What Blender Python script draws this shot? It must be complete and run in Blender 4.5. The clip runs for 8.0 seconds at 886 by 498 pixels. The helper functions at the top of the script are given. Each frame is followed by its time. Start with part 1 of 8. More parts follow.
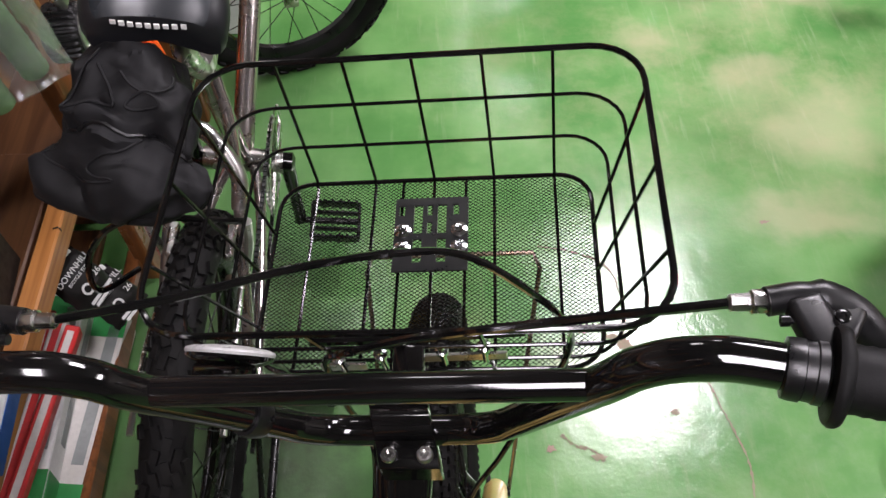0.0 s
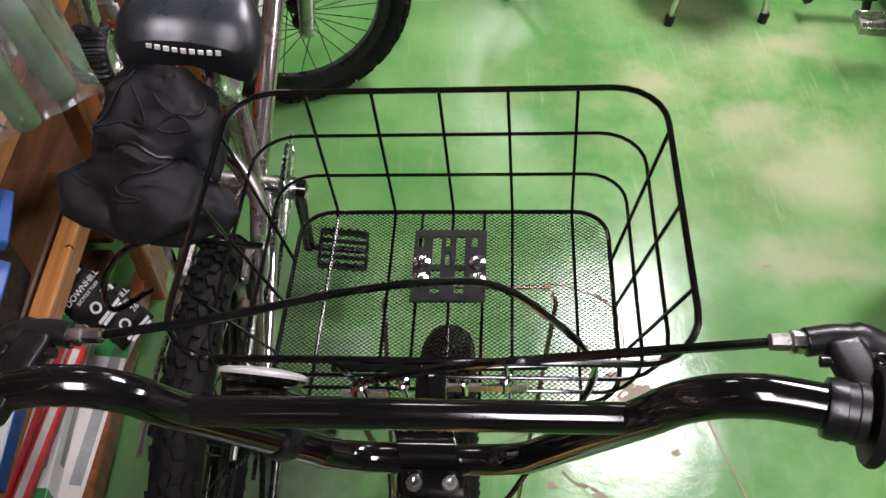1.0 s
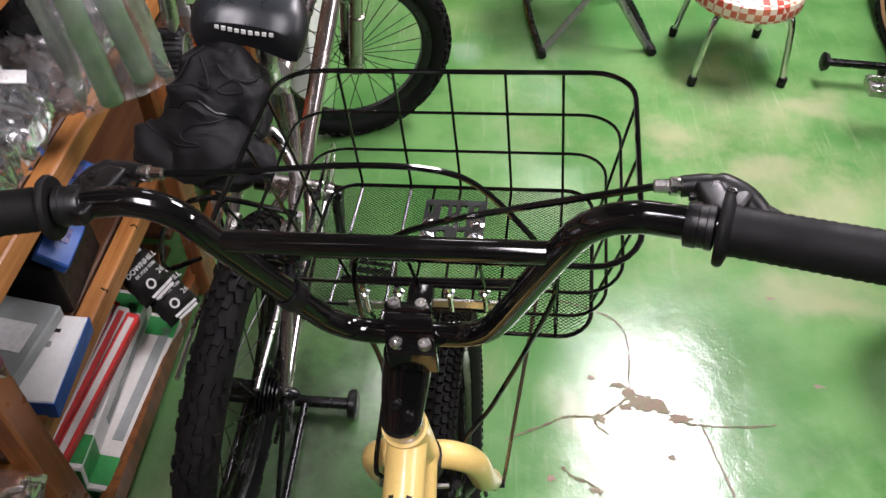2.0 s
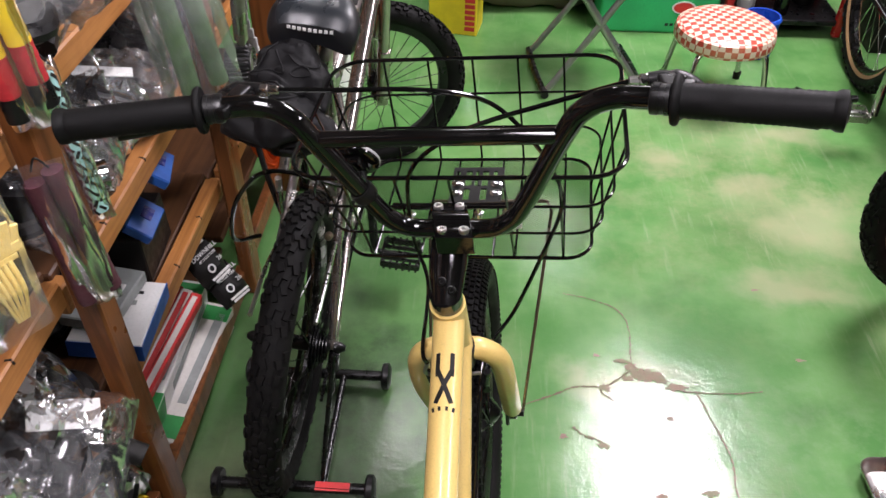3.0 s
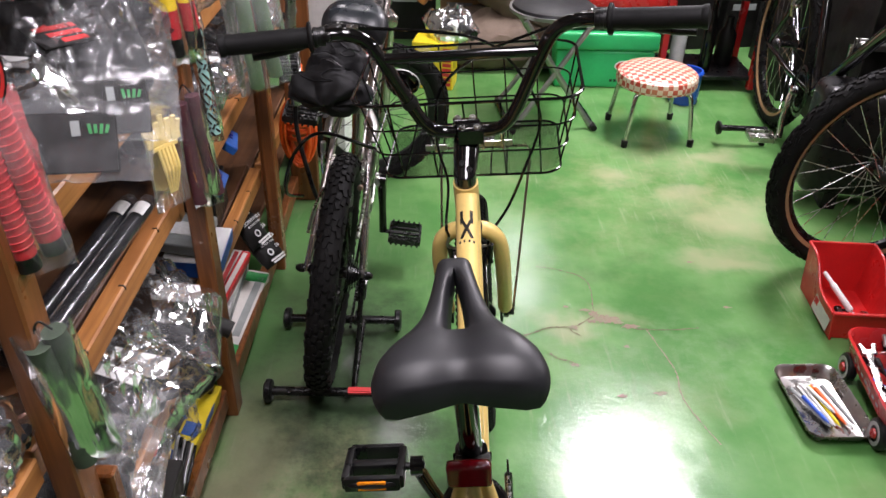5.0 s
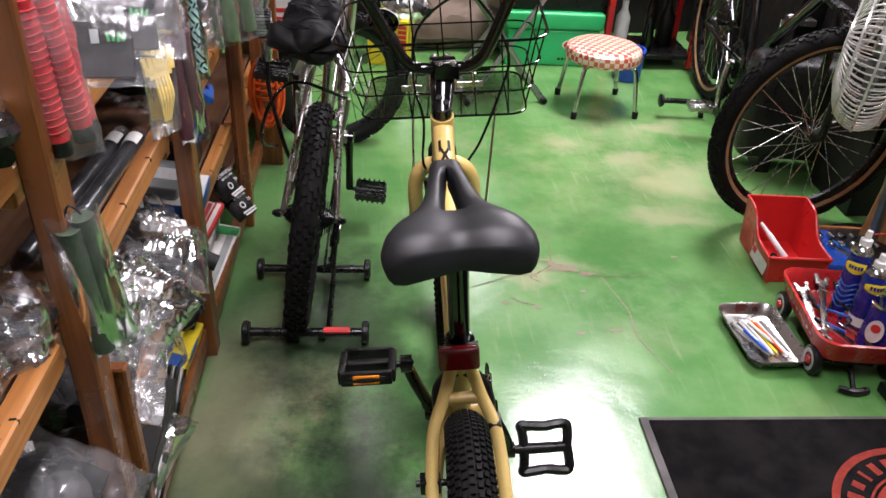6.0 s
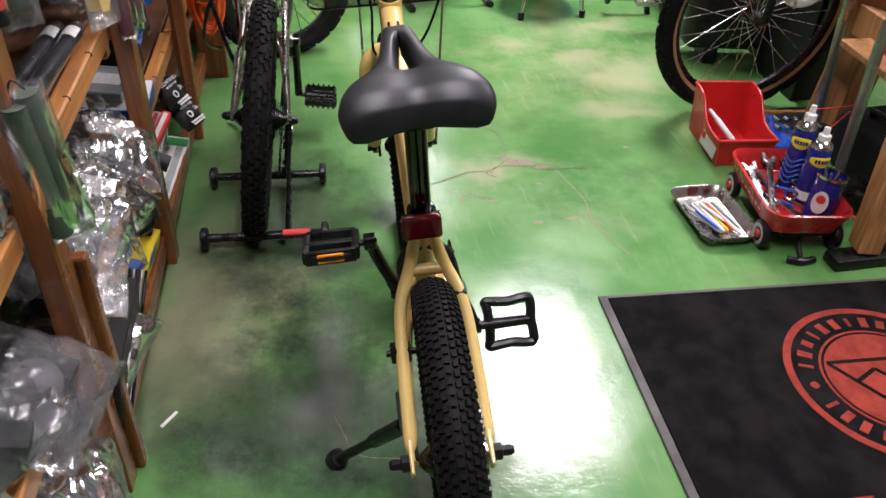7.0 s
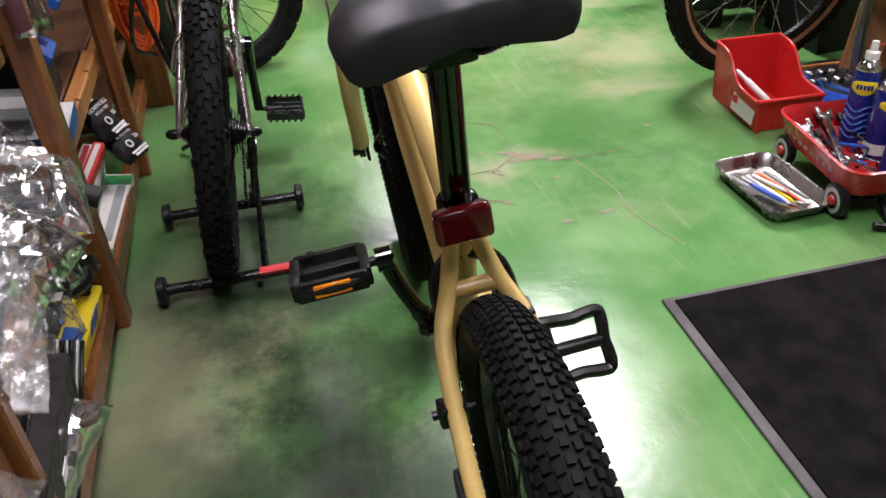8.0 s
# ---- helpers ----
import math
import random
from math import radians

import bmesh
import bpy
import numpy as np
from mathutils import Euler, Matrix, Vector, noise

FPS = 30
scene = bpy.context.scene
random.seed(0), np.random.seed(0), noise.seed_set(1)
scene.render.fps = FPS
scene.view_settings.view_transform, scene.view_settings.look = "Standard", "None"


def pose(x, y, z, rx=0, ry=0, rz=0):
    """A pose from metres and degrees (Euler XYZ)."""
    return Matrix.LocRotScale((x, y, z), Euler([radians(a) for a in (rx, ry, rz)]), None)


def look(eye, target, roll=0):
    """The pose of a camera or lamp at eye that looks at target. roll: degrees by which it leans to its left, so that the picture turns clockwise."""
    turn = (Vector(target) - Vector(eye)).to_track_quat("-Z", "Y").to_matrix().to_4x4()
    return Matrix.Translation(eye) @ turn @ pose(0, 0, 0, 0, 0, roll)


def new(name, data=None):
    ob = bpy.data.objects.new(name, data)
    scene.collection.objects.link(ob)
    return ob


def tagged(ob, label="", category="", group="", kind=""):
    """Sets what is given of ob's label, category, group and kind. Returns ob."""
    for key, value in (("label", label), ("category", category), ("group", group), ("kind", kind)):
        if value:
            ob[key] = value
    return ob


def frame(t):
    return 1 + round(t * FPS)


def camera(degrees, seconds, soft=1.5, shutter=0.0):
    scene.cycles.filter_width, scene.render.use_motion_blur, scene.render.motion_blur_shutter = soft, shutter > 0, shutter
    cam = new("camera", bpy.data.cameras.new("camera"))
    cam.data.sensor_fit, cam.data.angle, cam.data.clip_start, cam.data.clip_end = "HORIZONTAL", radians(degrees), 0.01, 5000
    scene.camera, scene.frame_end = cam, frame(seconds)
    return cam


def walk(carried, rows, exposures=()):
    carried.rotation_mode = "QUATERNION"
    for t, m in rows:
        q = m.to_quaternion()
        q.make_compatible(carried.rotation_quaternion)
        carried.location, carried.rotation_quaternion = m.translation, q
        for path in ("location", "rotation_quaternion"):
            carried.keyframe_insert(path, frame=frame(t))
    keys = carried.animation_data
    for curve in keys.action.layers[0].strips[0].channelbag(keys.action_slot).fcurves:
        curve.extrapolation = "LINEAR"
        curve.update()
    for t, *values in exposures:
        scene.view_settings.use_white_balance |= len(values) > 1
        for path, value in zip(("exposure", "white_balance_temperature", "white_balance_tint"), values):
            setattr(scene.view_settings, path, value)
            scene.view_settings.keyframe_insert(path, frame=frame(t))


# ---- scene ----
cam = camera(58.1, 8.0)
PATH = [
    (0, (0.005, 0.071, 1.266), (0.058, 1.203, -0.381), 0.3),
    (0.5, (-0.024, 0.072, 1.272), (0.045, 1.202, -0.377), 2.7),
    (1, (-0.025, 0.065, 1.272), (0.053, 1.264, -0.326), 3.3),
    (1.5, (0.019, -0.014, 1.256), (0.07, 1.289, -0.26), 4.3),
    (2, (0.031, -0.137, 1.285), (-0.022, 1.23, -0.173), 1.8),
    (2.2, (0.025, -0.179, 1.293), (-0.037, 1.203, -0.151), 1.2),
    (3.3, (0.002, -0.508, 1.305), (-0.091, 1.049, 0.054), -0.3),
    (3.5, (-0.013, -0.557, 1.306), (-0.118, 1.024, 0.087), -1.2),
    (4, (-0.04, -0.704, 1.304), (-0.119, 0.919, 0.137), -1.6),
    (4.2, (-0.035, -0.771, 1.3), (-0.101, 0.865, 0.151), -1.0),
    (5.3, (-0.084, -1.023, 1.281), (-0.026, 0.671, 0.22), 2.5),
    (5.5, (-0.102, -1.07, 1.268), (-0.006, 0.635, 0.226), 2.8),
    (6, (-0.129, -1.115, 1.231), (0.036, 0.56, 0.149), 3.8),
    (6.5, (-0.135, -1.17, 1.191), (0.079, 0.429, 0.008), 4.3),
    (7, (-0.139, -1.17, 1.163), (0.135, 0.394, -0.053), 3.0),
    (7.5, (-0.142, -1.043, 1.058), (0.196, 0.54, -0.116), 0.8),
    (8, (-0.166, -0.886, 0.925), (0.175, 0.711, -0.23), -3.0),
]
walk(cam, [(t, look(eye, target, roll)) for t, eye, target, roll in PATH], [(0.0, -0.23), (2.0, -0.18), (3.5, -0.20), (5.5, -0.07), (8.0, 0.0)])

# ---- light ----
world = bpy.data.worlds.new("world")
scene.world = world
world.use_nodes = True
world.node_tree.nodes["Background"].inputs["Color"].default_value = (0.75, 0.85, 1.0, 1)
world.node_tree.nodes["Background"].inputs["Strength"].default_value = 0.003
# x, y, share of the power, width, length; the second and fourth are added fill
LAMPS = [(1.05, 2.04, 1.30, 0.56, 1.12), (-0.1, -0.6, 0.54, 0.32, 1.2), (2.15, 0.3, 0.70, 0.32, 1.2), (0.6, 4.3, 0.14, 0.32, 1.2), (-0.32, 2.30, 0.05, 0.20, 0.5)]
CEILING = 2.45
LAMP_POWER = 88.0

# ---- materials ----
def node_mat(name):
    m = bpy.data.materials.new(name)
    m.use_nodes = True
    t = m.node_tree
    return m, t, t.nodes["Principled BSDF"]


def noise_tex(t, scale, detail=4.0, rough=0.6, space="Object"):
    co = t.nodes.new("ShaderNodeTexCoord")
    n = t.nodes.new("ShaderNodeTexNoise")
    n.inputs["Scale"].default_value, n.inputs["Detail"].default_value, n.inputs["Roughness"].default_value = scale, detail, rough
    t.links.new(co.outputs[space], n.inputs["Vector"])
    return n


def ramp(t, src, lo, hi, a=0.0, b=1.0):
    r = t.nodes.new("ShaderNodeMapRange")
    r.inputs["From Min"].default_value, r.inputs["From Max"].default_value = lo, hi
    r.inputs["To Min"].default_value, r.inputs["To Max"].default_value = a, b
    r.interpolation_type = "SMOOTHSTEP"
    t.links.new(src, r.inputs["Value"])
    return r.outputs["Result"]


def mixed(t, fac, a, b):
    x = t.nodes.new("ShaderNodeMix")
    x.data_type = "RGBA"
    if isinstance(fac, (int, float)):
        x.inputs[0].default_value = fac
    else:
        t.links.new(fac, x.inputs[0])
    for i, c in ((6, a), (7, b)):
        if isinstance(c, tuple):
            x.inputs[i].default_value = (*c, 1) if len(c) == 3 else c
        else:
            t.links.new(c, x.inputs[i])
    return x.outputs[2]


def add_bump(t, p, src, strength, dist=0.002):
    b = t.nodes.new("ShaderNodeBump")
    b.inputs["Strength"].default_value, b.inputs["Distance"].default_value = strength, dist
    t.links.new(src, b.inputs["Height"])
    t.links.new(b.outputs["Normal"], p.inputs["Normal"])
    return b


def surf(name, c1, c2=None, rough=0.5, metal=0.0, big=8.0, fine=120.0, bump=0.15, dist=0.001, coat=0.0, rvar=0.12, space="Object", rand=0.0):
    """A worn surface: colour varies between c1 and c2 at two sizes, gloss varies, fine relief."""
    m, t, p = node_mat(name)
    c2 = c2 or tuple(c * 0.7 for c in c1)
    n1, n2 = noise_tex(t, big, 5, 0.6, space), noise_tex(t, fine, 3, 0.6, space)
    col = mixed(t, ramp(t, n1.outputs["Fac"], 0.35, 0.65), c1, c2)
    dark = tuple(c * 0.75 for c in c1)
    f = ramp(t, n2.outputs["Fac"], 0.45, 0.8, 0, 0.6)
    col = mixed(t, f, col, dark)
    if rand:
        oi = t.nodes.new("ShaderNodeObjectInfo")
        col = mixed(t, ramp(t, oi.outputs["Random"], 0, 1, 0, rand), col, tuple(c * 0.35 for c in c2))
    t.links.new(col, p.inputs["Base Color"])
    t.links.new(ramp(t, n1.outputs["Fac"], 0.3, 0.7, max(0.02, rough - rvar), min(1, rough + rvar)), p.inputs["Roughness"])
    p.inputs["Metallic"].default_value = metal
    p.inputs["Coat Weight"].default_value = coat
    p.inputs["Coat Roughness"].default_value = 0.08
    if bump:
        add_bump(t, p, n2.outputs["Fac"], bump, dist)
    return m


def wood(name, c1, c2, rough=0.45, axis=1, scale=9.0):
    """Stained sawn wood, the grain along one axis."""
    m, t, p = node_mat(name)
    co = t.nodes.new("ShaderNodeTexCoord")
    mp = t.nodes.new("ShaderNodeMapping")
    s = [scale * 7, scale * 7, scale * 7]
    s[axis] = scale * 0.35
    mp.inputs["Scale"].default_value = s
    oi = t.nodes.new("ShaderNodeObjectInfo")
    vm = t.nodes.new("ShaderNodeVectorMath")
    vm.operation = "ADD"
    t.links.new(co.outputs["Object"], vm.inputs[0])
    t.links.new(oi.outputs["Random"], vm.inputs[1])
    t.links.new(vm.outputs[0], mp.inputs["Vector"])
    n = t.nodes.new("ShaderNodeTexNoise")
    n.inputs["Scale"].default_value, n.inputs["Detail"].default_value, n.inputs["Distortion"].default_value = 1.0, 6, 0.7
    t.links.new(mp.outputs[0], n.inputs["Vector"])
    n2 = noise_tex(t, 6.0)
    col = mixed(t, ramp(t, n.outputs["Fac"], 0.38, 0.66), c1, c2)
    col = mixed(t, ramp(t, n2.outputs["Fac"], 0.5, 0.8, 0, 0.55), col, tuple(c * 0.45 for c in c2))
    t.links.new(col, p.inputs["Base Color"])
    t.links.new(ramp(t, n2.outputs["Fac"], 0.3, 0.7, rough - 0.12, rough + 0.15), p.inputs["Roughness"])
    add_bump(t, p, n.outputs["Fac"], 0.25, 0.001)
    return m


def clear_film(name, tint=(0.975, 0.98, 0.98), haze=0.05, seed=0.0):
    """Thin clear plastic: see-through with a sharp sheen on its creases."""
    m = bpy.data.materials.new(name)
    m.use_nodes = True
    t = m.node_tree
    t.nodes.remove(t.nodes["Principled BSDF"])
    out = t.nodes["Material Output"]
    tr, gl, df = (t.nodes.new("ShaderNodeBsdf" + k) for k in ("Transparent", "Glossy", "Diffuse"))
    tr.inputs["Color"].default_value = (*tint, 1)
    gl.inputs["Roughness"].default_value = 0.14
    gl.inputs["Color"].default_value = (1, 1, 1, 1)
    df.inputs["Color"].default_value = (0.8, 0.82, 0.84, 1)
    tc, mp, n = t.nodes.new("ShaderNodeTexCoord"), t.nodes.new("ShaderNodeMapping"), t.nodes.new("ShaderNodeTexNoise")
    mp.inputs["Rotation"].default_value = (0.2, 0.1, 0.55)
    mp.inputs["Scale"].default_value = (30.0, 5.0, 9.0)
    n.inputs["Scale"].default_value, n.inputs["Detail"].default_value, n.inputs["Distortion"].default_value = 1.0, 2, 0.8
    t.links.new(tc.outputs["Object"], mp.inputs["Vector"])
    t.links.new(mp.outputs[0], n.inputs["Vector"])
    b = t.nodes.new("ShaderNodeBump")
    b.inputs["Strength"].default_value, b.inputs["Distance"].default_value = 0.38, 0.008
    t.links.new(n.outputs["Fac"], b.inputs["Height"])
    t.links.new(b.outputs["Normal"], gl.inputs["Normal"])
    m1, m2 = t.nodes.new("ShaderNodeMixShader"), t.nodes.new("ShaderNodeMixShader")
    n2 = noise_tex(t, 14.0, 3, 0.6)
    t.links.new(ramp(t, n2.outputs["Fac"], 0.30, 0.80, haze * 0.35, haze * 1.6), m1.inputs["Fac"])
    t.links.new(tr.outputs[0], m1.inputs[1])
    t.links.new(df.outputs[0], m1.inputs[2])
    fr = t.nodes.new("ShaderNodeFresnel")
    fr.inputs["IOR"].default_value = 1.6
    t.links.new(b.outputs["Normal"], fr.inputs["Normal"])
    t.links.new(ramp(t, fr.outputs[0], 0.04, 0.60, 0.026, 0.75), m2.inputs["Fac"])
    t.links.new(m1.outputs[0], m2.inputs[1])
    t.links.new(gl.outputs[0], m2.inputs[2])
    t.links.new(m2.outputs[0], out.inputs["Surface"])
    return m


def floor_paint():
    """Green floor paint on concrete: pale worn patches, grime by the shelves with shade coloured in, scratches, glossy
    with a slow waviness.
    """
    m, t, p = node_mat("green_floor_paint")
    n1, n2, n3 = noise_tex(t, 1.9, 6, 0.52), noise_tex(t, 4.6, 5, 0.55), noise_tex(t, 42.0, 5, 0.65)
    n6 = noise_tex(t, 11.0, 6, 0.7)
    g = mixed(t, ramp(t, n2.outputs["Fac"], 0.33, 0.68), (0.070, 0.204, 0.050), (0.124, 0.276, 0.084))
    pale = mixed(t, ramp(t, n6.outputs["Fac"], 0.35, 0.65), (0.26, 0.34, 0.17), (0.38, 0.34, 0.22))
    col = mixed(t, ramp(t, n1.outputs["Fac"], 0.50, 0.80, 0, 0.62), g, pale)
    col = mixed(t, ramp(t, n6.outputs["Fac"], 0.45, 0.85, 0, 0.14), col, (0.19, 0.29, 0.15))
    # pale worn spots, and grime with the shade under the bicycles coloured in
    co = t.nodes.new("ShaderNodeTexCoord")
    wob = t.nodes.new("ShaderNodeVectorMath")
    wob.operation = "MULTIPLY_ADD"
    wob.inputs[1].default_value = (0.34, 0.34, 0.0)
    t.links.new(n2.outputs["Color"], wob.inputs[0])
    t.links.new(co.outputs["Object"], wob.inputs[2])
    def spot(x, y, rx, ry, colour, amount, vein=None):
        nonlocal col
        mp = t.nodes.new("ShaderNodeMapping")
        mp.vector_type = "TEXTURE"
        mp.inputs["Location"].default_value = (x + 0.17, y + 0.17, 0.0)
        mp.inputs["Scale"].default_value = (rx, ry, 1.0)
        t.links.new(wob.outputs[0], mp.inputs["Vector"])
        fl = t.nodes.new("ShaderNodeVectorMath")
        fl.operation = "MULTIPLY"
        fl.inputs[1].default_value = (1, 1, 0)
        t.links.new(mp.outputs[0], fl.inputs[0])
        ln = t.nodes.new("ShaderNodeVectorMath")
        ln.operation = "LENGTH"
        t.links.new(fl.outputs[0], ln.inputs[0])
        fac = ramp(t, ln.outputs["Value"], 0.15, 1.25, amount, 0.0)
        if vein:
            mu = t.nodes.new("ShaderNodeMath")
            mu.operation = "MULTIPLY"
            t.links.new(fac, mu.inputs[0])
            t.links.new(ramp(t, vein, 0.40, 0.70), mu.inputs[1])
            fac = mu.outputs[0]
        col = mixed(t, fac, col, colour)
    for x, y, rx, ry in ((0.57, 1.53, 0.11, 0.07), (0.96, 1.68, 0.12, 0.08), (0.88, 1.22, 0.22, 0.15), (0.75, 1.38, 0.10, 0.08), (0.33, 0.70, 0.14, 0.06), (0.80, 1.0, 0.16, 0.08)):
        spot(x, y, rx, ry, (0.38, 0.36, 0.23), 0.55)
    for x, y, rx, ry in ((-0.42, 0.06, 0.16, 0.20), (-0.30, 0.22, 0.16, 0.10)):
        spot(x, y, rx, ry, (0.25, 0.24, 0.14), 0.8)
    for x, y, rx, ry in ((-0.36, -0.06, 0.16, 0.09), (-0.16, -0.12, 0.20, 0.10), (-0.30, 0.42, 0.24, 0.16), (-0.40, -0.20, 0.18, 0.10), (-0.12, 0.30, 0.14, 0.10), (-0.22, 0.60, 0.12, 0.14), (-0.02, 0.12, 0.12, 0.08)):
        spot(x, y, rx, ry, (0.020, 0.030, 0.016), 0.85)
    # scuff streaks in two directions, patchy
    for turn, amount, off in ((0.5, 0.30, 0.0), (-0.9, 0.22, 4.0)):
        sm = t.nodes.new("ShaderNodeMapping")
        sm.inputs["Rotation"].default_value = (0, 0, turn)
        sm.inputs["Location"].default_value = (off, off, 0)
        sm.inputs["Scale"].default_value = (46.0, 5.0, 1.0)
        t.links.new(co.outputs["Object"], sm.inputs["Vector"])
        sn = t.nodes.new("ShaderNodeTexNoise")
        sn.inputs["Scale"].default_value, sn.inputs["Detail"].default_value, sn.inputs["Roughness"].default_value = 1.0, 5, 0.6
        t.links.new(sm.outputs[0], sn.inputs["Vector"])
        mu = t.nodes.new("ShaderNodeMath")
        mu.operation = "MULTIPLY"
        t.links.new(ramp(t, sn.outputs["Fac"], 0.56, 0.74, 0, amount), mu.inputs[0])
        t.links.new(ramp(t, n1.outputs["Fac"], 0.40, 0.62), mu.inputs[1])
        col = mixed(t, mu.outputs[0], col, (0.40, 0.42, 0.29))
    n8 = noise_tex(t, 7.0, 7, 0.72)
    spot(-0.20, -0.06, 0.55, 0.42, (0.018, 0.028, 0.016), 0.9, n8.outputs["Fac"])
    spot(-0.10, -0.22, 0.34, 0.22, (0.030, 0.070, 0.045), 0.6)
    # floor under the stand: grime and shade in one dark colour
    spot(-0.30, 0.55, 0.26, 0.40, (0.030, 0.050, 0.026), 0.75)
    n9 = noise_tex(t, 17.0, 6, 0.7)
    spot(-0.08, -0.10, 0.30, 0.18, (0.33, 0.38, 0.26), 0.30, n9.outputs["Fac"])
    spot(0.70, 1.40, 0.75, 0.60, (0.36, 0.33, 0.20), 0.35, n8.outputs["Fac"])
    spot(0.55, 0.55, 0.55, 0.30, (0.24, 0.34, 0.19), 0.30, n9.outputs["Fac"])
    # strip along the shelves: grime, the shadow below the bicycle put into its colour
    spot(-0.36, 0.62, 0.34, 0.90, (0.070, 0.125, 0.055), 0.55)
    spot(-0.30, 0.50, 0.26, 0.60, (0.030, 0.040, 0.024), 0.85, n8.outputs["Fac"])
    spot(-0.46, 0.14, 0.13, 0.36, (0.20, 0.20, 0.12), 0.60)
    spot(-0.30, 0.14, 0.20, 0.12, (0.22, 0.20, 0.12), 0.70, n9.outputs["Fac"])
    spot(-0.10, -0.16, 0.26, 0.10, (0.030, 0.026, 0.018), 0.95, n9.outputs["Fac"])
    # dark stains by the bicycle's rear wheel; under the stand they also hold its shade
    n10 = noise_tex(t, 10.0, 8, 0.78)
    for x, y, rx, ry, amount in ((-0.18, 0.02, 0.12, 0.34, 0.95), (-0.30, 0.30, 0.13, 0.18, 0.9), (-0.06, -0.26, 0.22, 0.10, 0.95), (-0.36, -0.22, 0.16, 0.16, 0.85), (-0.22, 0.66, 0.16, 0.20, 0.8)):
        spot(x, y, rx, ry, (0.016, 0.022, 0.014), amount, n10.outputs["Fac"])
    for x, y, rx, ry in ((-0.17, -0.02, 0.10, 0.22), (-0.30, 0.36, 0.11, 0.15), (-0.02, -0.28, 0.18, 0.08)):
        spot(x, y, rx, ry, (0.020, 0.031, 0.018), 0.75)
    mp = t.nodes.new("ShaderNodeMapping")
    mp.inputs["Location"].default_value = (7.3, 3.1, 0)
    t.links.new(co.outputs["Object"], mp.inputs["Vector"])
    n5 = t.nodes.new("ShaderNodeTexNoise")
    n5.inputs["Scale"].default_value, n5.inputs["Detail"].default_value = 2.6, 6
    t.links.new(mp.outputs[0], n5.inputs["Vector"])
    col = mixed(t, ramp(t, n5.outputs["Fac"], 0.58, 0.76, 0, 0.45), col, (0.035, 0.06, 0.03))
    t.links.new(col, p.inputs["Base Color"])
    t.links.new(ramp(t, n2.outputs["Fac"], 0.3, 0.75, 0.12, 0.24), p.inputs["Roughness"])
    p.inputs["Specular IOR Level"].default_value = 0.5
    p.inputs["Coat Weight"].default_value, p.inputs["Coat Roughness"].default_value = 0.15, 0.28
    b = t.nodes.new("ShaderNodeBump")
    b.inputs["Strength"].default_value, b.inputs["Distance"].default_value = 0.09, 0.02
    t.links.new(n2.outputs["Fac"], b.inputs["Height"])
    b1 = t.nodes.new("ShaderNodeBump")
    b1.inputs["Strength"].default_value, b1.inputs["Distance"].default_value = 0.15, 0.008
    t.links.new(n6.outputs["Fac"], b1.inputs["Height"])
    t.links.new(b.outputs["Normal"], b1.inputs["Normal"])
    b2 = t.nodes.new("ShaderNodeBump")
    b2.inputs["Strength"].default_value, b2.inputs["Distance"].default_value = 0.018, 0.002
    t.links.new(n3.outputs["Fac"], b2.inputs["Height"])
    t.links.new(b1.outputs["Normal"], b2.inputs["Normal"])
    t.links.new(b2.outputs["Normal"], p.inputs["Normal"])
    return m


def emit(name, colour, strength):
    m, t, p = node_mat(name)
    p.inputs["Base Color"].default_value = (0.9, 0.9, 0.9, 1)
    p.inputs["Emission Color"].default_value = (*colour, 1)
    p.inputs["Emission Strength"].default_value = strength
    return m


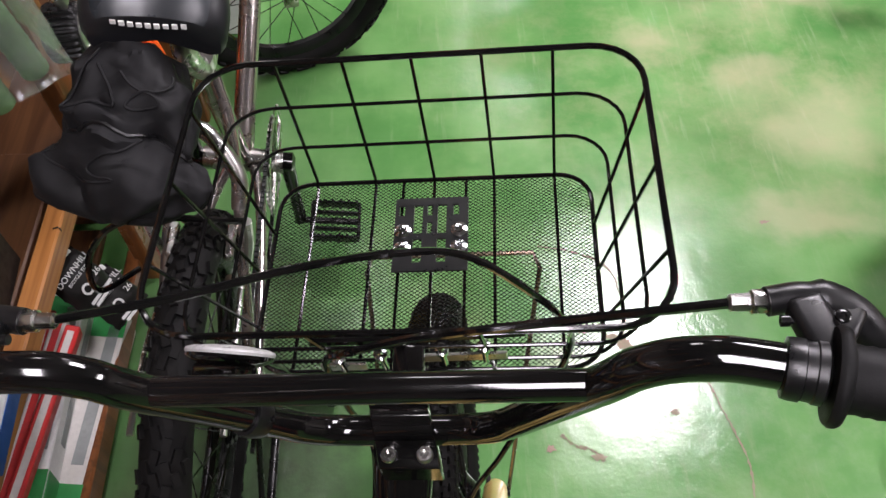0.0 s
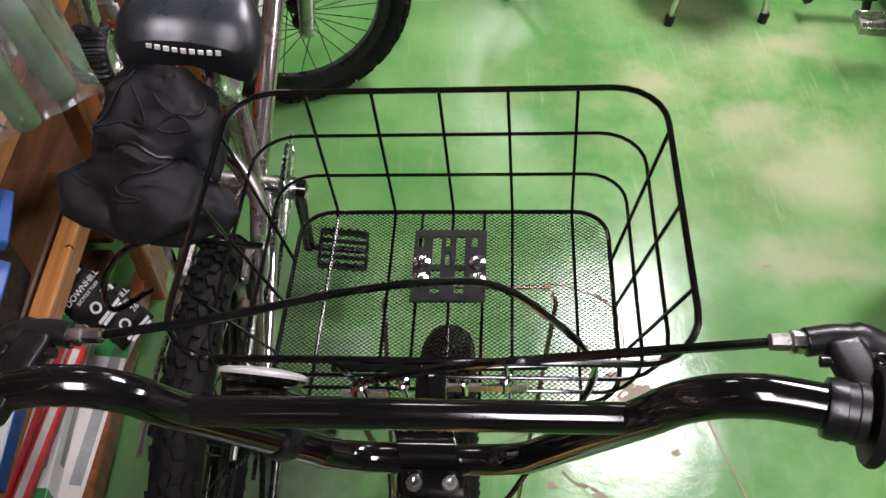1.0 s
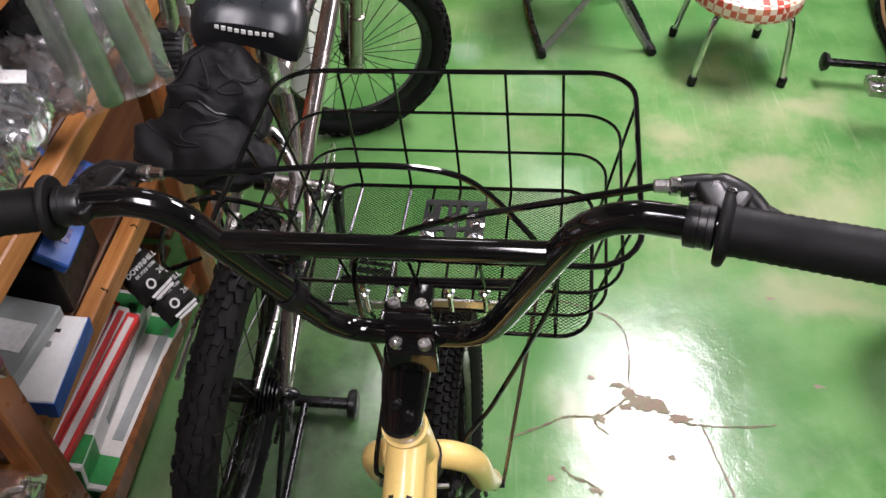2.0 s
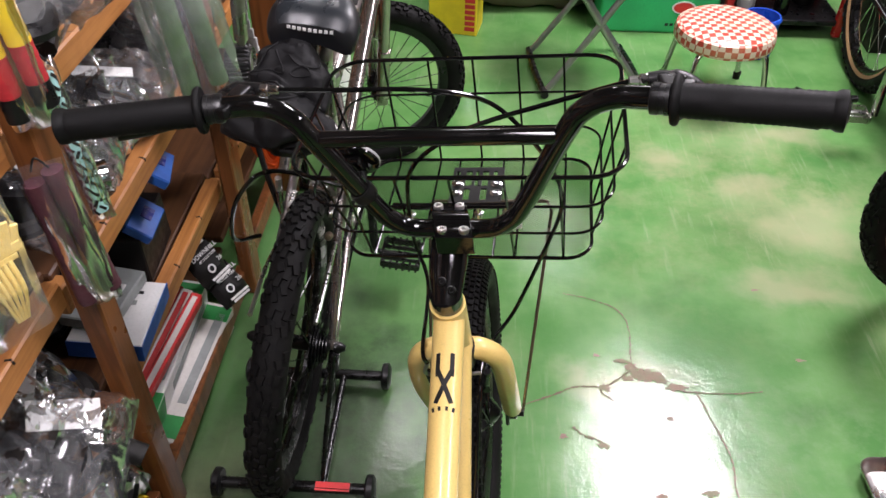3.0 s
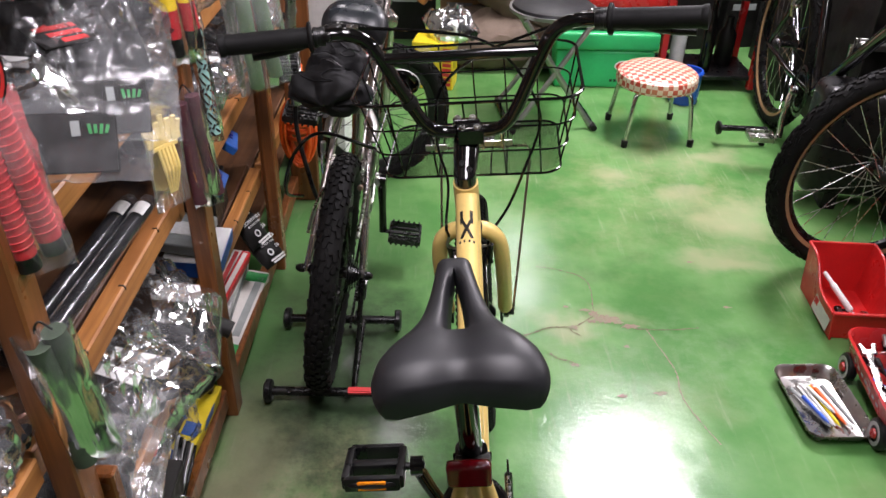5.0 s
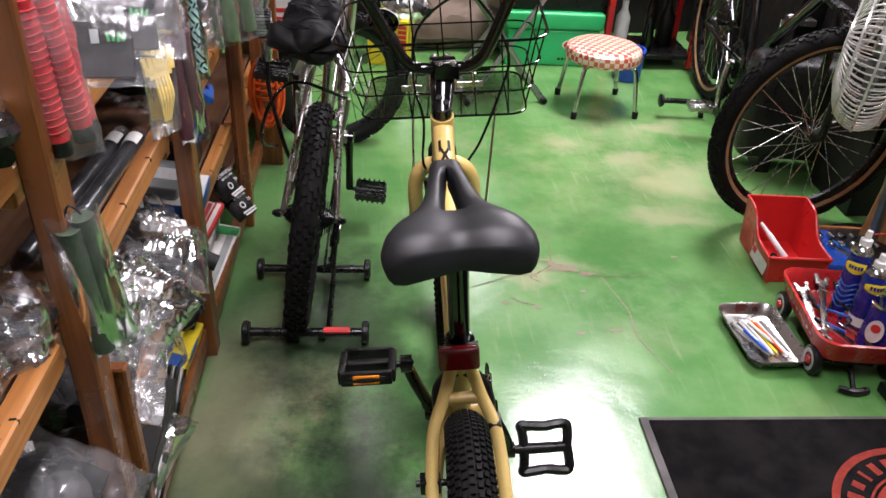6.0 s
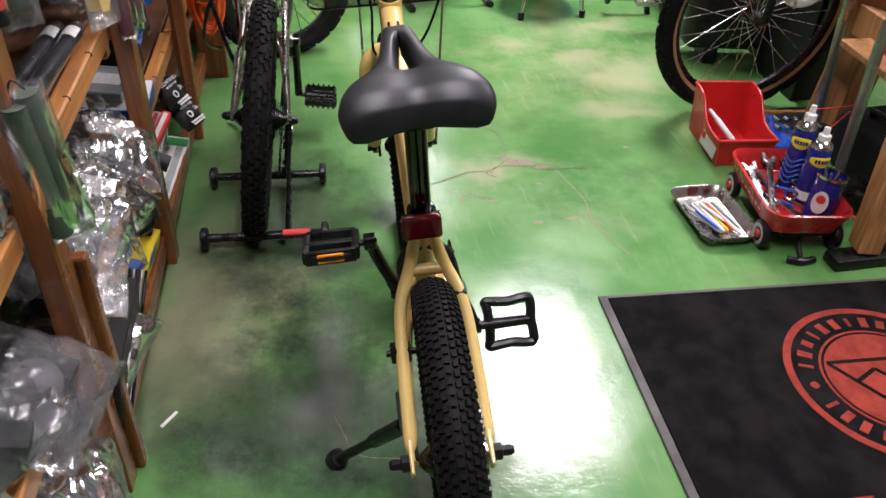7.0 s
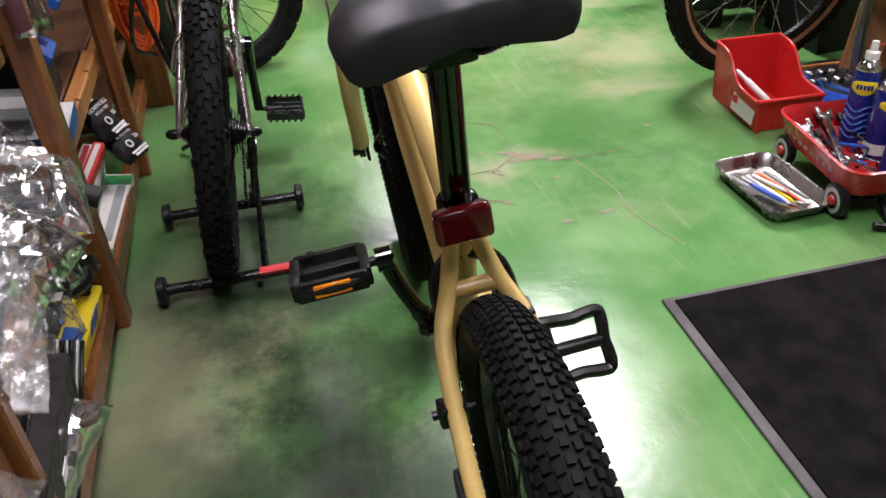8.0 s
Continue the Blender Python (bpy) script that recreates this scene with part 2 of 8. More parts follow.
M = dict(
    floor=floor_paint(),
    wall=surf("wall_paint", (0.19, 0.175, 0.15), (0.14, 0.13, 0.115), 0.8, big=3, fine=60),
    ceiling=surf("ceiling_paint", (0.13, 0.125, 0.12), (0.10, 0.097, 0.094), 0.9, big=2, fine=50),
    yellow=surf("cream_yellow_paint", (0.76, 0.55, 0.185), (0.72, 0.52, 0.170), 0.32, big=20, fine=400, bump=0.02, coat=0.35, rvar=0.05),
    gloss=surf("gloss_black_paint", (0.003, 0.003, 0.003), (0.005, 0.0045, 0.0045), 0.09, big=25, fine=300, bump=0.02, coat=0.15, rvar=0.04),
    black=surf("black_plastic", (0.004, 0.004, 0.0045), (0.008, 0.008, 0.008), 0.36, big=40, fine=500, bump=0.15, dist=0.0004),
    satin=surf("satin_black_metal", (0.005, 0.005, 0.005), (0.009, 0.009, 0.009), 0.28, metal=0.3, big=30, fine=300, bump=0.06),
    rubber=surf("tyre_rubber", (0.004, 0.004, 0.004), (0.008, 0.0075, 0.007), 0.66, big=25, fine=260, bump=0.3, dist=0.0006),
    grip=surf("grip_rubber", (0.004, 0.004, 0.004), (0.006, 0.006, 0.006), 0.62, big=30, fine=500, bump=0.3, dist=0.0005),
    leather=surf("saddle_vinyl", (0.0065, 0.0070, 0.0085), (0.009, 0.0095, 0.0115), 0.46, big=15, fine=900, bump=0.12, dist=0.0003, rvar=0.05),
    greyvinyl=surf("saddle_vinyl_sheen", (0.018, 0.022, 0.026), (0.026, 0.030, 0.034), 0.30, big=12, fine=800, bump=0.1, dist=0.0003),
    chrome=surf("chrome", (0.72, 0.72, 0.73), (0.6, 0.6, 0.62), 0.14, metal=1.0, big=30, fine=300, bump=0.03),
    alloy=surf("brushed_alloy", (0.55, 0.54, 0.52), (0.42, 0.41, 0.39), 0.3, metal=1.0, big=25, fine=200, bump=0.08),
    silver=surf("silver_frame_tube", (0.46, 0.42, 0.40), (0.36, 0.33, 0.31), 0.22, metal=0.9, big=10, fine=200, bump=0.03),
    steel=surf("galvanised_steel", (0.40, 0.41, 0.40), (0.28, 0.28, 0.27), 0.38, metal=0.9, big=12, fine=120),
    rod=surf("bronze_steel_rod", (0.26, 0.20, 0.14), (0.18, 0.14, 0.10), 0.35, metal=0.8),
    skin=surf("tan_sidewall", (0.34, 0.20, 0.10), (0.27, 0.16, 0.08), 0.6, big=12, fine=150),
    red=surf("red_plastic", (0.62, 0.020, 0.020), (0.54, 0.018, 0.018), 0.34, big=9, fine=250, bump=0.04, rvar=0.08),
    redmetal=surf("red_enamel", (0.50, 0.022, 0.022), (0.38, 0.02, 0.02), 0.25, big=14, fine=120, bump=0.05),
    darkred=surf("red_reflector_plastic", (0.16, 0.004, 0.008), (0.10, 0.003, 0.006), 0.12, big=40, fine=300, bump=0.1, coat=0.4),
    amber=surf("amber_reflector", (0.75, 0.25, 0.01), (0.6, 0.18, 0.01), 0.15, big=80, fine=500, bump=0.25),
    white=surf("white_plastic", (0.78, 0.78, 0.76), (0.68, 0.68, 0.66), 0.4, big=15, fine=200, bump=0.05),
    print_white=surf("white_print", (0.74, 0.74, 0.72), (0.62, 0.62, 0.60), 0.5, big=90, fine=400, bump=0),
    print_black=surf("black_print", (0.009, 0.0085, 0.008), (0.014, 0.013, 0.012), 0.5, big=60, fine=300, bump=0),
    print_red=surf("red_print", (0.60, 0.03, 0.03), (0.5, 0.03, 0.03), 0.5, big=60, fine=300, bump=0),
    print_green=surf("green_print", (0.03, 0.30, 0.07), (0.03, 0.24, 0.06), 0.45, big=20, fine=200, bump=0),
    print_blue=surf("blue_print", (0.012, 0.10, 0.42), (0.010, 0.075, 0.32), 0.4, big=20, fine=200, bump=0),
    print_yellow=surf("yellow_print", (0.80, 0.62, 0.02), (0.72, 0.55, 0.02), 0.45, big=20, fine=200, bump=0),
    paper=surf("paper_card", (0.66, 0.64, 0.60), (0.56, 0.54, 0.50), 0.6, big=12, fine=160),
    greywhite=surf("dull_white_plastic", (0.44, 0.44, 0.43), (0.36, 0.36, 0.35), 0.3, big=30, fine=200, bump=0.1),
    darktube=surf("dark_grey_tube", (0.012, 0.0125, 0.014), (0.009, 0.0095, 0.011), 0.12, big=20, fine=200, bump=0.05),
    fanwire=surf("dull_plated_wire", (0.62, 0.61, 0.58), (0.50, 0.49, 0.46), 0.34, metal=0.35, big=30, fine=200, bump=0.05),
    greycard=surf("grey_card", (0.30, 0.32, 0.31), (0.22, 0.24, 0.23), 0.5, big=14, fine=160),
    kraft=surf("kraft_card", (0.36, 0.22, 0.11), (0.29, 0.17, 0.085), 0.75, big=9, fine=160),
    tarp=surf("brown_canvas", (0.14, 0.10, 0.07), (0.10, 0.072, 0.05), 0.8, big=7, fine=220, bump=0.3),
    nylon=surf("black_nylon", (0.007, 0.007, 0.0075), (0.011, 0.011, 0.012), 0.68, big=9, fine=700, bump=0.25, dist=0.0004),
    carpet=surf("black_carpet_pile", (0.006, 0.0055, 0.006), (0.016, 0.0145, 0.0145), 1.0, big=14, fine=700, bump=0.9, dist=0.003),
    carpet_red=surf("red_carpet_print", (0.34, 0.055, 0.038), (0.24, 0.038, 0.028), 0.95, big=30, fine=900, bump=0.9, dist=0.003),
    matedge=surf("grey_rubber_edge", (0.085, 0.078, 0.074), (0.055, 0.052, 0.050), 0.7, big=8, fine=200),
    coolgreen=surf("green_cooler_plastic", (0.03, 0.42, 0.13), (0.025, 0.35, 0.11), 0.4, big=6, fine=160, bump=0.05),
    blue=surf("blue_plastic", (0.02, 0.10, 0.55), (0.02, 0.07, 0.42), 0.3, big=12, fine=200, bump=0.04),
    navy=surf("navy_can_print", (0.012, 0.02, 0.22), (0.01, 0.015, 0.16), 0.25, big=30, fine=200, bump=0.02),
    orange=surf("orange_cord", (0.85, 0.13, 0.015), (0.70, 0.10, 0.012), 0.5, big=20, fine=300),
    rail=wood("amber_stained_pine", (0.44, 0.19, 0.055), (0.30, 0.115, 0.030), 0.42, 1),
    # plank pine is darkened: the shade inside the shelving is in its colour
    plank=wood("shaded_pine_plank", (0.12, 0.052, 0.020), (0.07, 0.028, 0.011), 0.5, 1),
    post=wood("dark_stained_post", (0.200, 0.072, 0.021), (0.115, 0.040, 0.012), 0.34, 2),
    bench=wood("bench_timber", (0.46, 0.23, 0.086), (0.31, 0.14, 0.050), 0.55, 2),
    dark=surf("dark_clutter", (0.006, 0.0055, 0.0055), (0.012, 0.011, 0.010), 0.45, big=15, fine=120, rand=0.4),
    film=clear_film("clear_plastic_film", haze=0.062),
    clear=clear_film("thin_hanging_film", haze=0.030),
    milky=clear_film("milky_plastic_film", (0.95, 0.96, 0.96), 0.10),
    cloudy=clear_film("cloudy_plastic_film", (0.95, 0.96, 0.96), 0.055),
    lamp=emit("lamp_glow", (1.0, 0.96, 0.88), 1.0),
    grip_red=surf("red_foam", (0.46, 0.018, 0.024), (0.36, 0.013, 0.018), 0.7, big=40, fine=300, bump=0.5),
    grip_green=surf("sage_rubber", (0.040, 0.064, 0.036), (0.030, 0.050, 0.028), 0.7, big=30, fine=200),
    sage=surf("sage_foam", (0.085, 0.155, 0.062), (0.065, 0.12, 0.048), 0.55, big=30, fine=200),
    grip_wine=surf("wine_rubber", (0.085, 0.026, 0.036), (0.060, 0.018, 0.026), 0.55, big=30, fine=200),
    grip_teal=surf("teal_rubber", (0.38, 0.66, 0.62), (0.32, 0.58, 0.55), 0.5, big=30, fine=200),
    grip_g=surf("green_foam", (0.03, 0.50, 0.07), (0.03, 0.42, 0.06), 0.6, big=40, fine=300, bump=0.4),
    grip_y=surf("yellow_foam", (0.85, 0.62, 0.02), (0.78, 0.55, 0.02), 0.6, big=40, fine=300, bump=0.4),
    gold=surf("gold_tone_plastic", (0.85, 0.70, 0.28), (0.78, 0.60, 0.18), 0.28, metal=0.0, big=60, fine=200),
    dirt=surf("bare_concrete", (0.24, 0.165, 0.12), (0.22, 0.22, 0.14), 0.8, big=25, fine=150),
    crack=surf("crack_grime", (0.13, 0.10, 0.065), (0.18, 0.18, 0.10), 0.9, big=60, fine=300),
)
for k, level in (("carpet", 0.05), ("carpet_red", 0.08), ("rubber", 0.14), ("grip", 0.18), ("nylon", 0.2), ("dark", 0.3), ("black", 0.35), ("print_black", 0.25)):
    M[k].node_tree.nodes["Principled BSDF"].inputs["Specular IOR Level"].default_value = level
M["lamp"].node_tree.nodes["Principled BSDF"].inputs["Emission Strength"].default_value = 14.0


# ---- mesh helpers ----
def V(*a):
    return Vector(a)


def thing(name, label, category, m=None, group="", kind=""):
    """An empty at a thing's base, the parent of its parts."""
    ob = new(name)
    ob.empty_display_size = 0.05
    if m is not None:
        ob.matrix_basis = m
    return tagged(ob, label, category, group, kind)


def part(name, bm, material, parent=None, label="", smooth=True):
    """One bmesh as one mesh object under a thing or a part."""
    me = bpy.data.meshes.new(name)
    bmesh.ops.recalc_face_normals(bm, faces=bm.faces)
    bm.to_mesh(me)
    bm.free()
    for mt in (material if isinstance(material, (list, tuple)) else [material]):
        me.materials.append(mt)
    if smooth:
        me.polygons.foreach_set("use_smooth", [True] * len(me.polygons))
        me.set_sharp_from_angle(angle=radians(40))
    ob = new(name, me)
    ob.parent = parent
    if label:
        ob["label"] = label
    return ob


def whole(name, bm, material, label, category, group="", kind="", smooth=True):
    """A thing of one mesh."""
    return tagged(part(name, bm, material, None, "", smooth), label, category, group, kind)


def B():
    return bmesh.new()


def join(bm, other, m=None):
    me = bpy.data.meshes.new("tmp")
    other.to_mesh(me)
    other.free()
    if m is not None:
        me.transform(m)
    bm.from_mesh(me)
    bpy.data.meshes.remove(me)
    return bm


def box(bm, size, m=None, bevel=0.0, seg=1):
    """A box of full sizes about its middle, its edges rounded."""
    b = B()
    bmesh.ops.create_cube(b, size=1.0, matrix=Matrix.Diagonal((*size, 1)))
    if bevel:
        bmesh.ops.bevel(b, geom=b.edges[:], offset=bevel, segments=seg, profile=0.6, affect="EDGES")
    return join(bm, b, m)


def at(x, y, z, rx=0, ry=0, rz=0):
    return pose(x, y, z, rx, ry, rz)


def smooth_path(pts, n=8):
    """A Catmull-Rom curve through points."""
    p = [Vector(q) for q in pts]
    p = [p[0] * 2 - p[1]] + p + [p[-1] * 2 - p[-2]]
    out = []
    for i in range(1, len(p) - 2):
        a, b, c, d = p[i - 1:i + 3]
        for k in range(n):
            s = k / n
            out.append(0.5 * (2 * b + (c - a) * s + (2 * a - 5 * b + 4 * c - d) * s * s + (3 * b - a - 3 * c + d) * s ** 3))
    return out + [p[-2]]


def tube(bm, pts, r, seg=8, closed=False, caps=True, m=None):
    """A round tube along points; r is one radius or one a point."""
    pts = [Vector(p) for p in pts]
    n = len(pts)
    rs = r if isinstance(r, (list, tuple)) else [r] * n
    rings, up = [], None
    for i, p in enumerate(pts):
        if closed:
            d = pts[(i + 1) % n] - pts[i - 1]
        else:
            d = pts[min(i + 1, n - 1)] - pts[max(i - 1, 0)]
        d = d.normalized() if d.length > 1e-9 else Vector((0, 0, 1))
        if up is None:
            up = Vector((0, 0, 1)) if abs(d.z) < 0.9 else Vector((1, 0, 0))
        s = d.cross(up).normalized()
        up = s.cross(d).normalized()
        ring = []
        for k in range(seg):
            a = 2 * math.pi * k / seg
            q = p + (s * math.cos(a) + up * math.sin(a)) * rs[i]
            ring.append(bm.verts.new(m @ q if m is not None else q))
        rings.append(ring)
    for i in range(n if closed else n - 1):
        a, b = rings[i], rings[(i + 1) % n]
        for k in range(seg):
            bm.faces.new((a[k], a[(k + 1) % seg], b[(k + 1) % seg], b[k]))
    if caps and not closed and seg > 2:
        bm.faces.new(rings[0][::-1])
        bm.faces.new(rings[-1])
    return bm


def rod(bm, a, b, r, seg=10, r2=None, m=None):
    return tube(bm, [a, b], [r, r if r2 is None else r2], seg, m=m)


def lathe(bm, profile, seg=24, m=None, cap=False):
    """Turns (radius, height) pairs about z."""
    rings = []
    for r, z in profile:
        rings.append([bm.verts.new((m or Matrix()) @ Vector((r * math.cos(2 * math.pi * k / seg), r * math.sin(2 * math.pi * k / seg), z))) for k in range(seg)])
    for a, b in zip(rings, rings[1:]):
        for k in range(seg):
            bm.faces.new((a[k], a[(k + 1) % seg], b[(k + 1) % seg], b[k]))
    if cap:
        bm.faces.new(rings[0][::-1])
        bm.faces.new(rings[-1])
    return bm


def ring_profile(bm, R, section, seg=64, m=None):
    """Sweeps a closed section of (outward, sideways) round a wheel whose axle is x."""
    rings = []
    for k in range(seg):
        a = 2 * math.pi * k / seg
        rings.append([bm.verts.new((m or Matrix()) @ Vector((s, (R + o) * math.cos(a), (R + o) * math.sin(a)))) for o, s in section])
    n = len(section)
    for k in range(seg):
        a, b = rings[k], rings[(k + 1) % seg]
        for i in range(n):
            bm.faces.new((a[i], a[(i + 1) % n], b[(i + 1) % n], b[i]))
    return bm


def axes(o, x, y, z):
    m = Matrix((x, y, z)).transposed().to_4x4()
    m.translation = o
    return m


def along(a, b, roll=0.0):
    """A pose at a with z towards b."""
    d = Vector(b) - Vector(a)
    return Matrix.Translation(a) @ d.to_track_quat("Z", "Y").to_matrix().to_4x4() @ Matrix.Rotation(radians(roll), 4, "Z")

# ---- room ----
def slab(name, lo, hi, material, label, category, kind="structure"):
    b = B()
    c = [(p + q) / 2 for p, q in zip(lo, hi)]
    box(b, [q - p for p, q in zip(lo, hi)], at(*c))
    return whole(name, b, material, label, category, kind=kind, smooth=False)


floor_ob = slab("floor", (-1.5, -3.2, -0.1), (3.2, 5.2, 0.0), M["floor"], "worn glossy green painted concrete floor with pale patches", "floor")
slab("ceiling", (-1.5, -3.2, CEILING), (3.2, 5.2, CEILING + 0.1), M["ceiling"], "dull grey painted workshop ceiling", "ceiling")
slab("wall_west", (-1.5, -3.2, 0), (-1.4, 5.2, CEILING), M["wall"], "plain workshop wall behind the shelving", "wall")
slab("wall_east", (3.1, -3.2, 0), (3.2, 5.2, CEILING), M["wall"], "plain workshop wall", "wall")
slab("wall_north", (-1.4, 5.1, 0), (3.1, 5.2, CEILING), M["wall"], "plain workshop back wall", "wall")
slab("wall_south", (-1.4, -3.2, 0), (3.1, -3.1, CEILING), M["wall"], "plain workshop wall", "wall")

# one batten per lamp, also for the two added to fill shelves and back
for lx, ly, power, lw, ll in LAMPS:
    t = thing("ceiling_light", "unseen white fluorescent batten light on the ceiling", "ceiling light", at(lx, ly, CEILING), "ceiling lights")
    b = B()
    box(b, (lw + 0.02, ll + 0.05, 0.05), at(0, 0, -0.025), 0.008)
    part("body", b, M["white"], t)
    tubes = 4 if lw > 0.5 else 2
    for k in range(tubes):
        sx = lw * 0.72 * (k / (tubes - 1) - 0.5)
        b = B()
        rod(b, (sx, -ll * 0.49, -0.075), (sx, ll * 0.49, -0.075), 0.016, 12)
        part("tube", b, M["lamp"], t, "glowing fluorescent tube")
    ld = bpy.data.lights.new("light", "AREA")
    ld.shape, ld.size, ld.size_y, ld.energy, ld.color = "RECTANGLE", lw, ll, LAMP_POWER * power, (0.985, 0.90, 1.0)
    lo = new("light", ld)
    lo.parent = t
    lo.location = (0, 0, -0.10)


# ---- wheels ----
def tyre_section(h, w, n=14):
    """A round tyre section: h its height over the rim, w half its width."""
    out = []
    for k in range(n):
        a = -math.pi * 0.82 + 2 * math.pi * 0.82 * k / (n - 1)
        out.append((h * 0.5 * (math.cos(a) - 1) , w * math.sin(a)))
    return out


SPOKE = {}


def wheel(parent, m, R, w, knob, rim_mat, spoke_mat, side=None, spokes=28, hub_w=0.05, style="block", rim_h=0.022, rim_w=0.014):
    """A bicycle wheel about the x axle of m: tyre with real knobs, rim, hub and spokes."""
    wh = thing("wheel", "", "", m)
    wh.parent = parent
    h = w * 1.9
    b = B()
    ring_profile(b, R - knob, tyre_section(h, w), 72)
    rows = {"block": (-1.05, -0.79, -0.53, -0.265, 0.0, 0.265, 0.53, 0.79, 1.05), "mtb": (-0.90, -0.52, -0.18, 0.18, 0.52, 0.90), "fine": (-0.75, -0.4, 0.0, 0.4, 0.75)}[style]
    count = {"block": 120, "mtb": 70, "fine": 76}[style]
    for k in range(count):
        for j, q in enumerate(rows):
            if style == "mtb" and (k + j) % 3 == 0 and abs(q) > 0.3:
                continue
            a = 2 * math.pi * (k + ((0.34 if style == "block" else 0.5) if j % 2 else 0)) / count
            ang = q * 1.15
            rr = R - knob + h * 0.5 * (math.cos(ang) - 1) + knob * 0.35
            mm = Matrix.Rotation(a, 4, "X") @ Matrix.Translation((w * math.sin(ang), rr, 0)) @ Matrix.Rotation(-ang, 4, "Z")
            arc = 2 * math.pi * R / count
            sx = w * {"block": 0.215, "mtb": 0.31, "fine": 0.3}[style]
            sk = (0.08 if j % 2 else -0.08) if style == "block" else (0.30 if (j + k) % 2 else -0.22)
            mm = mm @ Matrix.Rotation(sk, 4, "Y")
            bmesh.ops.create_cube(b, size=1.0, matrix=mm @ Matrix.Diagonal((sx, knob * 1.5, arc * (0.54 if style == "block" else 0.62), 1)))
    tyre = part("tyre", b, M["rubber"], wh, "black knobbly rubber tyre")
    if side:
        for s in (-1, 1):
            b = B()
            ring_profile(b, R - knob - h * 0.90, [(-0.005, s * w * 0.66), (0.004, s * w * 0.86), (0.005, s * w * 0.91), (-0.006, s * w * 0.72)], 72)
            part("sidewall", b, side, wh, "tan sidewall band")
    Rr = R - knob - h + 0.004
    b = B()
    ring_profile(b, Rr, [(0.004, -rim_w), (0.004, rim_w), (-rim_h * 0.5, rim_w), (-rim_h, rim_w * 0.45), (-rim_h, -rim_w * 0.45), (-rim_h * 0.5, -rim_w)], 72)
    part("rim", b, rim_mat, wh)
    b = B()
    mx = Matrix.Rotation(radians(90), 4, "Y")
    lathe(b, [(0.006, -hub_w), (0.012, -hub_w + 0.004), (0.025, -hub_w * 0.62), (0.025, -hub_w * 0.55), (0.013, -hub_w * 0.4), (0.013, hub_w * 0.4), (0.025, hub_w * 0.55), (0.025, hub_w * 0.62), (0.012, hub_w - 0.004), (0.006, hub_w)], 20, mx, True)
    part("hub", b, M["satin"], wh)
    key = (round(Rr, 4), round(hub_w, 3), spoke_mat.name)
    for k in range(spokes):
        s = 1 if k % 2 else -1
        a = 2 * math.pi * k / spokes
        if key not in SPOKE:
            bb = B()
            p0 = V(hub_w * 0.58, 0.024 * math.cos(0.9), 0.024 * math.sin(0.9))
            rod(bb, p0, V(0.004, Rr - rim_h, 0), 0.0011, 5)
            o = part("spoke", bb, spoke_mat, wh)
            SPOKE[key] = o.data
        else:
            o = new("spoke", SPOKE[key])
            o.parent = wh
        o.matrix_basis = Matrix.Rotation(a, 4, "X") @ (Matrix.Rotation(math.pi, 4, "Y") if s < 0 else Matrix())
    return wh


def cable(bm, pts, r=0.0025, n=10):
    return tube(bm, smooth_path(pts, n), r, 7)


# ---- the cream-yellow small-wheeled bicycle ----
MB = at(0.036, -0.477, 0, 0, 0, -1.2) @ at(0, 0, 0, 0, -5.7, 0)
BI = MB.inverted()
bike = thing("bicycle", "cream-yellow small-wheeled bicycle with wire basket on its kickstand", "bicycle", MB)
RW = 0.255
AX_R, AX_F = V(0, 0, RW), V(0, 0.866, RW)
wheel(bike, at(*AX_R), RW, 0.029, 0.003, M["satin"], M["satin"], None, 28, 0.046, "block")
STEER = Matrix.Translation(AX_F) @ Matrix.Rotation(radians(-1.0), 4, "Z")
wheel(bike, STEER, RW, 0.029, 0.003, M["satin"], M["satin"], None, 28, 0.04, "block")

HT, HB = V(0, 0.716, 0.650), V(0, 0.747, 0.535)
ST, BBK = V(0, 0.246, 0.500), V(0, 0.318, 0.300)
b = B()
rod(b, HT, HB, 0.0215, 20)
part("head_tube", b, M["yellow"], bike)
b = B()
tube(b, [V(0, 0.722, 0.628), V(0, 0.45, 0.545), V(0, 0.25, 0.482)], [0.019, 0.0175, 0.016], 20)
part("top_tube", b, M["yellow"], bike, "cream-yellow top tube")
b = B()
tube(b, [V(0, 0.738, 0.560), V(0, 0.55, 0.43), BBK], [0.021, 0.021, 0.019], 20)
part("down_tube", b, M["yellow"], bike)
b = B()
rod(b, ST, BBK, 0.0165, 18)
rod(b, BBK - V(0.036, 0, 0), BBK + V(0.036, 0, 0), 0.022, 18)
part("seat_tube", b, M["yellow"], bike)
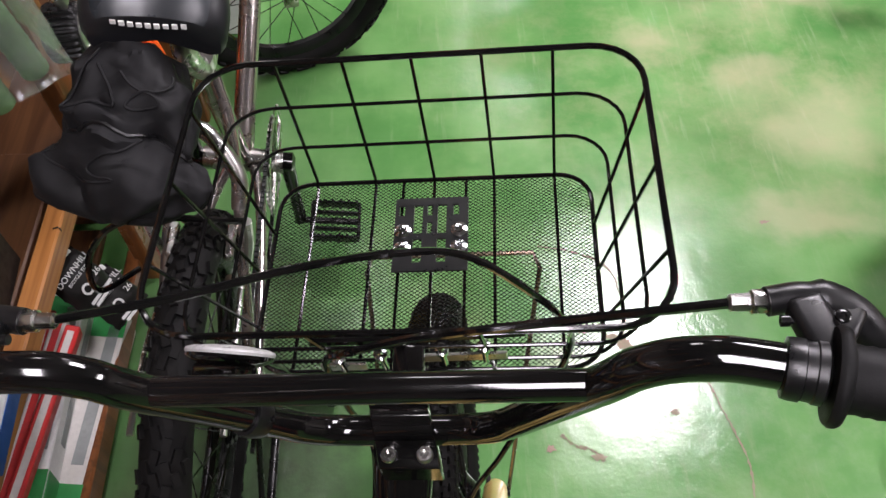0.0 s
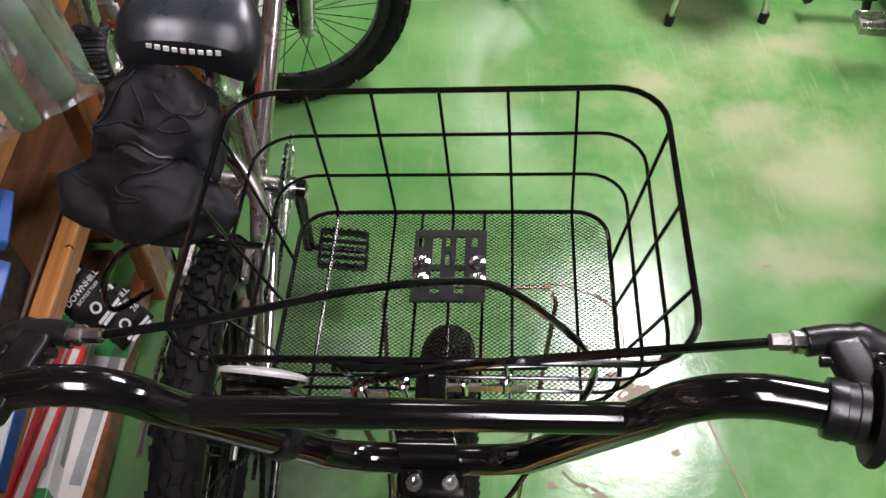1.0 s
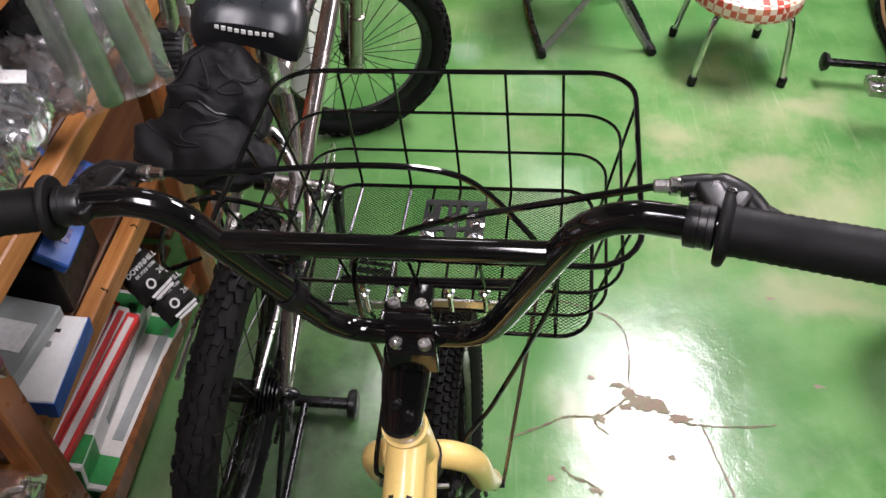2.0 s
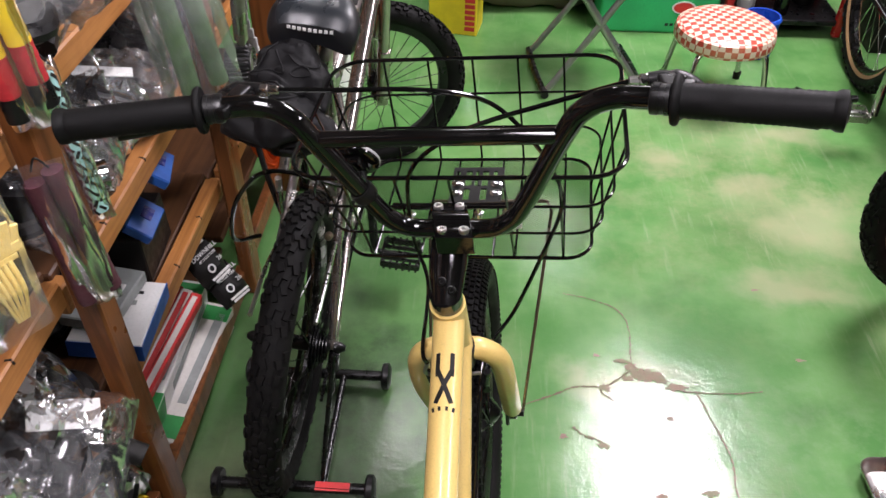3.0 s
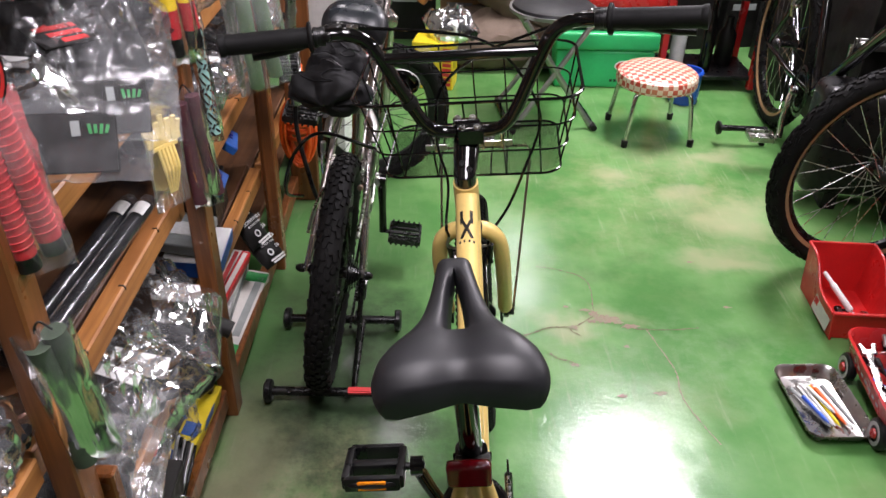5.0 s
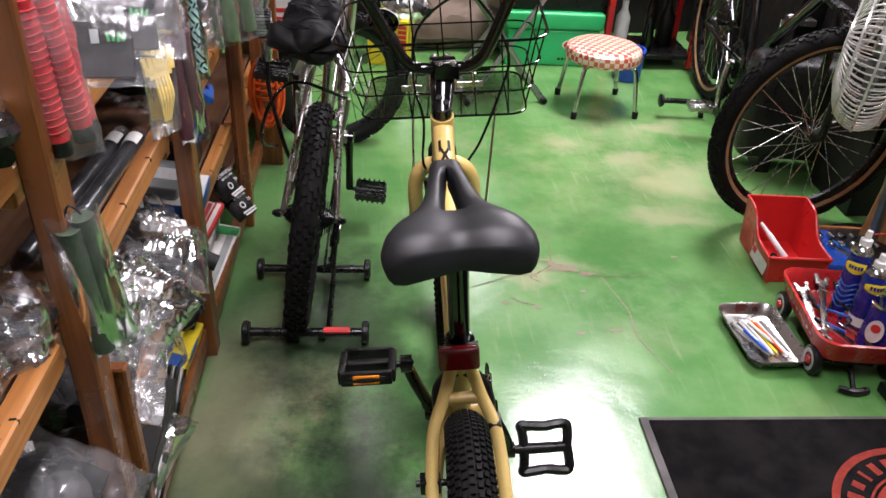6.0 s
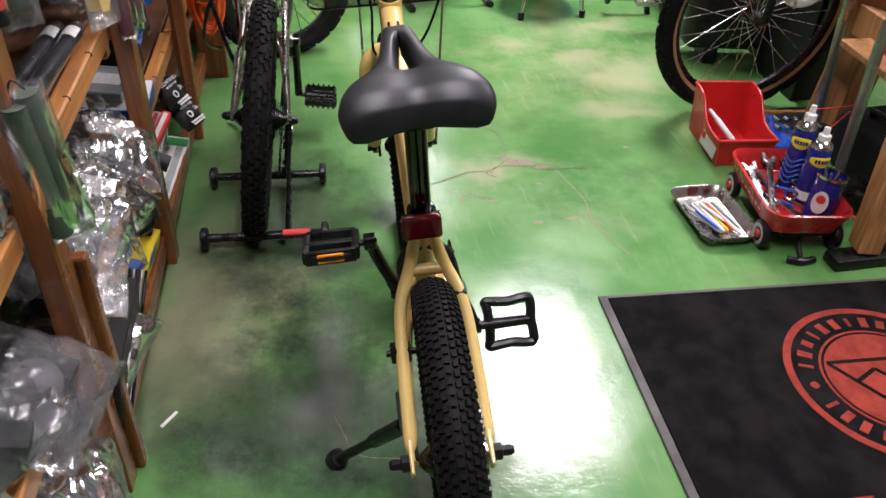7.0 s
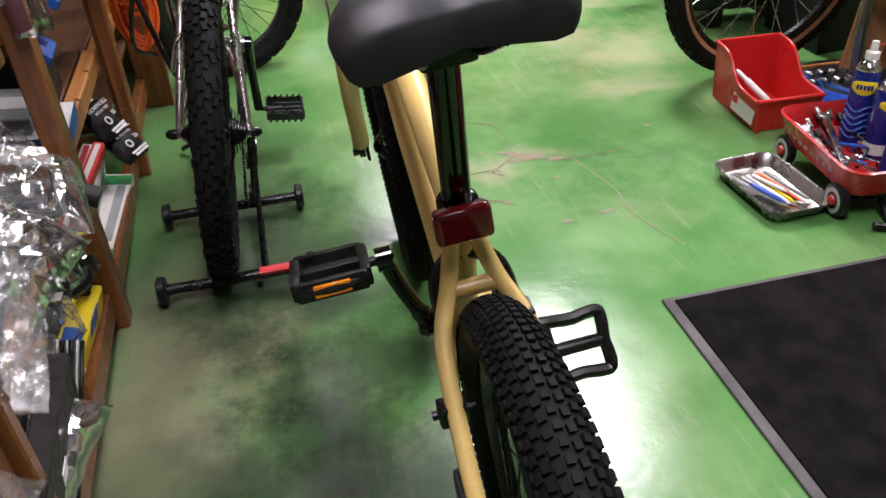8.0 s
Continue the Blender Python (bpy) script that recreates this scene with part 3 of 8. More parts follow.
for s in (-1, 1):
    b = B()
    tube(b, smooth_path([V(s * 0.010, 0.240, 0.478), V(s * 0.026, 0.222, 0.425), V(s * 0.046, 0.180, 0.385), V(s * 0.053, 0.10, 0.325), V(s * 0.055, 0.028, 0.275), V(s * 0.056, 0.004, 0.260)], 6),
         [0.0095] * 25 + [0.009, 0.008, 0.006, 0.004, 0.004, 0.004], 14)
    part("seat_stay", b, M["yellow"], bike)
    b = B()
    tube(b, smooth_path([V(s * 0.022, 0.30, 0.298), V(s * 0.044, 0.20, 0.285), V(s * 0.052, 0.06, 0.258), V(s * 0.055, 0.0, 0.252)], 6), 0.0085, 12)
    part("chain_stay", b, M["yellow"], bike)
    b = B()
    box(b, (0.006, 0.05, 0.034), at(s * 0.056, 0.006, 0.256, 25), 0.002)
    part("dropout", b, M["yellow"], bike)
    b = B()
    lathe(b, [(0.006, 0), (0.013, 0.001), (0.013, 0.012), (0.008, 0.014), (0.008, 0.026), (0.0055, 0.03)], 6, along(V(s * 0.058, 0, RW), V(s * 1.0, 0, RW)), True)
    part("axle_nut", b, M["black"], bike, smooth=False)
b = B()
rod(b, V(-0.030, 0.221, 0.418), V(0.030, 0.221, 0.418), 0.0095, 14)
part("stay_bridge", b, M["yellow"], bike)
# downtube mark: a plain black emblem
b = B()
for dx, ry, ln in ((-0.006, 24, 0.036), (0.006, -24, 0.036), (-0.0080, 0, 0.024), (0.0080, 0, 0.024)):
    for k in range(16):
        s = (k / 15 - 0.5) * ln
        x = dx * (1 + (-1 if abs(ry) > 10 else 0.0)) + math.tan(radians(ry)) * s
        y = 0.622 + s + (0.024 if abs(ry) < 10 else 0)
        zc = 0.545 + (y - 0.45) * (0.083 / 0.272)
        r = 0.0190
        box(b, (0.0052, ln / 10, 0.0012), at(x, y, zc + math.sqrt(max(r * r - x * x, 1e-6)) * 0.957 + 0.0008, 17, math.degrees(math.asin(max(-0.9, min(0.9, x / r)))), 0) @ Matrix.Rotation(radians(-ry), 4, "Z"))
part("emblem", b, M["print_black"], bike, "plain black crossed emblem on the top tube", smooth=False)
b = B()
for k, dx in enumerate((-0.011, -0.004, 0.004, 0.011)):
    y, r = 0.596, 0.0188
    zc = 0.545 + (y - 0.45) * (0.083 / 0.272)
    box(b, (0.0032, 0.005, 0.0010), at(dx, y, zc + math.sqrt(r * r - dx * dx) * 0.957 + 0.0006, 17, math.degrees(math.asin(dx / r)), 0))
part("lettering", b, M["print_black"], bike, "small black lettering bars", smooth=False)

# seat post, collar, rear reflector
b = B()
rod(b, ST + V(0, 0.006, -0.02), V(0, 0.196, 0.715), 0.0150, 20)
part("seat_post", b, M["gloss"], bike, "gloss black seat post")
b = B()
lathe(b, [(0.018, -0.013), (0.0215, -0.011), (0.0215, 0.011), (0.018, 0.013)], 24, along(ST, V(0, 0.196, 0.715)), True)
rod(b, ST + V(-0.024, -0.004, 0), ST + V(0.026, -0.004, 0), 0.006, 10)
part("seat_clamp", b, M["gloss"], bike)
b = B()
box(b, (0.058, 0.018, 0.036), at(-0.003, 0.209, 0.506, -8), 0.007, 3)
refl = part("rear_reflector", b, M["darkred"], bike, "dark red rear reflector")
b = B()
box(b, (0.046, 0.030, 0.014), at(0.002, 0.226, 0.505, -8), 0.004, 2)
part("bracket", b, M["black"], refl)

# saddle
SAD_S = (-0.1, 0.0, 0.06, 0.15, 0.24, 0.33, 0.42, 0.54, 0.66, 0.80, 0.90, 1.0, 1.1)
SAD_W = (0.98, 1.0, 1.0, 0.97, 0.85, 0.66, 0.50, 0.395, 0.325, 0.265, 0.23, 0.20, 0.18)


def saddle(parent, m, L, half, nose, material, slot=True, thick=0.05, dip=0.0, name="saddle", skirt=None):
    """Two padded lobes run into a nose; a teardrop opening along the middle."""
    b = B()
    N = 60
    prof = [(0.0, 1.0), (0.05, 0.62), (0.10, 0.36), (0.16, 0.16), (0.23, 0.05), (0.32, 0.0), (0.44, 0.0), (0.62, 0.03), (0.78, 0.11), (0.90, 0.27), (0.97, 0.48), (1.0, 0.72), (0.97, 0.97), (0.80, 1.04), (0.4, 1.0)]
    inner_n = 6
    for side in (-1, 1):
        rows, gaps = [], []
        for i in range(N + 1):
            s = i / N
            back = math.sqrt(max(0.0, 1 - max(0.0, (0.10 - s) / 0.10) ** 2))
            wide = half * sum(float(np.interp(s + q, SAD_S, SAD_W)) for q in (-0.05, -0.025, 0.0, 0.025, 0.05)) / 5
            tip = math.sqrt(max(0.0, 1 - max(0.0, (s - 0.90) / 0.10) ** 2))
            xo = max(0.003, wide * (0.88 + 0.12 * back) * (0.12 + 0.88 * tip))
            q = min(1.0, max(0.0, (s - 0.34) / 0.47))
            xi = 0.0080 * max(0.0, math.sin(math.pi * q ** 0.66)) ** 0.70 if slot else 0.0
            if xi < 0.0009:
                xi = 0.0
            xi = min(xi, xo * 0.40)
            open_ = min(1.0, xi / 0.005)
            top = 0.012 * math.exp(-((s - 0.22) / 0.2) ** 2) + 0.014 * max(0.0, s - 0.35) + dip * s
            top -= 0.022 * max(0.0, (s - 0.86) / 0.14) ** 2 + 0.014 * max(0.0, (0.11 - s) / 0.11) ** 2
            groove = (0.0062 if slot else 0.002) * math.exp(-((s - 0.24) / 0.26) ** 4)
            th = thick * (1.0 - 0.45 * s)
            row = []
            for k, (f, d) in enumerate(prof):
                x = xi + (xo - xi) * (f * open_ if k == 1 else f)
                inner = th * d
                if 0 < k < inner_n:
                    inner *= open_
                if k == 0 and xi:
                    inner *= 1.5
                inner *= 1 - 0.26 * math.exp(-(x / 0.034) ** 2) * max(0.0, 1 - s / 0.3)
                z = top - inner - groove * math.exp(-(x / 0.024) ** 2)
                yback = (0.011 if slot else 0.005) * math.exp(-(x / 0.030) ** 2) * max(0.0, 1 - s / 0.25)
                row.append(b.verts.new((side * x, s * L + yback, z)))
            rows.append(row)
            gaps.append(xi)
        for i, (r0, r1) in enumerate(zip(rows, rows[1:])):
            for k in range(len(prof) - 1):
                if k == 0 and gaps[i] == 0 and gaps[i + 1] == 0:
                    continue
                f = b.faces.new((r0[k], r0[k + 1], r1[k + 1], r1[k]))
                f.material_index = 1 if skirt and k >= 8 else 0
        f = b.faces.new(rows[0])
        f.material_index = 1 if skirt else 0
        b.faces.new(rows[-1])
    bmesh.ops.remove_doubles(b, verts=b.verts, dist=0.0003)
    bmesh.ops.dissolve_degenerate(b, edges=b.edges, dist=0.0002)
    bmesh.ops.recalc_face_normals(b, faces=b.faces)
    b.transform(m)
    o = part(name, b, material, parent)
    if skirt:
        o.data.materials.append(skirt)
    return o


sad_world = axes(V(-0.035, -0.368, 0.752), V(0.993, 0.02, 0.112), V(-0.02, 0.998, -0.035), V(-0.112, 0.035, 0.993))
sd = saddle(bike, BI @ sad_world, 0.244, 0.0930, 0.024, M["leather"], thick=0.034)
sd["label"] = "smooth black vinyl saddle with a centre opening"
b = B()
for s in (-1, 1):
    tube(b, smooth_path([V(s * 0.035, 0.02, -0.045), V(s * 0.022, 0.06, -0.062), V(s * 0.022, 0.13, -0.064), V(s * 0.008, 0.2, -0.03)], 6), 0.0035, 8, m=BI @ sad_world)
part("rail", b, M["satin"], sd)
b = B()
box(b, (0.05, 0.045, 0.03), BI @ sad_world @ at(0, 0.085, -0.058), 0.006, 2)
part("clamp", b, M["black"], sd)

# cranks, pedals, chain
CL = 0.122
ca = radians(8)
for s, d in ((-1, V(0, -math.sin(ca), math.cos(ca))), (1, V(0, math.sin(ca), -math.cos(ca)))):
    p0, p1 = BBK + V(s * 0.05, 0, 0), BBK + V(s * 0.082, 0, 0) + d * CL
    b = B()
    tube(b, smooth_path([p0 - V(s * 0.006, 0, 0), p0 + d * 0.03 + V(s * 0.006, 0, 0), p0 + d * 0.08 + V(s * 0.022, 0, 0), p1], 6), [0.0125] * 6 + [0.010] * 12 + [0.012], 12)
    lathe(b, [(0.014, -0.009), (0.014, 0.009)], 16, along(p1, p1 + V(s, 0, 0)), True)
    lathe(b, [(0.016, -0.009), (0.018, 0.0), (0.012, 0.010)], 16, along(p0, p0 + V(s, 0, 0)), True)
    part("crank_arm", b, M["gloss"], bike)
    pc = p1 + V(s * 0.060, 0, 0)
    tilt = at(*pc, -12 if s < 0 else 52, 0, 0)
    b = B()
    rod(b, V(-s * 0.055, 0, 0), V(s * 0.035, 0, 0), 0.0055, 10)
    for e in (-1, 1):
        tube(b, smooth_path([V(-0.038, e * 0.034, 0), V(-0.020, e * 0.040, 0), V(0.020, e * 0.040, 0), V(0.038, e * 0.034, 0)], 5), 0.006, 8)
        box(b, (0.012, 0.072, 0.022), at(e * 0.038, 0, 0), 0.004, 2)
        box(b, (0.078, 0.010, 0.022), at(0, e * 0.037, 0), 0.003, 2)
    box(b, (0.074, 0.017, 0.018), None, 0.004, 2)
    if s > 0:
        b = B()
        wing = [V(-0.036, -0.030, 0), V(-0.038, -0.040, 0), V(-0.020, -0.039, 0), V(0.004, -0.037, 0), V(0.026, -0.040, 0), V(0.042, -0.038, 0), V(0.043, -0.018, 0), V(0.041, 0, 0)]
        wing += [V(p.x, -p.y, 0) for p in wing[-2::-1]] + [V(-0.034, 0.0, 0), V(-0.036, -0.030, 0)]
        tube(b, smooth_path(wing, 5), 0.0088, 8)
        tube(b, [V(-0.060, 0, 0), V(-0.03, 0, 0), V(0.037, 0, 0)], [0.006, 0.0100, 0.0090], 10)
    b.transform(tilt)
    ped = part("pedal", b, M["black"], bike, "black plastic platform pedal")
    for e in (-1, 1) if s < 0 else ():
        b = B()
        box(b, (0.040, 0.004, 0.014), tilt @ at(0, e * 0.0430, 0), 0.001)
        part("reflector", b, M["amber"], ped, "amber pedal reflector")
b = B()
ring_profile(b, 0.066, [(-0.010, -0.002), (0.0, -0.002), (0.004, -0.001), (0.004, 0.001), (0.0, 0.002), (-0.010, 0.002)], 40, at(0.047, BBK.y, BBK.z))
for k in range(5):
    a = 2 * math.pi * k / 5
    rod(b, V(0.047, BBK.y, BBK.z), V(0.047, BBK.y + 0.06 * math.cos(a), BBK.z + 0.06 * math.sin(a)), 0.006, 8)
for k in range(34):
    a = 2 * math.pi * k / 34
    box(b, (0.003, 0.007, 0.006), at(0.047, BBK.y, BBK.z) @ Matrix.Rotation(a, 4, "X") @ at(0, 0.070, 0))
part("chainring", b, M["satin"], bike)
for sgn in (1, -1):
    b = B()
    for k in range(40):
        f = k / 39
        p = V(0.047, BBK.y * (1 - f), 0) + V(0, 0, (BBK.z + sgn * 0.068) * (1 - f) + (RW + sgn * 0.028) * f)
        box(b, (0.007 if k % 2 else 0.005, 0.0075, 0.008), at(*p), 0.001)
    part("chain_run", b, M["alloy"], bike, "bare metal chain")
b = B()
lathe(b, [(0.012, -0.003), (0.030, -0.002), (0.030, 0.002), (0.012, 0.003)], 24, along(V(0.047, 0, RW), V(1, 0, RW)), True)
part("sprocket", b, M["alloy"], bike)
# coaster brake arm and its strap, rear caliper
b = B()
box(b, (0.005, 0.14, 0.016), at(-0.048, 0.07, 0.262, 6), 0.002)
box(b, (0.030, 0.022, 0.026), at(-0.054, 0.135, 0.338), 0.004, 2)
rod(b, V(-0.075, 0.135, 0.338), V(-0.03, 0.135, 0.338), 0.005, 8)
part("brake_strap", b, M["black"], bike)
b = B()
tube(b, smooth_path([V(-0.036, 0.23, 0.37), V(-0.034, 0.245, 0.42), V(0, 0.262, 0.435), V(0.034, 0.245, 0.42), V(0.044, 0.22, 0.36), V(0.050, 0.215, 0.345)], 6), 0.009, 8)
box(b, (0.02, 0.03, 0.03), at(0.044, 0.195, 0.385), 0.006, 2)
part("rear_brake", b, M["black"], bike)
# kickstand: upper bracket, leg, foot
kf = BI @ V(-0.149, -0.272, 0.010)
ku = V(-0.062, 0.085, 0.235)
b = B()
box(b, (0.022, 0.05, 0.06), at(-0.058, 0.085, 0.262, 20), 0.005, 2)
rod(b, ku, ku.lerp(kf, 0.42), 0.013, 10, 0.012)
part("kickstand_bracket", b, M["black"], bike)
b = B()
rod(b, ku.lerp(kf, 0.36), ku.lerp(kf, 0.97), 0.0085, 10)
lathe(b, [(0.010, -0.028), (0.017, -0.02), (0.020, 0.0), (0.014, 0.008)], 14, along(kf, ku), True)
part("kickstand_leg", b, M["black"], bike)

# fork with round-shouldered legs
for s in (-1, 1):
    b = B()
    pts = smooth_path([V(s * 0.004, 0.752, 0.532), V(s * 0.030, 0.754, 0.531), V(s * 0.054, 0.765, 0.497), V(s * 0.060, 0.793, 0.41), V(s * 0.060, 0.862, 0.272)], 7)
    tube(b, pts, 0.0150, 16, m=STEER @ Matrix.Translation(-AX_F))
    part("fork_leg", b, M["yellow"], bike)
    b = B()
    box(b, (0.006, 0.03, 0.05), STEER @ at(s * 0.052, 0, 0.008), 0.002)
    lathe(b, [(0.012, 0), (0.012, 0.010), (0.007, 0.012), (0.007, 0.022)], 6, STEER @ along(V(s * 0.056, 0, 0), V(s, 0, 0)), True)
    part("axle_nut", b, M["black"], bike, smooth=False)
b = B()
rod(b, HB + V(0, -0.004, 0.012), HB + V(0, 0.004, -0.02), 0.024, 20)
part("headset", b, M["black"], bike)
# front brake arms at the fork
for s in (-1, 1):
    b = B()
    tube(b, smooth_path([V(s * 0.034, 0.738, 0.47), V(s * 0.035, 0.732, 0.49), V(s * 0.038, 0.728, 0.515)], 5), 0.005, 8)
    rod(b, V(s * 0.030, 0.75, 0.475), V(s * 0.036, 0.730, 0.475), 0.005, 8)
    box(b, (0.014, 0.045, 0.012), at(s * 0.032, 0.765, 0.47), 0.003)
    part("brake_arm", b, M["satin"], bike)
b = B()
tube(b, smooth_path([V(-0.036, 0.720, 0.540), V(-0.040, 0.722, 0.520), V(-0.02, 0.724, 0.512), V(0.030, 0.728, 0.512)], 5), 0.0028, 6)
part("brake_noodle", b, M["alloy"], bike)

# stem, handlebar and what is fixed to it
BAR = BI @ axes(V(-0.011, 0.290, 0.719), V(0.991, -0.073, 0.109).normalized(), V(0.073, 0.997, 0.0).normalized(), V(-0.109, 0.0, 0.994).normalized())
b = B()
rod(b, HT + V(0, 0.003, -0.006), HT + V(0, -0.006, 0.022), 0.0190, 24, 0.0190)
stem_a, stem_b = HT + V(0, -0.004, 0.014), BAR @ V(-0.003, -0.010, -0.012)
prev = None
for i in range(13):
    # a rounded square body that narrows to its foot
    f = i / 12
    c = stem_a.lerp(stem_b, f)
    wide, deep = 0.0175 + 0.0045 * min(1.0, f * 1.6) ** 0.7, 0.0205 - 0.002 * f
    if i == 0:
        wide, deep = wide * 0.8, deep * 0.8
    ringv = []
    for k in range(20):
        q = 2 * math.pi * k / 20
        cx, cy = math.cos(q), math.sin(q)
        ringv.append(b.verts.new(c + V(wide * math.copysign(abs(cx) ** 0.62, cx), deep * math.copysign(abs(cy) ** 1.0, cy), 0)))
    if prev:
        for k in range(20):
            b.faces.new((prev[k], prev[(k + 1) % 20], ringv[(k + 1) % 20], ringv[k]))
    else:
        b.faces.new(ringv[::-1])
    prev = ringv
b.faces.new(prev)
stem = part("stem", b, M["gloss"], bike, "gloss black handlebar stem")
for x, f in ((-0.006, 0.50), (0.006, 0.34)):
    b = B()
    lathe(b, [(0.0052, -0.004), (0.0052, 0.002), (0.0042, 0.003), (0.0024, 0.003), (0.0020, 0.001)], 14, along(stem_a.lerp(stem_b, f) + V(x, -0.0205, 0), stem_a.lerp(stem_b, f) + V(x, -1.0, 0.6)), True)
    part("bolt", b, M["satin"], stem, "small dark bolt")
# bar clamp: a face plate arched over the bar, its ears flat under four bolts
b = B()
arch = [(-0.0335, -0.010), (-0.0335, 0.0135), (-0.031, 0.0155), (-0.0185, 0.0155), (-0.0150, 0.0185)]
arch += [(0.0152 * math.sin(radians(q)) - 0.0005, 0.0040 + 0.0172 * math.cos(radians(q))) for q in (-56, -40, -24, -8, 8, 24, 40, 56)]
arch += [(0.0145, 0.0160), (0.0160, 0.0145), (0.0225, 0.0145), (0.0250, 0.0125), (0.0250, -0.016), (-0.010, -0.022)]
ends = []
for x, inset in ((-0.0245, 0.0012), (-0.0235, 0.0), (-0.0225, 0.0), (0.0165, 0.0), (0.0175, 0.0), (0.0185, 0.0012)):
    ends.append([b.verts.new(BAR @ V(x + 0.22 * (0.010 - y), y - math.copysign(inset, y), z - inset)) for y, z in arch])
for r0, r1 in zip(ends, ends[1:]):
    for k in range(len(arch)):
        b.faces.new((r0[k], r0[(k + 1) % len(arch)], r1[(k + 1) % len(arch)], r1[k]))
b.faces.new(ends[0][::-1])
b.faces.new(ends[-1])
sc = part("bar_clamp", b, M["gloss"], bike, "gloss black bar clamp with an arched face plate")
for sx in (-0.0155, 0.0095):
    for sy, sz in ((-0.0250, 0.0155), (0.0195, 0.0145)):
        b = B()
        lathe(b, [(0.0058, 0), (0.0058, 0.0040), (0.0050, 0.0050), (0.0030, 0.0050), (0.0026, 0.0020)], 16, BAR @ at(sx + 0.22 * (0.010 - sy), sy, sz), True)
        part("bolt", b, M["alloy"], sc, "bare alloy socket bolt")

# the levers stand forward of the bar
LV = BAR @ at(0.014, 0.002, 0.004)
half = [V(0, 0, 0), V(0.045, 0, 0.001), V(0.068, -0.004, 0.016), V(0.085, -0.010, 0.045), V(0.128, -0.034, 0.147), V(0.146, -0.038, 0.176), V(0.172, -0.041, 0.190), V(0.21, -0.048, 0.193), V(0.35, -0.085, 0.199)]
left = [V(-p.x, p.y, p.z) for p in half[:0:-1]]
b = B()
tube(b, smooth_path(left + half, 8), 0.0112, 18, m=BAR)
hb = part("handlebar", b, M["gloss"], bike, "gloss black high-rise handlebar")
b = B()
rod(b, V(-0.124, -0.033, 0.145), V(0.124, -0.033, 0.145), 0.0090, 16, m=BAR)
part("crossbar", b, M["gloss"], hb)
for s in (-1, 1):
    g0, g1 = V(s * 0.2285, -0.0531, 0.1938), V(s * 0.362, -0.088, 0.1995)
    mm = BAR @ along(g0, g1)
    L = (g1 - g0).length
    b = B()
    prof = [(0.0125, -0.003), (0.0225, -0.003), (0.0238, -0.001), (0.0238, 0.001), (0.0225, 0.003), (0.0165, 0.005)]
    prof += [(0.0158 + 0.0006 * (k % 2), 0.010 + k * (L - 0.02) / 40) for k in range(41)] + [(0.018, L - 0.006), (0.018, L), (0.006, L + 0.003)]
    lathe(b, prof, 24, mm, True)
    part("grip", b, M["grip"], hb, "black rubber grip with flange")
    # brake lever
    b = B()
    c0 = V(s * 0.215, -0.0497, 0.1932)
    lathe(b, [(0.0128, -0.009), (0.0145, -0.0085), (0.0150, -0.006), (0.0150, -0.001), (0.0142, -0.0005), (0.0142, 0.004), (0.0150, 0.0045), (0.0150, 0.0085), (0.0128, 0.0098)], 18, BAR @ along(c0, g0), True)
    box(b, (0.018, 0.052, 0.013), LV @ at(s * 0.214, -0.040, 0.190, 0, 0, s * 14), 0.004, 3)
    box(b, (0.024, 0.020, 0.012), LV @ at(s * 0.222, -0.024, 0.186, 0, 0, -s * 32), 0.004, 3)
    tube(b, smooth_path([V(s * 0.192, -0.014, 0.188), V(s * 0.212, -0.012, 0.188), V(s * 0.232, -0.018, 0.182), V(s * 0.248, -0.032, 0.168)], 5), [0.0075] * 6 + [0.010] * 8 + [0.008, 0.007], 12, m=LV)
    lv = part("brake_lever", b, M["black"], hb, "black plastic brake lever")
    b = B()
    tube(b, smooth_path([V(s * 0.242, -0.024, 0.178), V(s * 0.27, -0.033, 0.168), V(s * 0.31, -0.048, 0.164), V(s * 0.340, -0.058, 0.164)], 5), 0.0062, 10, m=LV)
    part("blade", b, M["black"], lv)
    b = B()
    rod(b, V(s * 0.198, -0.026, 0.190), V(s * 0.216, -0.027, 0.190), 0.0018, 8, m=LV)
    lathe(b, [(0.0030, -0.002), (0.0030, 0.002)], 10, LV @ along(V(s * 0.198, -0.026, 0.190), V(s * 0.3, -0.027, 0.190)), True)
    part("reach_screw", b, M["satin"], lv)
    b = B()
    lathe(b, [(0.0036, 0.0), (0.0036, 0.0015), (0.0028, 0.002), (0.0016, 0.002), (0.0014, 0.001)], 14, LV @ at(s * 0.2215, -0.0285, 0.1972), True)
    part("pivot_bolt", b, M["satin"], lv)
    b = B()
    lathe(b, [(0.0030, -0.012), (0.0046, -0.011), (0.0048, -0.002), (0.0064, -0.001), (0.0064, 0.006), (0.005, 0.008)], 8, LV @ along(V(s * 0.186, -0.014, 0.188), V(s * 0.3, -0.012, 0.188)), True)
    part("barrel_adjuster", b, M["alloy"], lv, "bare alloy barrel adjuster")
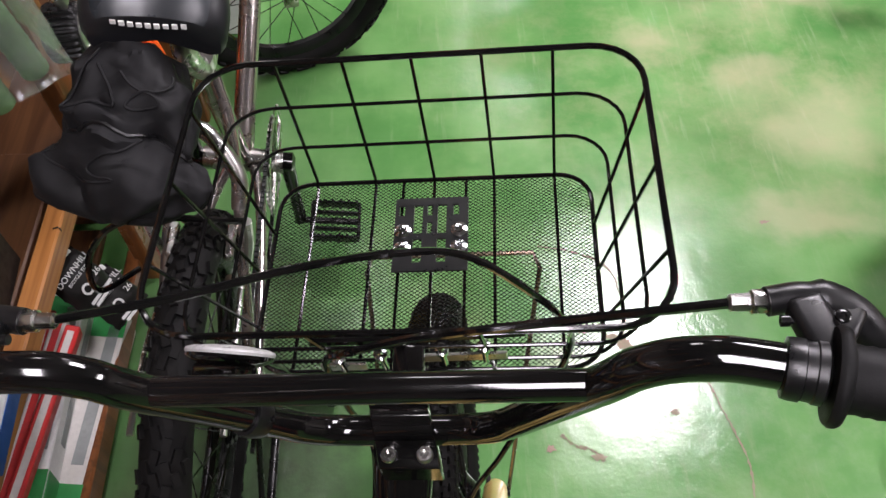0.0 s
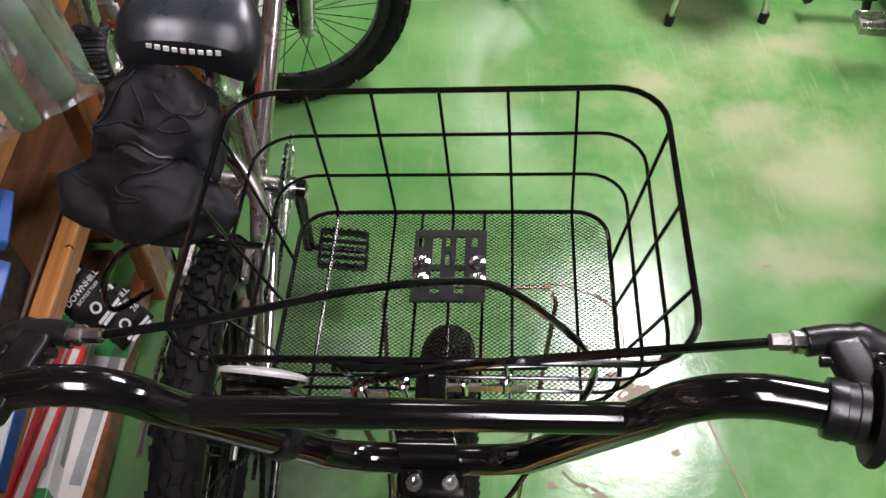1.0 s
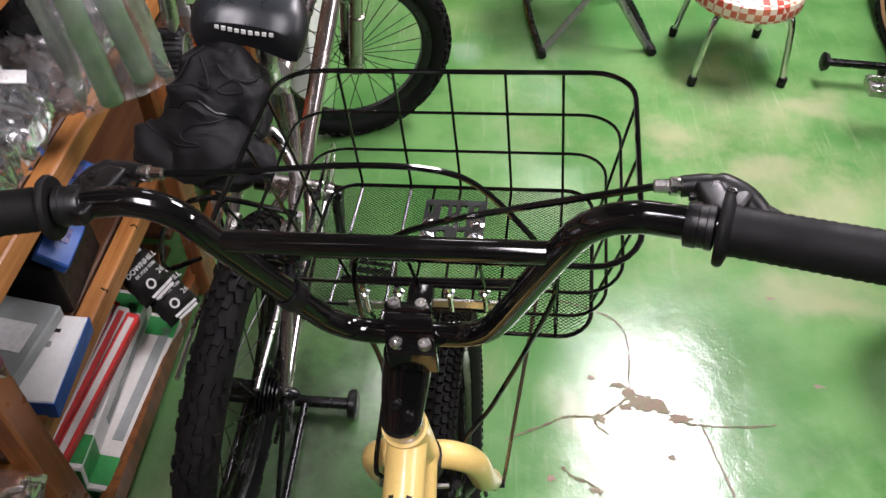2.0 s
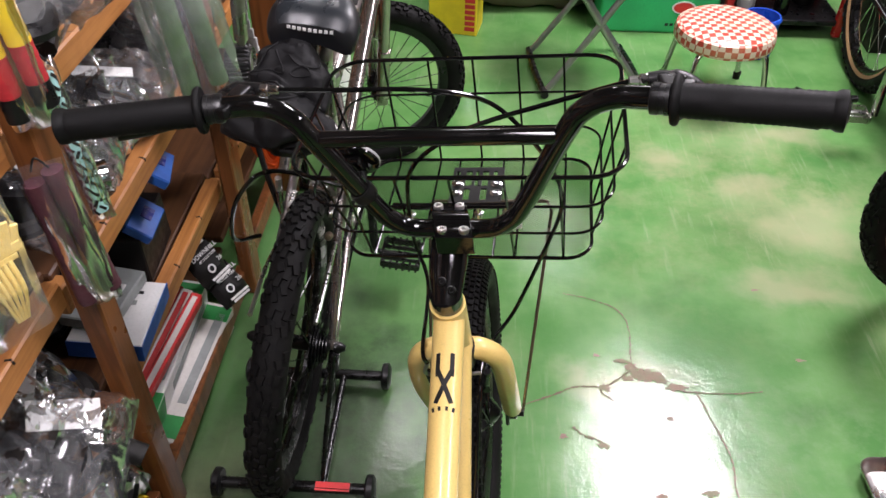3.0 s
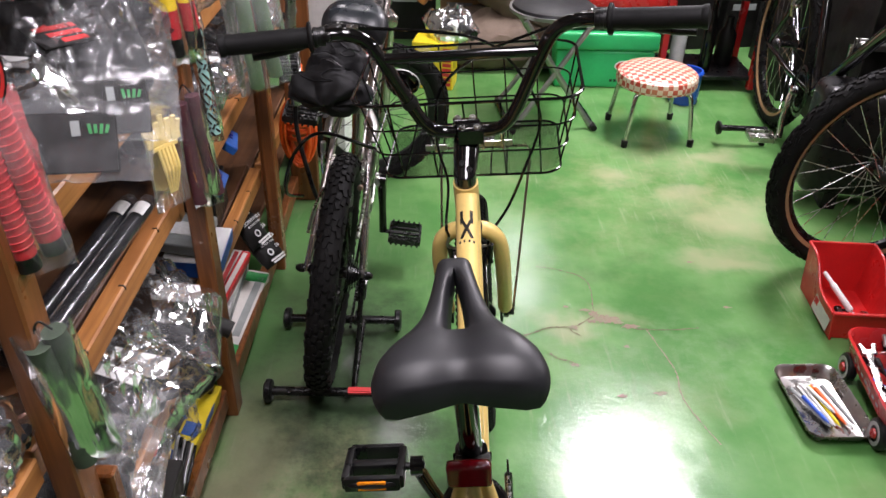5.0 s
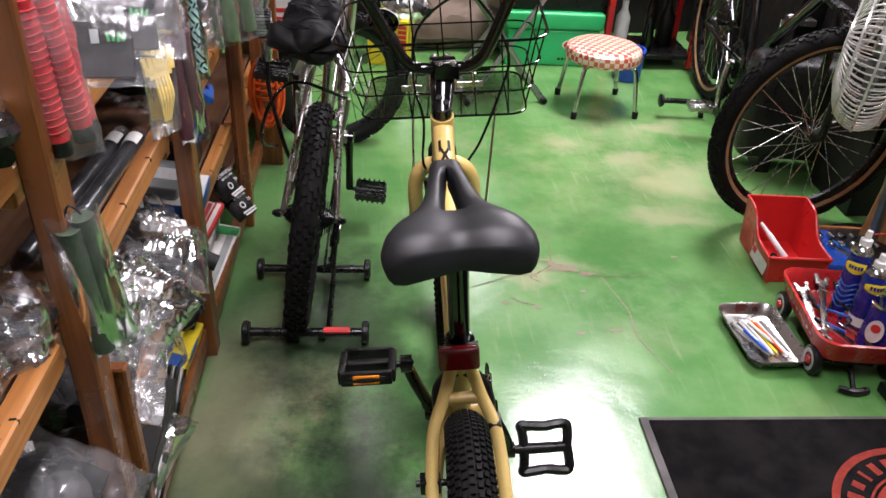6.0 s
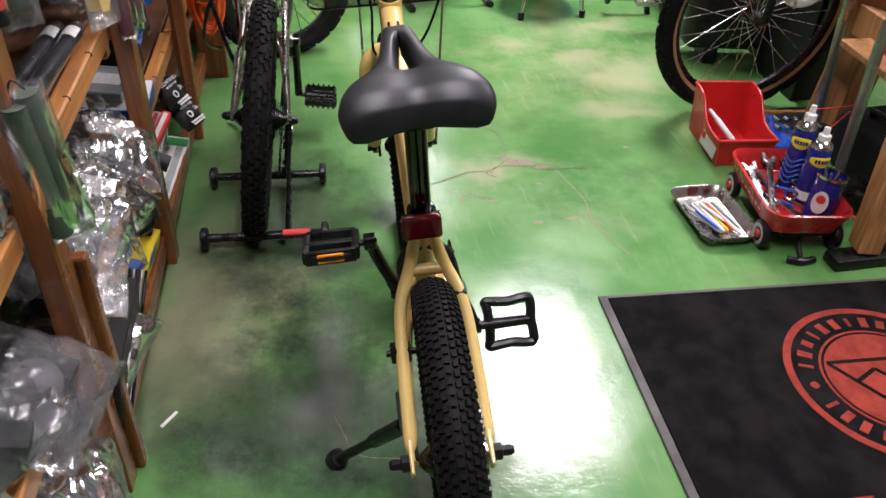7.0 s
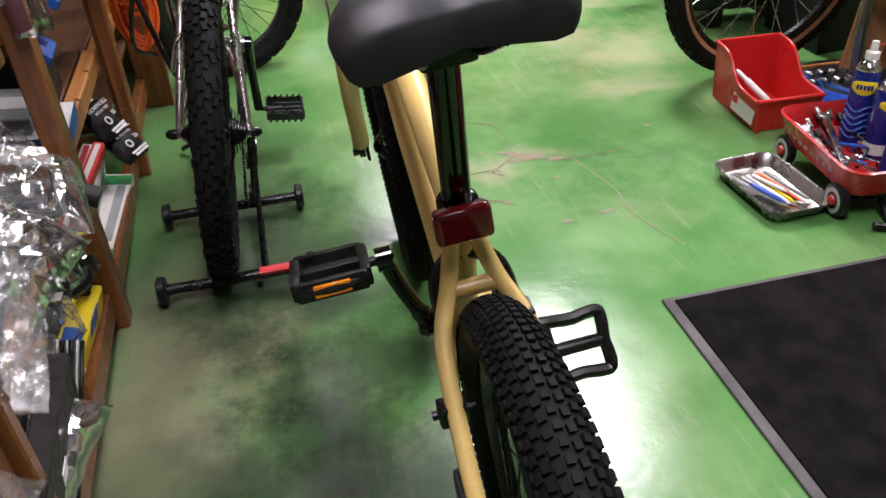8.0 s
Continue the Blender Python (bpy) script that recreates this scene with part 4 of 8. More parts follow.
# cables
b = B()
cable(b, [LV @ V(-0.178, -0.014, 0.188)] + [BI @ V(*p) for p in ((-0.134, 0.306, 0.885), (-0.067, 0.330, 0.875), (-0.009, 0.347, 0.862), (0.032, 0.357, 0.842), (0.071, 0.356, 0.805), (0.105, 0.358, 0.755), (0.120, 0.360, 0.703), (0.100, 0.346, 0.630), (0.073, 0.330, 0.553), (0.034, 0.280, 0.497))] + [V(0.026, 0.60, 0.455), V(0.02, 0.5, 0.385)], 0.0027)
part("brake_cable", b, M["gloss"], bike, "black brake cable housing")
b = B()
cable(b, [LV @ V(0.178, -0.014, 0.188)] + [BI @ V(*p) for p in ((0.069, 0.280, 0.888), (0.025, 0.288, 0.866), (-0.006, 0.296, 0.845), (-0.043, 0.307, 0.810), (-0.064, 0.325, 0.765), (-0.066, 0.338, 0.70), (-0.060, 0.338, 0.655), (-0.042, 0.320, 0.600))] + [V(-0.040, 0.725, 0.562), V(-0.036, 0.720, 0.540)], 0.0027)
part("brake_cable", b, M["gloss"], bike, "black brake cable housing")
# round front reflector lamp on a bracket
b = B()
FM = BAR @ at(-0.1065, 0.0185, 0.083, -66, -10, -10)
lathe(b, [(0.004, -0.006), (0.018, -0.005), (0.026, -0.002), (0.0285, 0.0), (0.0290, 0.003), (0.028, 0.004)], 28, FM)
box(b, (0.034, 0.026, 0.012), FM @ at(0.0, -0.004, -0.010), 0.003, 2)
fr = part("front_reflector", b, M["gloss"], hb, "black round front reflector with a white face")
b = B()
lathe(b, [(0.0293, 0.0022), (0.0298, 0.004), (0.0290, 0.0056), (0.025, 0.007), (0.012, 0.0085), (0.0005, 0.009)], 28, FM)
part("lens", b, M["greywhite"], fr)
b = B()
tube(b, [BAR @ V(-0.096, 0.006, 0.080), BAR @ V(-0.094, -0.004, 0.072), BAR @ V(-0.093, -0.012, 0.062)], 0.005, 8)
lathe(b, [(0.0135, -0.007), (0.0145, 0), (0.0135, 0.007)], 16, BAR @ along(V(-0.092, -0.014, 0.062), V(-0.128, -0.034, 0.147)), True)
part("bracket", b, M["black"], fr)

# ---- wire basket ----
BK = BI @ axes(V(0.012, 0.512, 0.574), V(0.991, -0.073, 0.105).normalized(), V(0.073, 0.997, 0.02).normalized(), V(-0.105, -0.02, 0.994).normalized())
basket = thing("basket", "glossy black wire basket with an expanded-metal floor", "")
del basket["label"]
basket.parent = bike
basket.matrix_basis = BK
BH = 0.172


def loop(w, d0, d1, r, z, n=6):
    """A rounded rectangle: half width w, from y d0 to d1."""
    pts = []
    for cx, cy, a0 in ((w - r, d1 - r, 0), (-w + r, d1 - r, 90), (-w + r, d0 + r, 180), (w - r, d0 + r, 270)):
        for k in range(n + 1):
            a = radians(a0 + 90 * k / n)
            pts.append(V(cx + r * math.cos(a), cy + r * math.sin(a), z))
    return pts


def blevel(f):
    return (0.171 + 0.038 * f, -0.104 - 0.048 * f, 0.127 + 0.014 * f, 0.035 + 0.012 * f)


for f, r in ((0, 0.0026), (0.34, 0.0019), (0.67, 0.0019), (1.0, 0.0030)):
    w, d0, d1, rr = blevel(f)
    b = B()
    tube(b, loop(w, d0, d1, rr, BH * f), r, 8, closed=True)
    part("rim_wire" if f == 1 else "ring_wire", b, M["gloss"], basket)
w0, f0, k0, _ = blevel(0)
w1, f1, k1, _ = blevel(1)
for k in range(5):
    x1, x0 = (k - 2) * 0.0668 - 0.004, (k - 2) * 0.0660 + 0.001
    b = B()
    p = [V(x1, f1, BH), V(x0, f0, 0.0), V(x0, k0, 0.0), V(x1, k1, BH)]
    tube(b, [p[0], p[0].lerp(p[1], 0.96), p[1] + V(0, 0.006, -0.002), p[2] + V(0, -0.006, -0.002), p[2].lerp(p[3], 0.04), p[3]], 0.0019, 6)
    part("cross_wire", b, M["gloss"], basket)
for x in (-0.034, 0.036):
    b = B()
    tube(b, [V(x, f0, -0.002), V(x, k0, -0.002)], 0.0017, 6)
    part("floor_wire", b, M["gloss"], basket)
for s in (-1, 1):
    for k in range(3):
        y0, y1 = -0.055 + 0.057 * k, -0.085 + 0.085 * k
        b = B()
        tube(b, [V(s * w1, y1, BH), V(s * w0, y0, 0.0)], 0.0019, 6)
        part("side_wire", b, M["gloss"], basket)
b = B()
sp = 0.0044
nx, ny = int(2 * w0 / sp), int((k0 - f0) / (sp * 0.75))
for sgn in (-1, 1):
    lim_x, lo, hi = w0 - 0.003, f0 + 0.003, k0 - 0.003
    slope = 0.75
    c = -lim_x * slope * 1.0 + lo - 0.3
    while c < hi + 0.3:
        # line y = c + sgn*slope*x clipped to the floor
        pts = []
        for x in (-lim_x, lim_x):
            pts.append((x, c + sgn * slope * x))
        (xa, ya), (xb, yb) = pts
        ts = [0.0, 1.0]
        for bound in (lo, hi):
            if abs(yb - ya) > 1e-9:
                ts.append((bound - ya) / (yb - ya))
        ts = sorted(q for q in ts if -1e-6 <= q <= 1 + 1e-6)
        segs = [(u, v) for u, v in zip(ts, ts[1:]) if v - u > 1e-4 and lo - 1e-6 <= ya + (yb - ya) * (u + v) / 2 <= hi + 1e-6]
        for u, v in segs:
            # keep what lies inside the rounded corners
            run = []
            steps = 40
            for q in range(steps + 1):
                w = u + (v - u) * q / steps
                px, py = xa + (xb - xa) * w, ya + (yb - ya) * w
                ex, ey = max(0.0, abs(px) - (lim_x - 0.033)), max(0.0, lo + 0.033 - py, py - (hi - 0.033))
                if ex * ex + ey * ey <= 0.033 ** 2:
                    run.append(V(px, py, 0.001))
            if len(run) > 1:
                tube(b, [run[0], run[-1]], 0.00043, 3, caps=False)
        c += sp
part("mesh_floor", b, M["gloss"], basket, "black expanded-metal mesh floor")
# slotted mounting plate with four bolts
b = B()
XE = (-0.0395, -0.035, -0.029, -0.019, -0.0095, -0.0045, 0.001, 0.0065, 0.0160, 0.0235, 0.0295, 0.0395)
YE = (-0.0465, -0.036, -0.007, 0.0, 0.0145, 0.0235, 0.037, 0.0465)
holes = {(1, 5), (9, 5), (3, 1), (3, 3), (3, 4), (3, 5), (7, 1), (7, 3), (7, 4), (7, 5), (5, 3), (5, 5)}
for i in range(11):
    for j in range(7):
        if (i, j) not in holes:
            box(b, (XE[i + 1] - XE[i], YE[j + 1] - YE[j], 0.0026), at((XE[i] + XE[i + 1]) / 2, (YE[j] + YE[j + 1]) / 2 + 0.051, 0.0045))
bmesh.ops.remove_doubles(b, verts=b.verts, dist=0.00005)
inside = [f for f in b.faces if abs(f.normal.z) < 0.5 and all(len(e.link_faces) > 2 for e in f.edges)]
bmesh.ops.delete(b, geom=inside, context="FACES_ONLY")
pl = part("mounting_plate", b, M["black"], basket, "gloss black slotted steel mounting plate", smooth=False)
for x in (-0.030, 0.030):
    for y in (0.054, 0.032):
        b = B()
        lathe(b, [(0.0090, 0), (0.0090, 0.0014), (0.0070, 0.0022), (0.0048, 0.003), (0.0045, 0.0048), (0.0020, 0.0050), (0.0016, 0.0035)], 20, at(x, y, 0.006), True)
        part("bolt", b, M["chrome"], pl, "flat chrome bolt")
# carrier bracket behind the basket, its bolts, and stays down to the axle
CW = BK.inverted() @ BI
b = B()
tube(b, [CW @ V(*p) for p in ((-0.092, 0.392, 0.668), (-0.03, 0.388, 0.674), (0.03, 0.386, 0.680), (0.088, 0.384, 0.687))], [0.0045] * 4, 8)
box(b, (0.026, 0.070, 0.016), CW @ at(-0.010, 0.340, 0.680, 4, -6, -4), 0.004, 2)
part("carrier_bracket", b, M["gloss"], basket)
b = B()
for k, (x, z) in enumerate(((-0.067, 0.664), (-0.032, 0.668), (0.019, 0.672), (0.054, 0.676))):
    b = B()
    lathe(b, [(0.0030, -0.030), (0.0030, 0.0), (0.0058, 0.0), (0.0058, 0.005), (0.0035, 0.006), (0.0030, 0.014)], 10, CW @ at(x, 0.376, z, 8, -6, 0), True)
    part("carrier_bolt", b, M["chrome"], basket, "chrome clamp bolt")
for x0, x1 in ((-0.085, -0.045), (0.0, 0.075)):
    b = B()
    box(b, (x1 - x0, 0.003, 0.012), CW @ at((x0 + x1) / 2, 0.380, 0.650 + 0.11 * (x0 + x1) / 2, 0, -6, -3), 0.001)
    part("clamp_plate", b, M["alloy"], basket, "bare alloy clamp plate", smooth=False)
for s in (-1, 1):
    b = B()
    tube(b, [BK @ V(0.02, 0.035, -0.006), BK @ V(s * 0.085 + 0.02, 0.035, -0.006), BK @ V(s * 0.092 + 0.02, 0.022, -0.016), STEER @ V(s * 0.075, 0.004, 0.004)], 0.0026, 8)
    part("basket_stay", b, M["rod"], basket, "dull bronze steel stay").matrix_basis = BK.inverted()


# ---- shelving along the west side ----
XF = -0.53            # front of the shelf boards
XB = -1.02
LEVELS = (0.11, 0.30, 0.565, 0.81, 1.12)
POSTS = (-0.90, -0.275, 0.345, 0.945, 1.55)
rng = random.Random(5)

shelf = thing("shelving", "amber-stained timber shelving crowded with bagged bicycle parts", "shelving", at(0, 0, 0))


def board(name, size, m, mat_, parent, bevel=0.003):
    b = B()
    box(b, size, m, bevel)
    return part(name, b, mat_, parent, smooth=False)


for i, y in enumerate(POSTS):
    board("post", (0.036, 0.046, 1.95), at(XF + 0.020, y, 0.975), M["post"], shelf)
    if i == 1:
        board("post", (0.030, 0.022, 0.46), at(XF + 0.036, y + 0.040, 0.23), M["post"], shelf)
    if i == 3:
        board("post", (0.030, 0.022, 1.95), at(XF + 0.030, y - 0.040, 0.975), M["post"], shelf)
    board("back_post", (0.05, 0.05, 1.95), at(XB - 0.02, y, 0.975), M["post"], shelf)
for i, (y0, y1) in enumerate(zip(POSTS, POSTS[1:])):
    for k, z in enumerate(LEVELS):
        zz = z + (0.012 if (i + k) % 2 else -0.006)
        if k:
            rail = board("front_rail", (0.030, y1 - y0 - 0.056, 0.042), at(XF - 0.014, (y0 + y1) / 2, zz - 0.021, 0, 0, rng.uniform(-0.4, 0.4)), M["rail"], shelf)
            for j in range(3):
                # nail notches along the top edge
                yn = y0 + (y1 - y0) * (0.2 + 0.28 * j) + rng.uniform(-0.02, 0.02)
                b = B()
                box(b, (0.008, 0.0026, 0.002), at(XF - 0.004, yn, zz + 0.0002, 0, 0, rng.uniform(-30, 30)))
                box(b, (0.002, 0.0026, 0.006), at(XF + 0.0012, yn, zz - 0.004, rng.uniform(-20, 20), 0, 0))
                part("nail_notch", b, M["print_black"], rail, smooth=False)
        else:
            board("front_rail", (0.024, y1 - y0 - 0.056, 0.05), at(XF + 0.012, (y0 + y1) / 2, zz - 0.06), M["post"], shelf)
        n = 3
        for j in range(n):
            w = (XF - 0.032 - XB) / n
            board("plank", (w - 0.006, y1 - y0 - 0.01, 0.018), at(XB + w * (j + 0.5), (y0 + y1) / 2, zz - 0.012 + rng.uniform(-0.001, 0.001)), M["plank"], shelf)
    for z in LEVELS[1:]:
        board("side_rail", (XF - XB - 0.03, 0.032, 0.05), at((XF + XB) / 2, y0 + 0.005, z - 0.045), M["rail"], shelf)
for y0 in (-0.275, 0.345):
    # diagonal brace at the back
    b = B()
    box(b, (0.018, 0.85, 0.05), at(XB + 0.02, y0 + 0.31, 0.42, 42))
    part("brace", b, M["rail"], shelf, smooth=False)


# ---- plastic bags and what is in them ----
def crumple(size, seed, n=15, rough=1.0):
    """A pillow of film, creased all over."""
    b = B()
    sx, sy, sz = size
    grids = []
    for side in (1, -1):
        g = []
        for i in range(n + 1):
            row = []
            for j in range(n + 1):
                u, v = 2 * i / n - 1, 2 * j / n - 1
                body = max(0.0, (1 - abs(u) ** 2.6) * (1 - abs(v) ** 2.6)) ** 0.55
                q = V(u * 2.3 + seed, v * 2.3 - seed * 0.7, side * 0.6 + seed * 1.3)
                c1 = noise.noise(q * 1.3)
                c2 = abs(noise.noise(q * 3.1)) - 0.25
                c3 = 0.9 * noise.noise(q * 4.5) + 0.5 * abs(noise.noise(q * 8.0))
                lean = 0.7 * math.sin(seed * 5.0)
                c4 = max(0.0, 1 - 4.0 * abs(noise.noise(V(u * 2.6 + v * lean + seed, (v - u * lean) * 0.9 + seed, side * 2.0)))) ** 2
                z = side * sz * 0.5 * body * (1 + 0.35 * c1 * rough + 0.45 * c4 * rough) + sz * rough * (0.13 * c2 + 0.025 * c3) * (0.4 + body)
                wx = 1 + 0.07 * noise.noise(V(v * 2 + seed, seed, 0)) * rough
                wy = 1 + 0.07 * noise.noise(V(u * 2 - seed, seed * 2, 3)) * rough
                row.append(b.verts.new((u * sx / 2 * wx + 0.012 * c2 * rough, v * sy / 2 * wy + 0.012 * c1 * rough, z)))
            g.append(row)
        grids.append(g)
        for i in range(n):
            for j in range(n):
                b.faces.new((g[i][j], g[i + 1][j], g[i + 1][j + 1], g[i][j + 1]))
    bmesh.ops.remove_doubles(b, verts=b.verts, dist=0.002)
    return b


def goods(kind, size, r):
    """The goods in a bag: lists of (bmesh, material, name)."""
    sx, sy, sz = size
    out = []
    if kind == "tubes":
        for k in (-1, 1):
            b = B()
            rod(b, V(k * sx * 0.21, -sy * 0.44, 0), V(k * sx * 0.21, sy * 0.42, 0), sx * 0.19, 18)
            out.append((b, M["greycard"], "tube"))
            b = B()
            box(b, (sx * 0.36, sy * 0.14, 0.002), at(k * sx * 0.21, sy * 0.35, sx * 0.19 + 0.002))
            out.append((b, M["print_white"], "paper_label"))
    elif kind == "pair":
        for k in (-1, 1):
            b = B()
            p = [(sx * 0.17, -sy * 0.42)] + [(sx * (0.165 + 0.012 * (j % 2)), -sy * 0.40 + j * sy * 0.8 / 26) for j in range(27)] + [(sx * 0.17, sy * 0.42)]
            lathe(b, p, 14, at(k * sx * 0.2, 0, 0, -90), True)
            out.append((b, r, "grip"))
    else:
        for k in range(rng.randint(3, 5)):
            b = B()
            x, y = rng.uniform(-0.25, 0.25) * sx, rng.uniform(-0.28, 0.28) * sy
            c = rng.randint(0, 3)
            if c == 0:
                box(b, (sx * 0.35, sy * 0.25, sz * 0.4), at(x, y, 0, rng.uniform(-15, 15), 0, rng.uniform(0, 90)), 0.006, 2)
            elif c == 1:
                a = rng.uniform(0, 3)
                d = V(math.cos(a), math.sin(a), 0) * min(sx, sy) * 0.36
                rod(b, V(x, y, 0) - d, V(x, y, 0) + d, sz * 0.20, 14)
            elif c == 2:
                lathe(b, [(sz * 0.15, -sz * 0.2), (sz * 0.42, -sz * 0.16), (sz * 0.42, sz * 0.14), (sz * 0.12, sz * 0.2)], 20, at(x, y, 0, rng.uniform(-30, 30), rng.uniform(-30, 30)), True)
            else:
                pts = [V(x + 0.35 * min(sx, sy) * math.cos(q * 0.9), y + 0.35 * min(sx, sy) * math.sin(q * 0.9), (q - 4) * sz * 0.03) for q in range(9)]
                tube(b, smooth_path(pts, 3), sz * 0.10, 8)
            mt = rng.choice([M["dark"], M["black"], M["satin"], M["nylon"], M["dark"], r or M["steel"]])
            out.append((b, mt, "packed_part"))
    return out


BAGS = [0]


def bag(m, size, label, kind="mixed", extra=None, card=None, film="film", rough=1.0):
    """One bag with its goods and, at its top, perhaps a header card."""
    BAGS[0] += 1
    t = thing("plastic_bag", label, "plastic bag", m, "bagged bicycle parts")
    o = part("film", crumple(size, BAGS[0] * 1.37, 24, rough), M[film], t, "clear crinkled film")
    o.visible_shadow = False
    for b, mt, nm in goods(kind, size, extra):
        part(nm, b, mt, t)
    if card:
        b = B()
        box(b, (size[0] * 0.5, size[1] * 0.22, 0.0016), at(size[0] * rng.uniform(-0.15, 0.15), size[1] * rng.uniform(-0.1, 0.3), size[2] * 0.46, rng.uniform(-8, 8), rng.uniform(-8, 8), rng.uniform(-40, 40)))
        part("paper_label", b, M[card], t, smooth=False)
    return t


def carton(m, size, label, mat_, bands=(), category="carton", group="cartons on the shelves"):
    """A carton with printed bands: (face, centre u, centre v, width, height, material)."""
    t = thing("carton", label, category, m, group)
    b = B()
    box(b, size, at(0, 0, size[2] / 2), 0.0025)
    part("body", b, mat_, t, smooth=False)
    for face, u, v, w, h, mt in bands:
        b = B()
        e = 0.0012
        if face == "top":
            box(b, (w, h, e), at(u, v, size[2] + e * 0.5))
        elif face == "east":
            box(b, (e, w, h), at(size[0] / 2 + e * 0.5, u, v))
        else:
            box(b, (w, e, h), at(u, -size[1] / 2 - e * 0.5, v))
        part("printed_band", b, mt, t, smooth=False)
    return t



# bags lying on the shelf levels, bay by bay
def fill(y0, y1, z, n, big, cards, extra=None, x0=XF + 0.005, tall=1.0):
    n += 2
    for k in range(n):
        y = y0 + (y1 - y0) * (k + 0.5) / n + rng.uniform(-0.02, 0.02)
        for row in range(2):
            sx, sy, sz = big * rng.uniform(0.8, 1.15), (y1 - y0) / n * rng.uniform(1.0, 1.4), 0.105 * tall * rng.uniform(0.7, 1.3)
            x = x0 - sx * 0.42 - row * big * 0.9
            bag(at(x, y, z + sz * 0.52 + 0.006, rng.uniform(-14, 14), rng.uniform(4, 22) if row == 0 else 0, rng.uniform(-35, 35)), (sx, sy, sz),
                "crinkled clear bag of " + rng.choice(("black bicycle parts", "dark metal fittings", "small silver parts", "coiled black cable")) + " on a timber shelf",
                "mixed", extra, rng.choice(cards), rng.choice(("film", "film", "cloudy")), rng.uniform(0.6, 1.1))


# filler cartons, coloured dark for the shade deep in the shelves
def back_filler(y0, y1, z, n):
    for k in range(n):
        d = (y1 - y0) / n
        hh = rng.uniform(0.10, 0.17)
        carton(at(-0.90 + rng.uniform(-0.03, 0.03), y0 + d * (k + 0.5), z, 0, 0, rng.uniform(-6, 6)), (0.20, d * 0.9, hh), "filler carton at the back of a shelf, coloured dark for the shade there", M["dark"],
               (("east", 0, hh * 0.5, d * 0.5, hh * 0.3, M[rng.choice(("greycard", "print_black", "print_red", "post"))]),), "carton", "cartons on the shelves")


W = ["print_white", None, None]
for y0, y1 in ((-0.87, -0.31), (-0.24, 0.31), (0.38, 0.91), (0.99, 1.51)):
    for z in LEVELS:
        back_filler(y0, y1, z + 0.012, 3)
fill(-0.24, 0.31, 0.118, 3, 0.20, W, None)
fill(-0.88, -0.31, 0.118, 3, 0.20, W, None)
fill(0.38, 0.91, 0.31, 2, 0.16, W, None, XF - 0.15)
fill(-0.88, -0.31, 0.575, 3, 0.20, W)
fill(-0.88, -0.31, 0.81, 3, 0.20, W, M["dark"])
fill(-0.88, -0.31, 0.31, 3, 0.22, W, M["satin"], tall=1.2)
fill(-0.24, 0.31, 0.30, 4, 0.20, ["print_white", None], M["satin"], tall=1.1)
fill(-0.22, 0.31, 0.815, 2, 0.20, ["print_white", None], M["dark"], tall=0.9)
fill(-0.22, 0.31, 1.12, 2, 0.24, W, M["steel"], tall=1.3)
fill(0.38, 0.91, 0.575, 3, 0.20, W, M["chrome"])
fill(0.38, 0.91, 0.815, 2, 0.24, W, M["steel"], tall=1.2)
fill(0.99, 1.5, 0.575, 2, 0.22, W)
fill(0.99, 1.5, 0.815, 2, 0.22, W)

# full bags slumped over the front rails
for x, y, z, ry, rz, sx, sy, sz, card in ((-0.485, 0.20, 0.372, 26, 12, 0.19, 0.21, 0.085, "print_white"), (-0.490, 0.03, 0.362, 22, -16, 0.18, 0.20, 0.090, "print_white"), (-0.485, -0.14, 0.366, 28, 10, 0.18, 0.19, 0.085, None),
        (-0.480, -0.40, 0.362, 24, -8, 0.19, 0.20, 0.085, None), (-0.485, -0.40, 0.180, 22, 20, 0.18, 0.22, 0.080, None), (-0.490, -0.12, 0.180, 20, -12, 0.17, 0.20, 0.075, None)):
    bag(at(x - 0.06, y, z, 0, ry, rz), (sx, sy, sz), "full clear bag of black fittings slumped over a shelf rail", "mixed", M["dark"], card, "film", 0.42)

# two long grey tubes in a bag
for x in (-0.599, -0.566):
    t = thing("clear_tube", "long clear plastic tube with a white label on a timber shelf", "tube", at(x, 0.02, 0.600, 0, 0, -3), "clear tubes")
    b = B()
    lathe(b, [(0.0005, -0.20), (0.0145, -0.20), (0.0152, -0.196), (0.0152, 0.205), (0.0140, 0.212), (0.0005, 0.212)], 22, at(0, 0, 0, -90))
    o = part("sleeve", b, M["clear"], t, "clear plastic sleeve")
    o.visible_shadow = False
    b = B()
    rod(b, V(0, -0.19, 0), V(0, 0.195, 0), 0.0128, 20)
    part("core", b, M["darktube"], t, "glossy dark grey core")
    b = B()
    lanes = [[b.verts.new((math.sin(radians(q)) * rr, yy, math.cos(radians(q)) * rr)) for q in range(-56, 57, 14)] for rr, yy in ((0.0156, 0.150), (0.0162, 0.150), (0.0162, 0.186), (0.0156, 0.186))]
    for l0, l1 in zip(lanes, lanes[1:] + lanes[:1]):
        for q in range(8):
            b.faces.new((l0[q], l0[q + 1], l1[q + 1], l1[q]))
    for q in (0, 8):
        b.faces.new([l[q] for l in lanes])
    part("paper_label", b, M["print_white"], t, smooth=False)
bag(at(XF - 0.27, 0.06, 0.62, 0, 0, 5), (0.20, 0.44, 0.09), "dark rolled goods in a cloudy bag", "mixed", M["dark"], None, "cloudy")
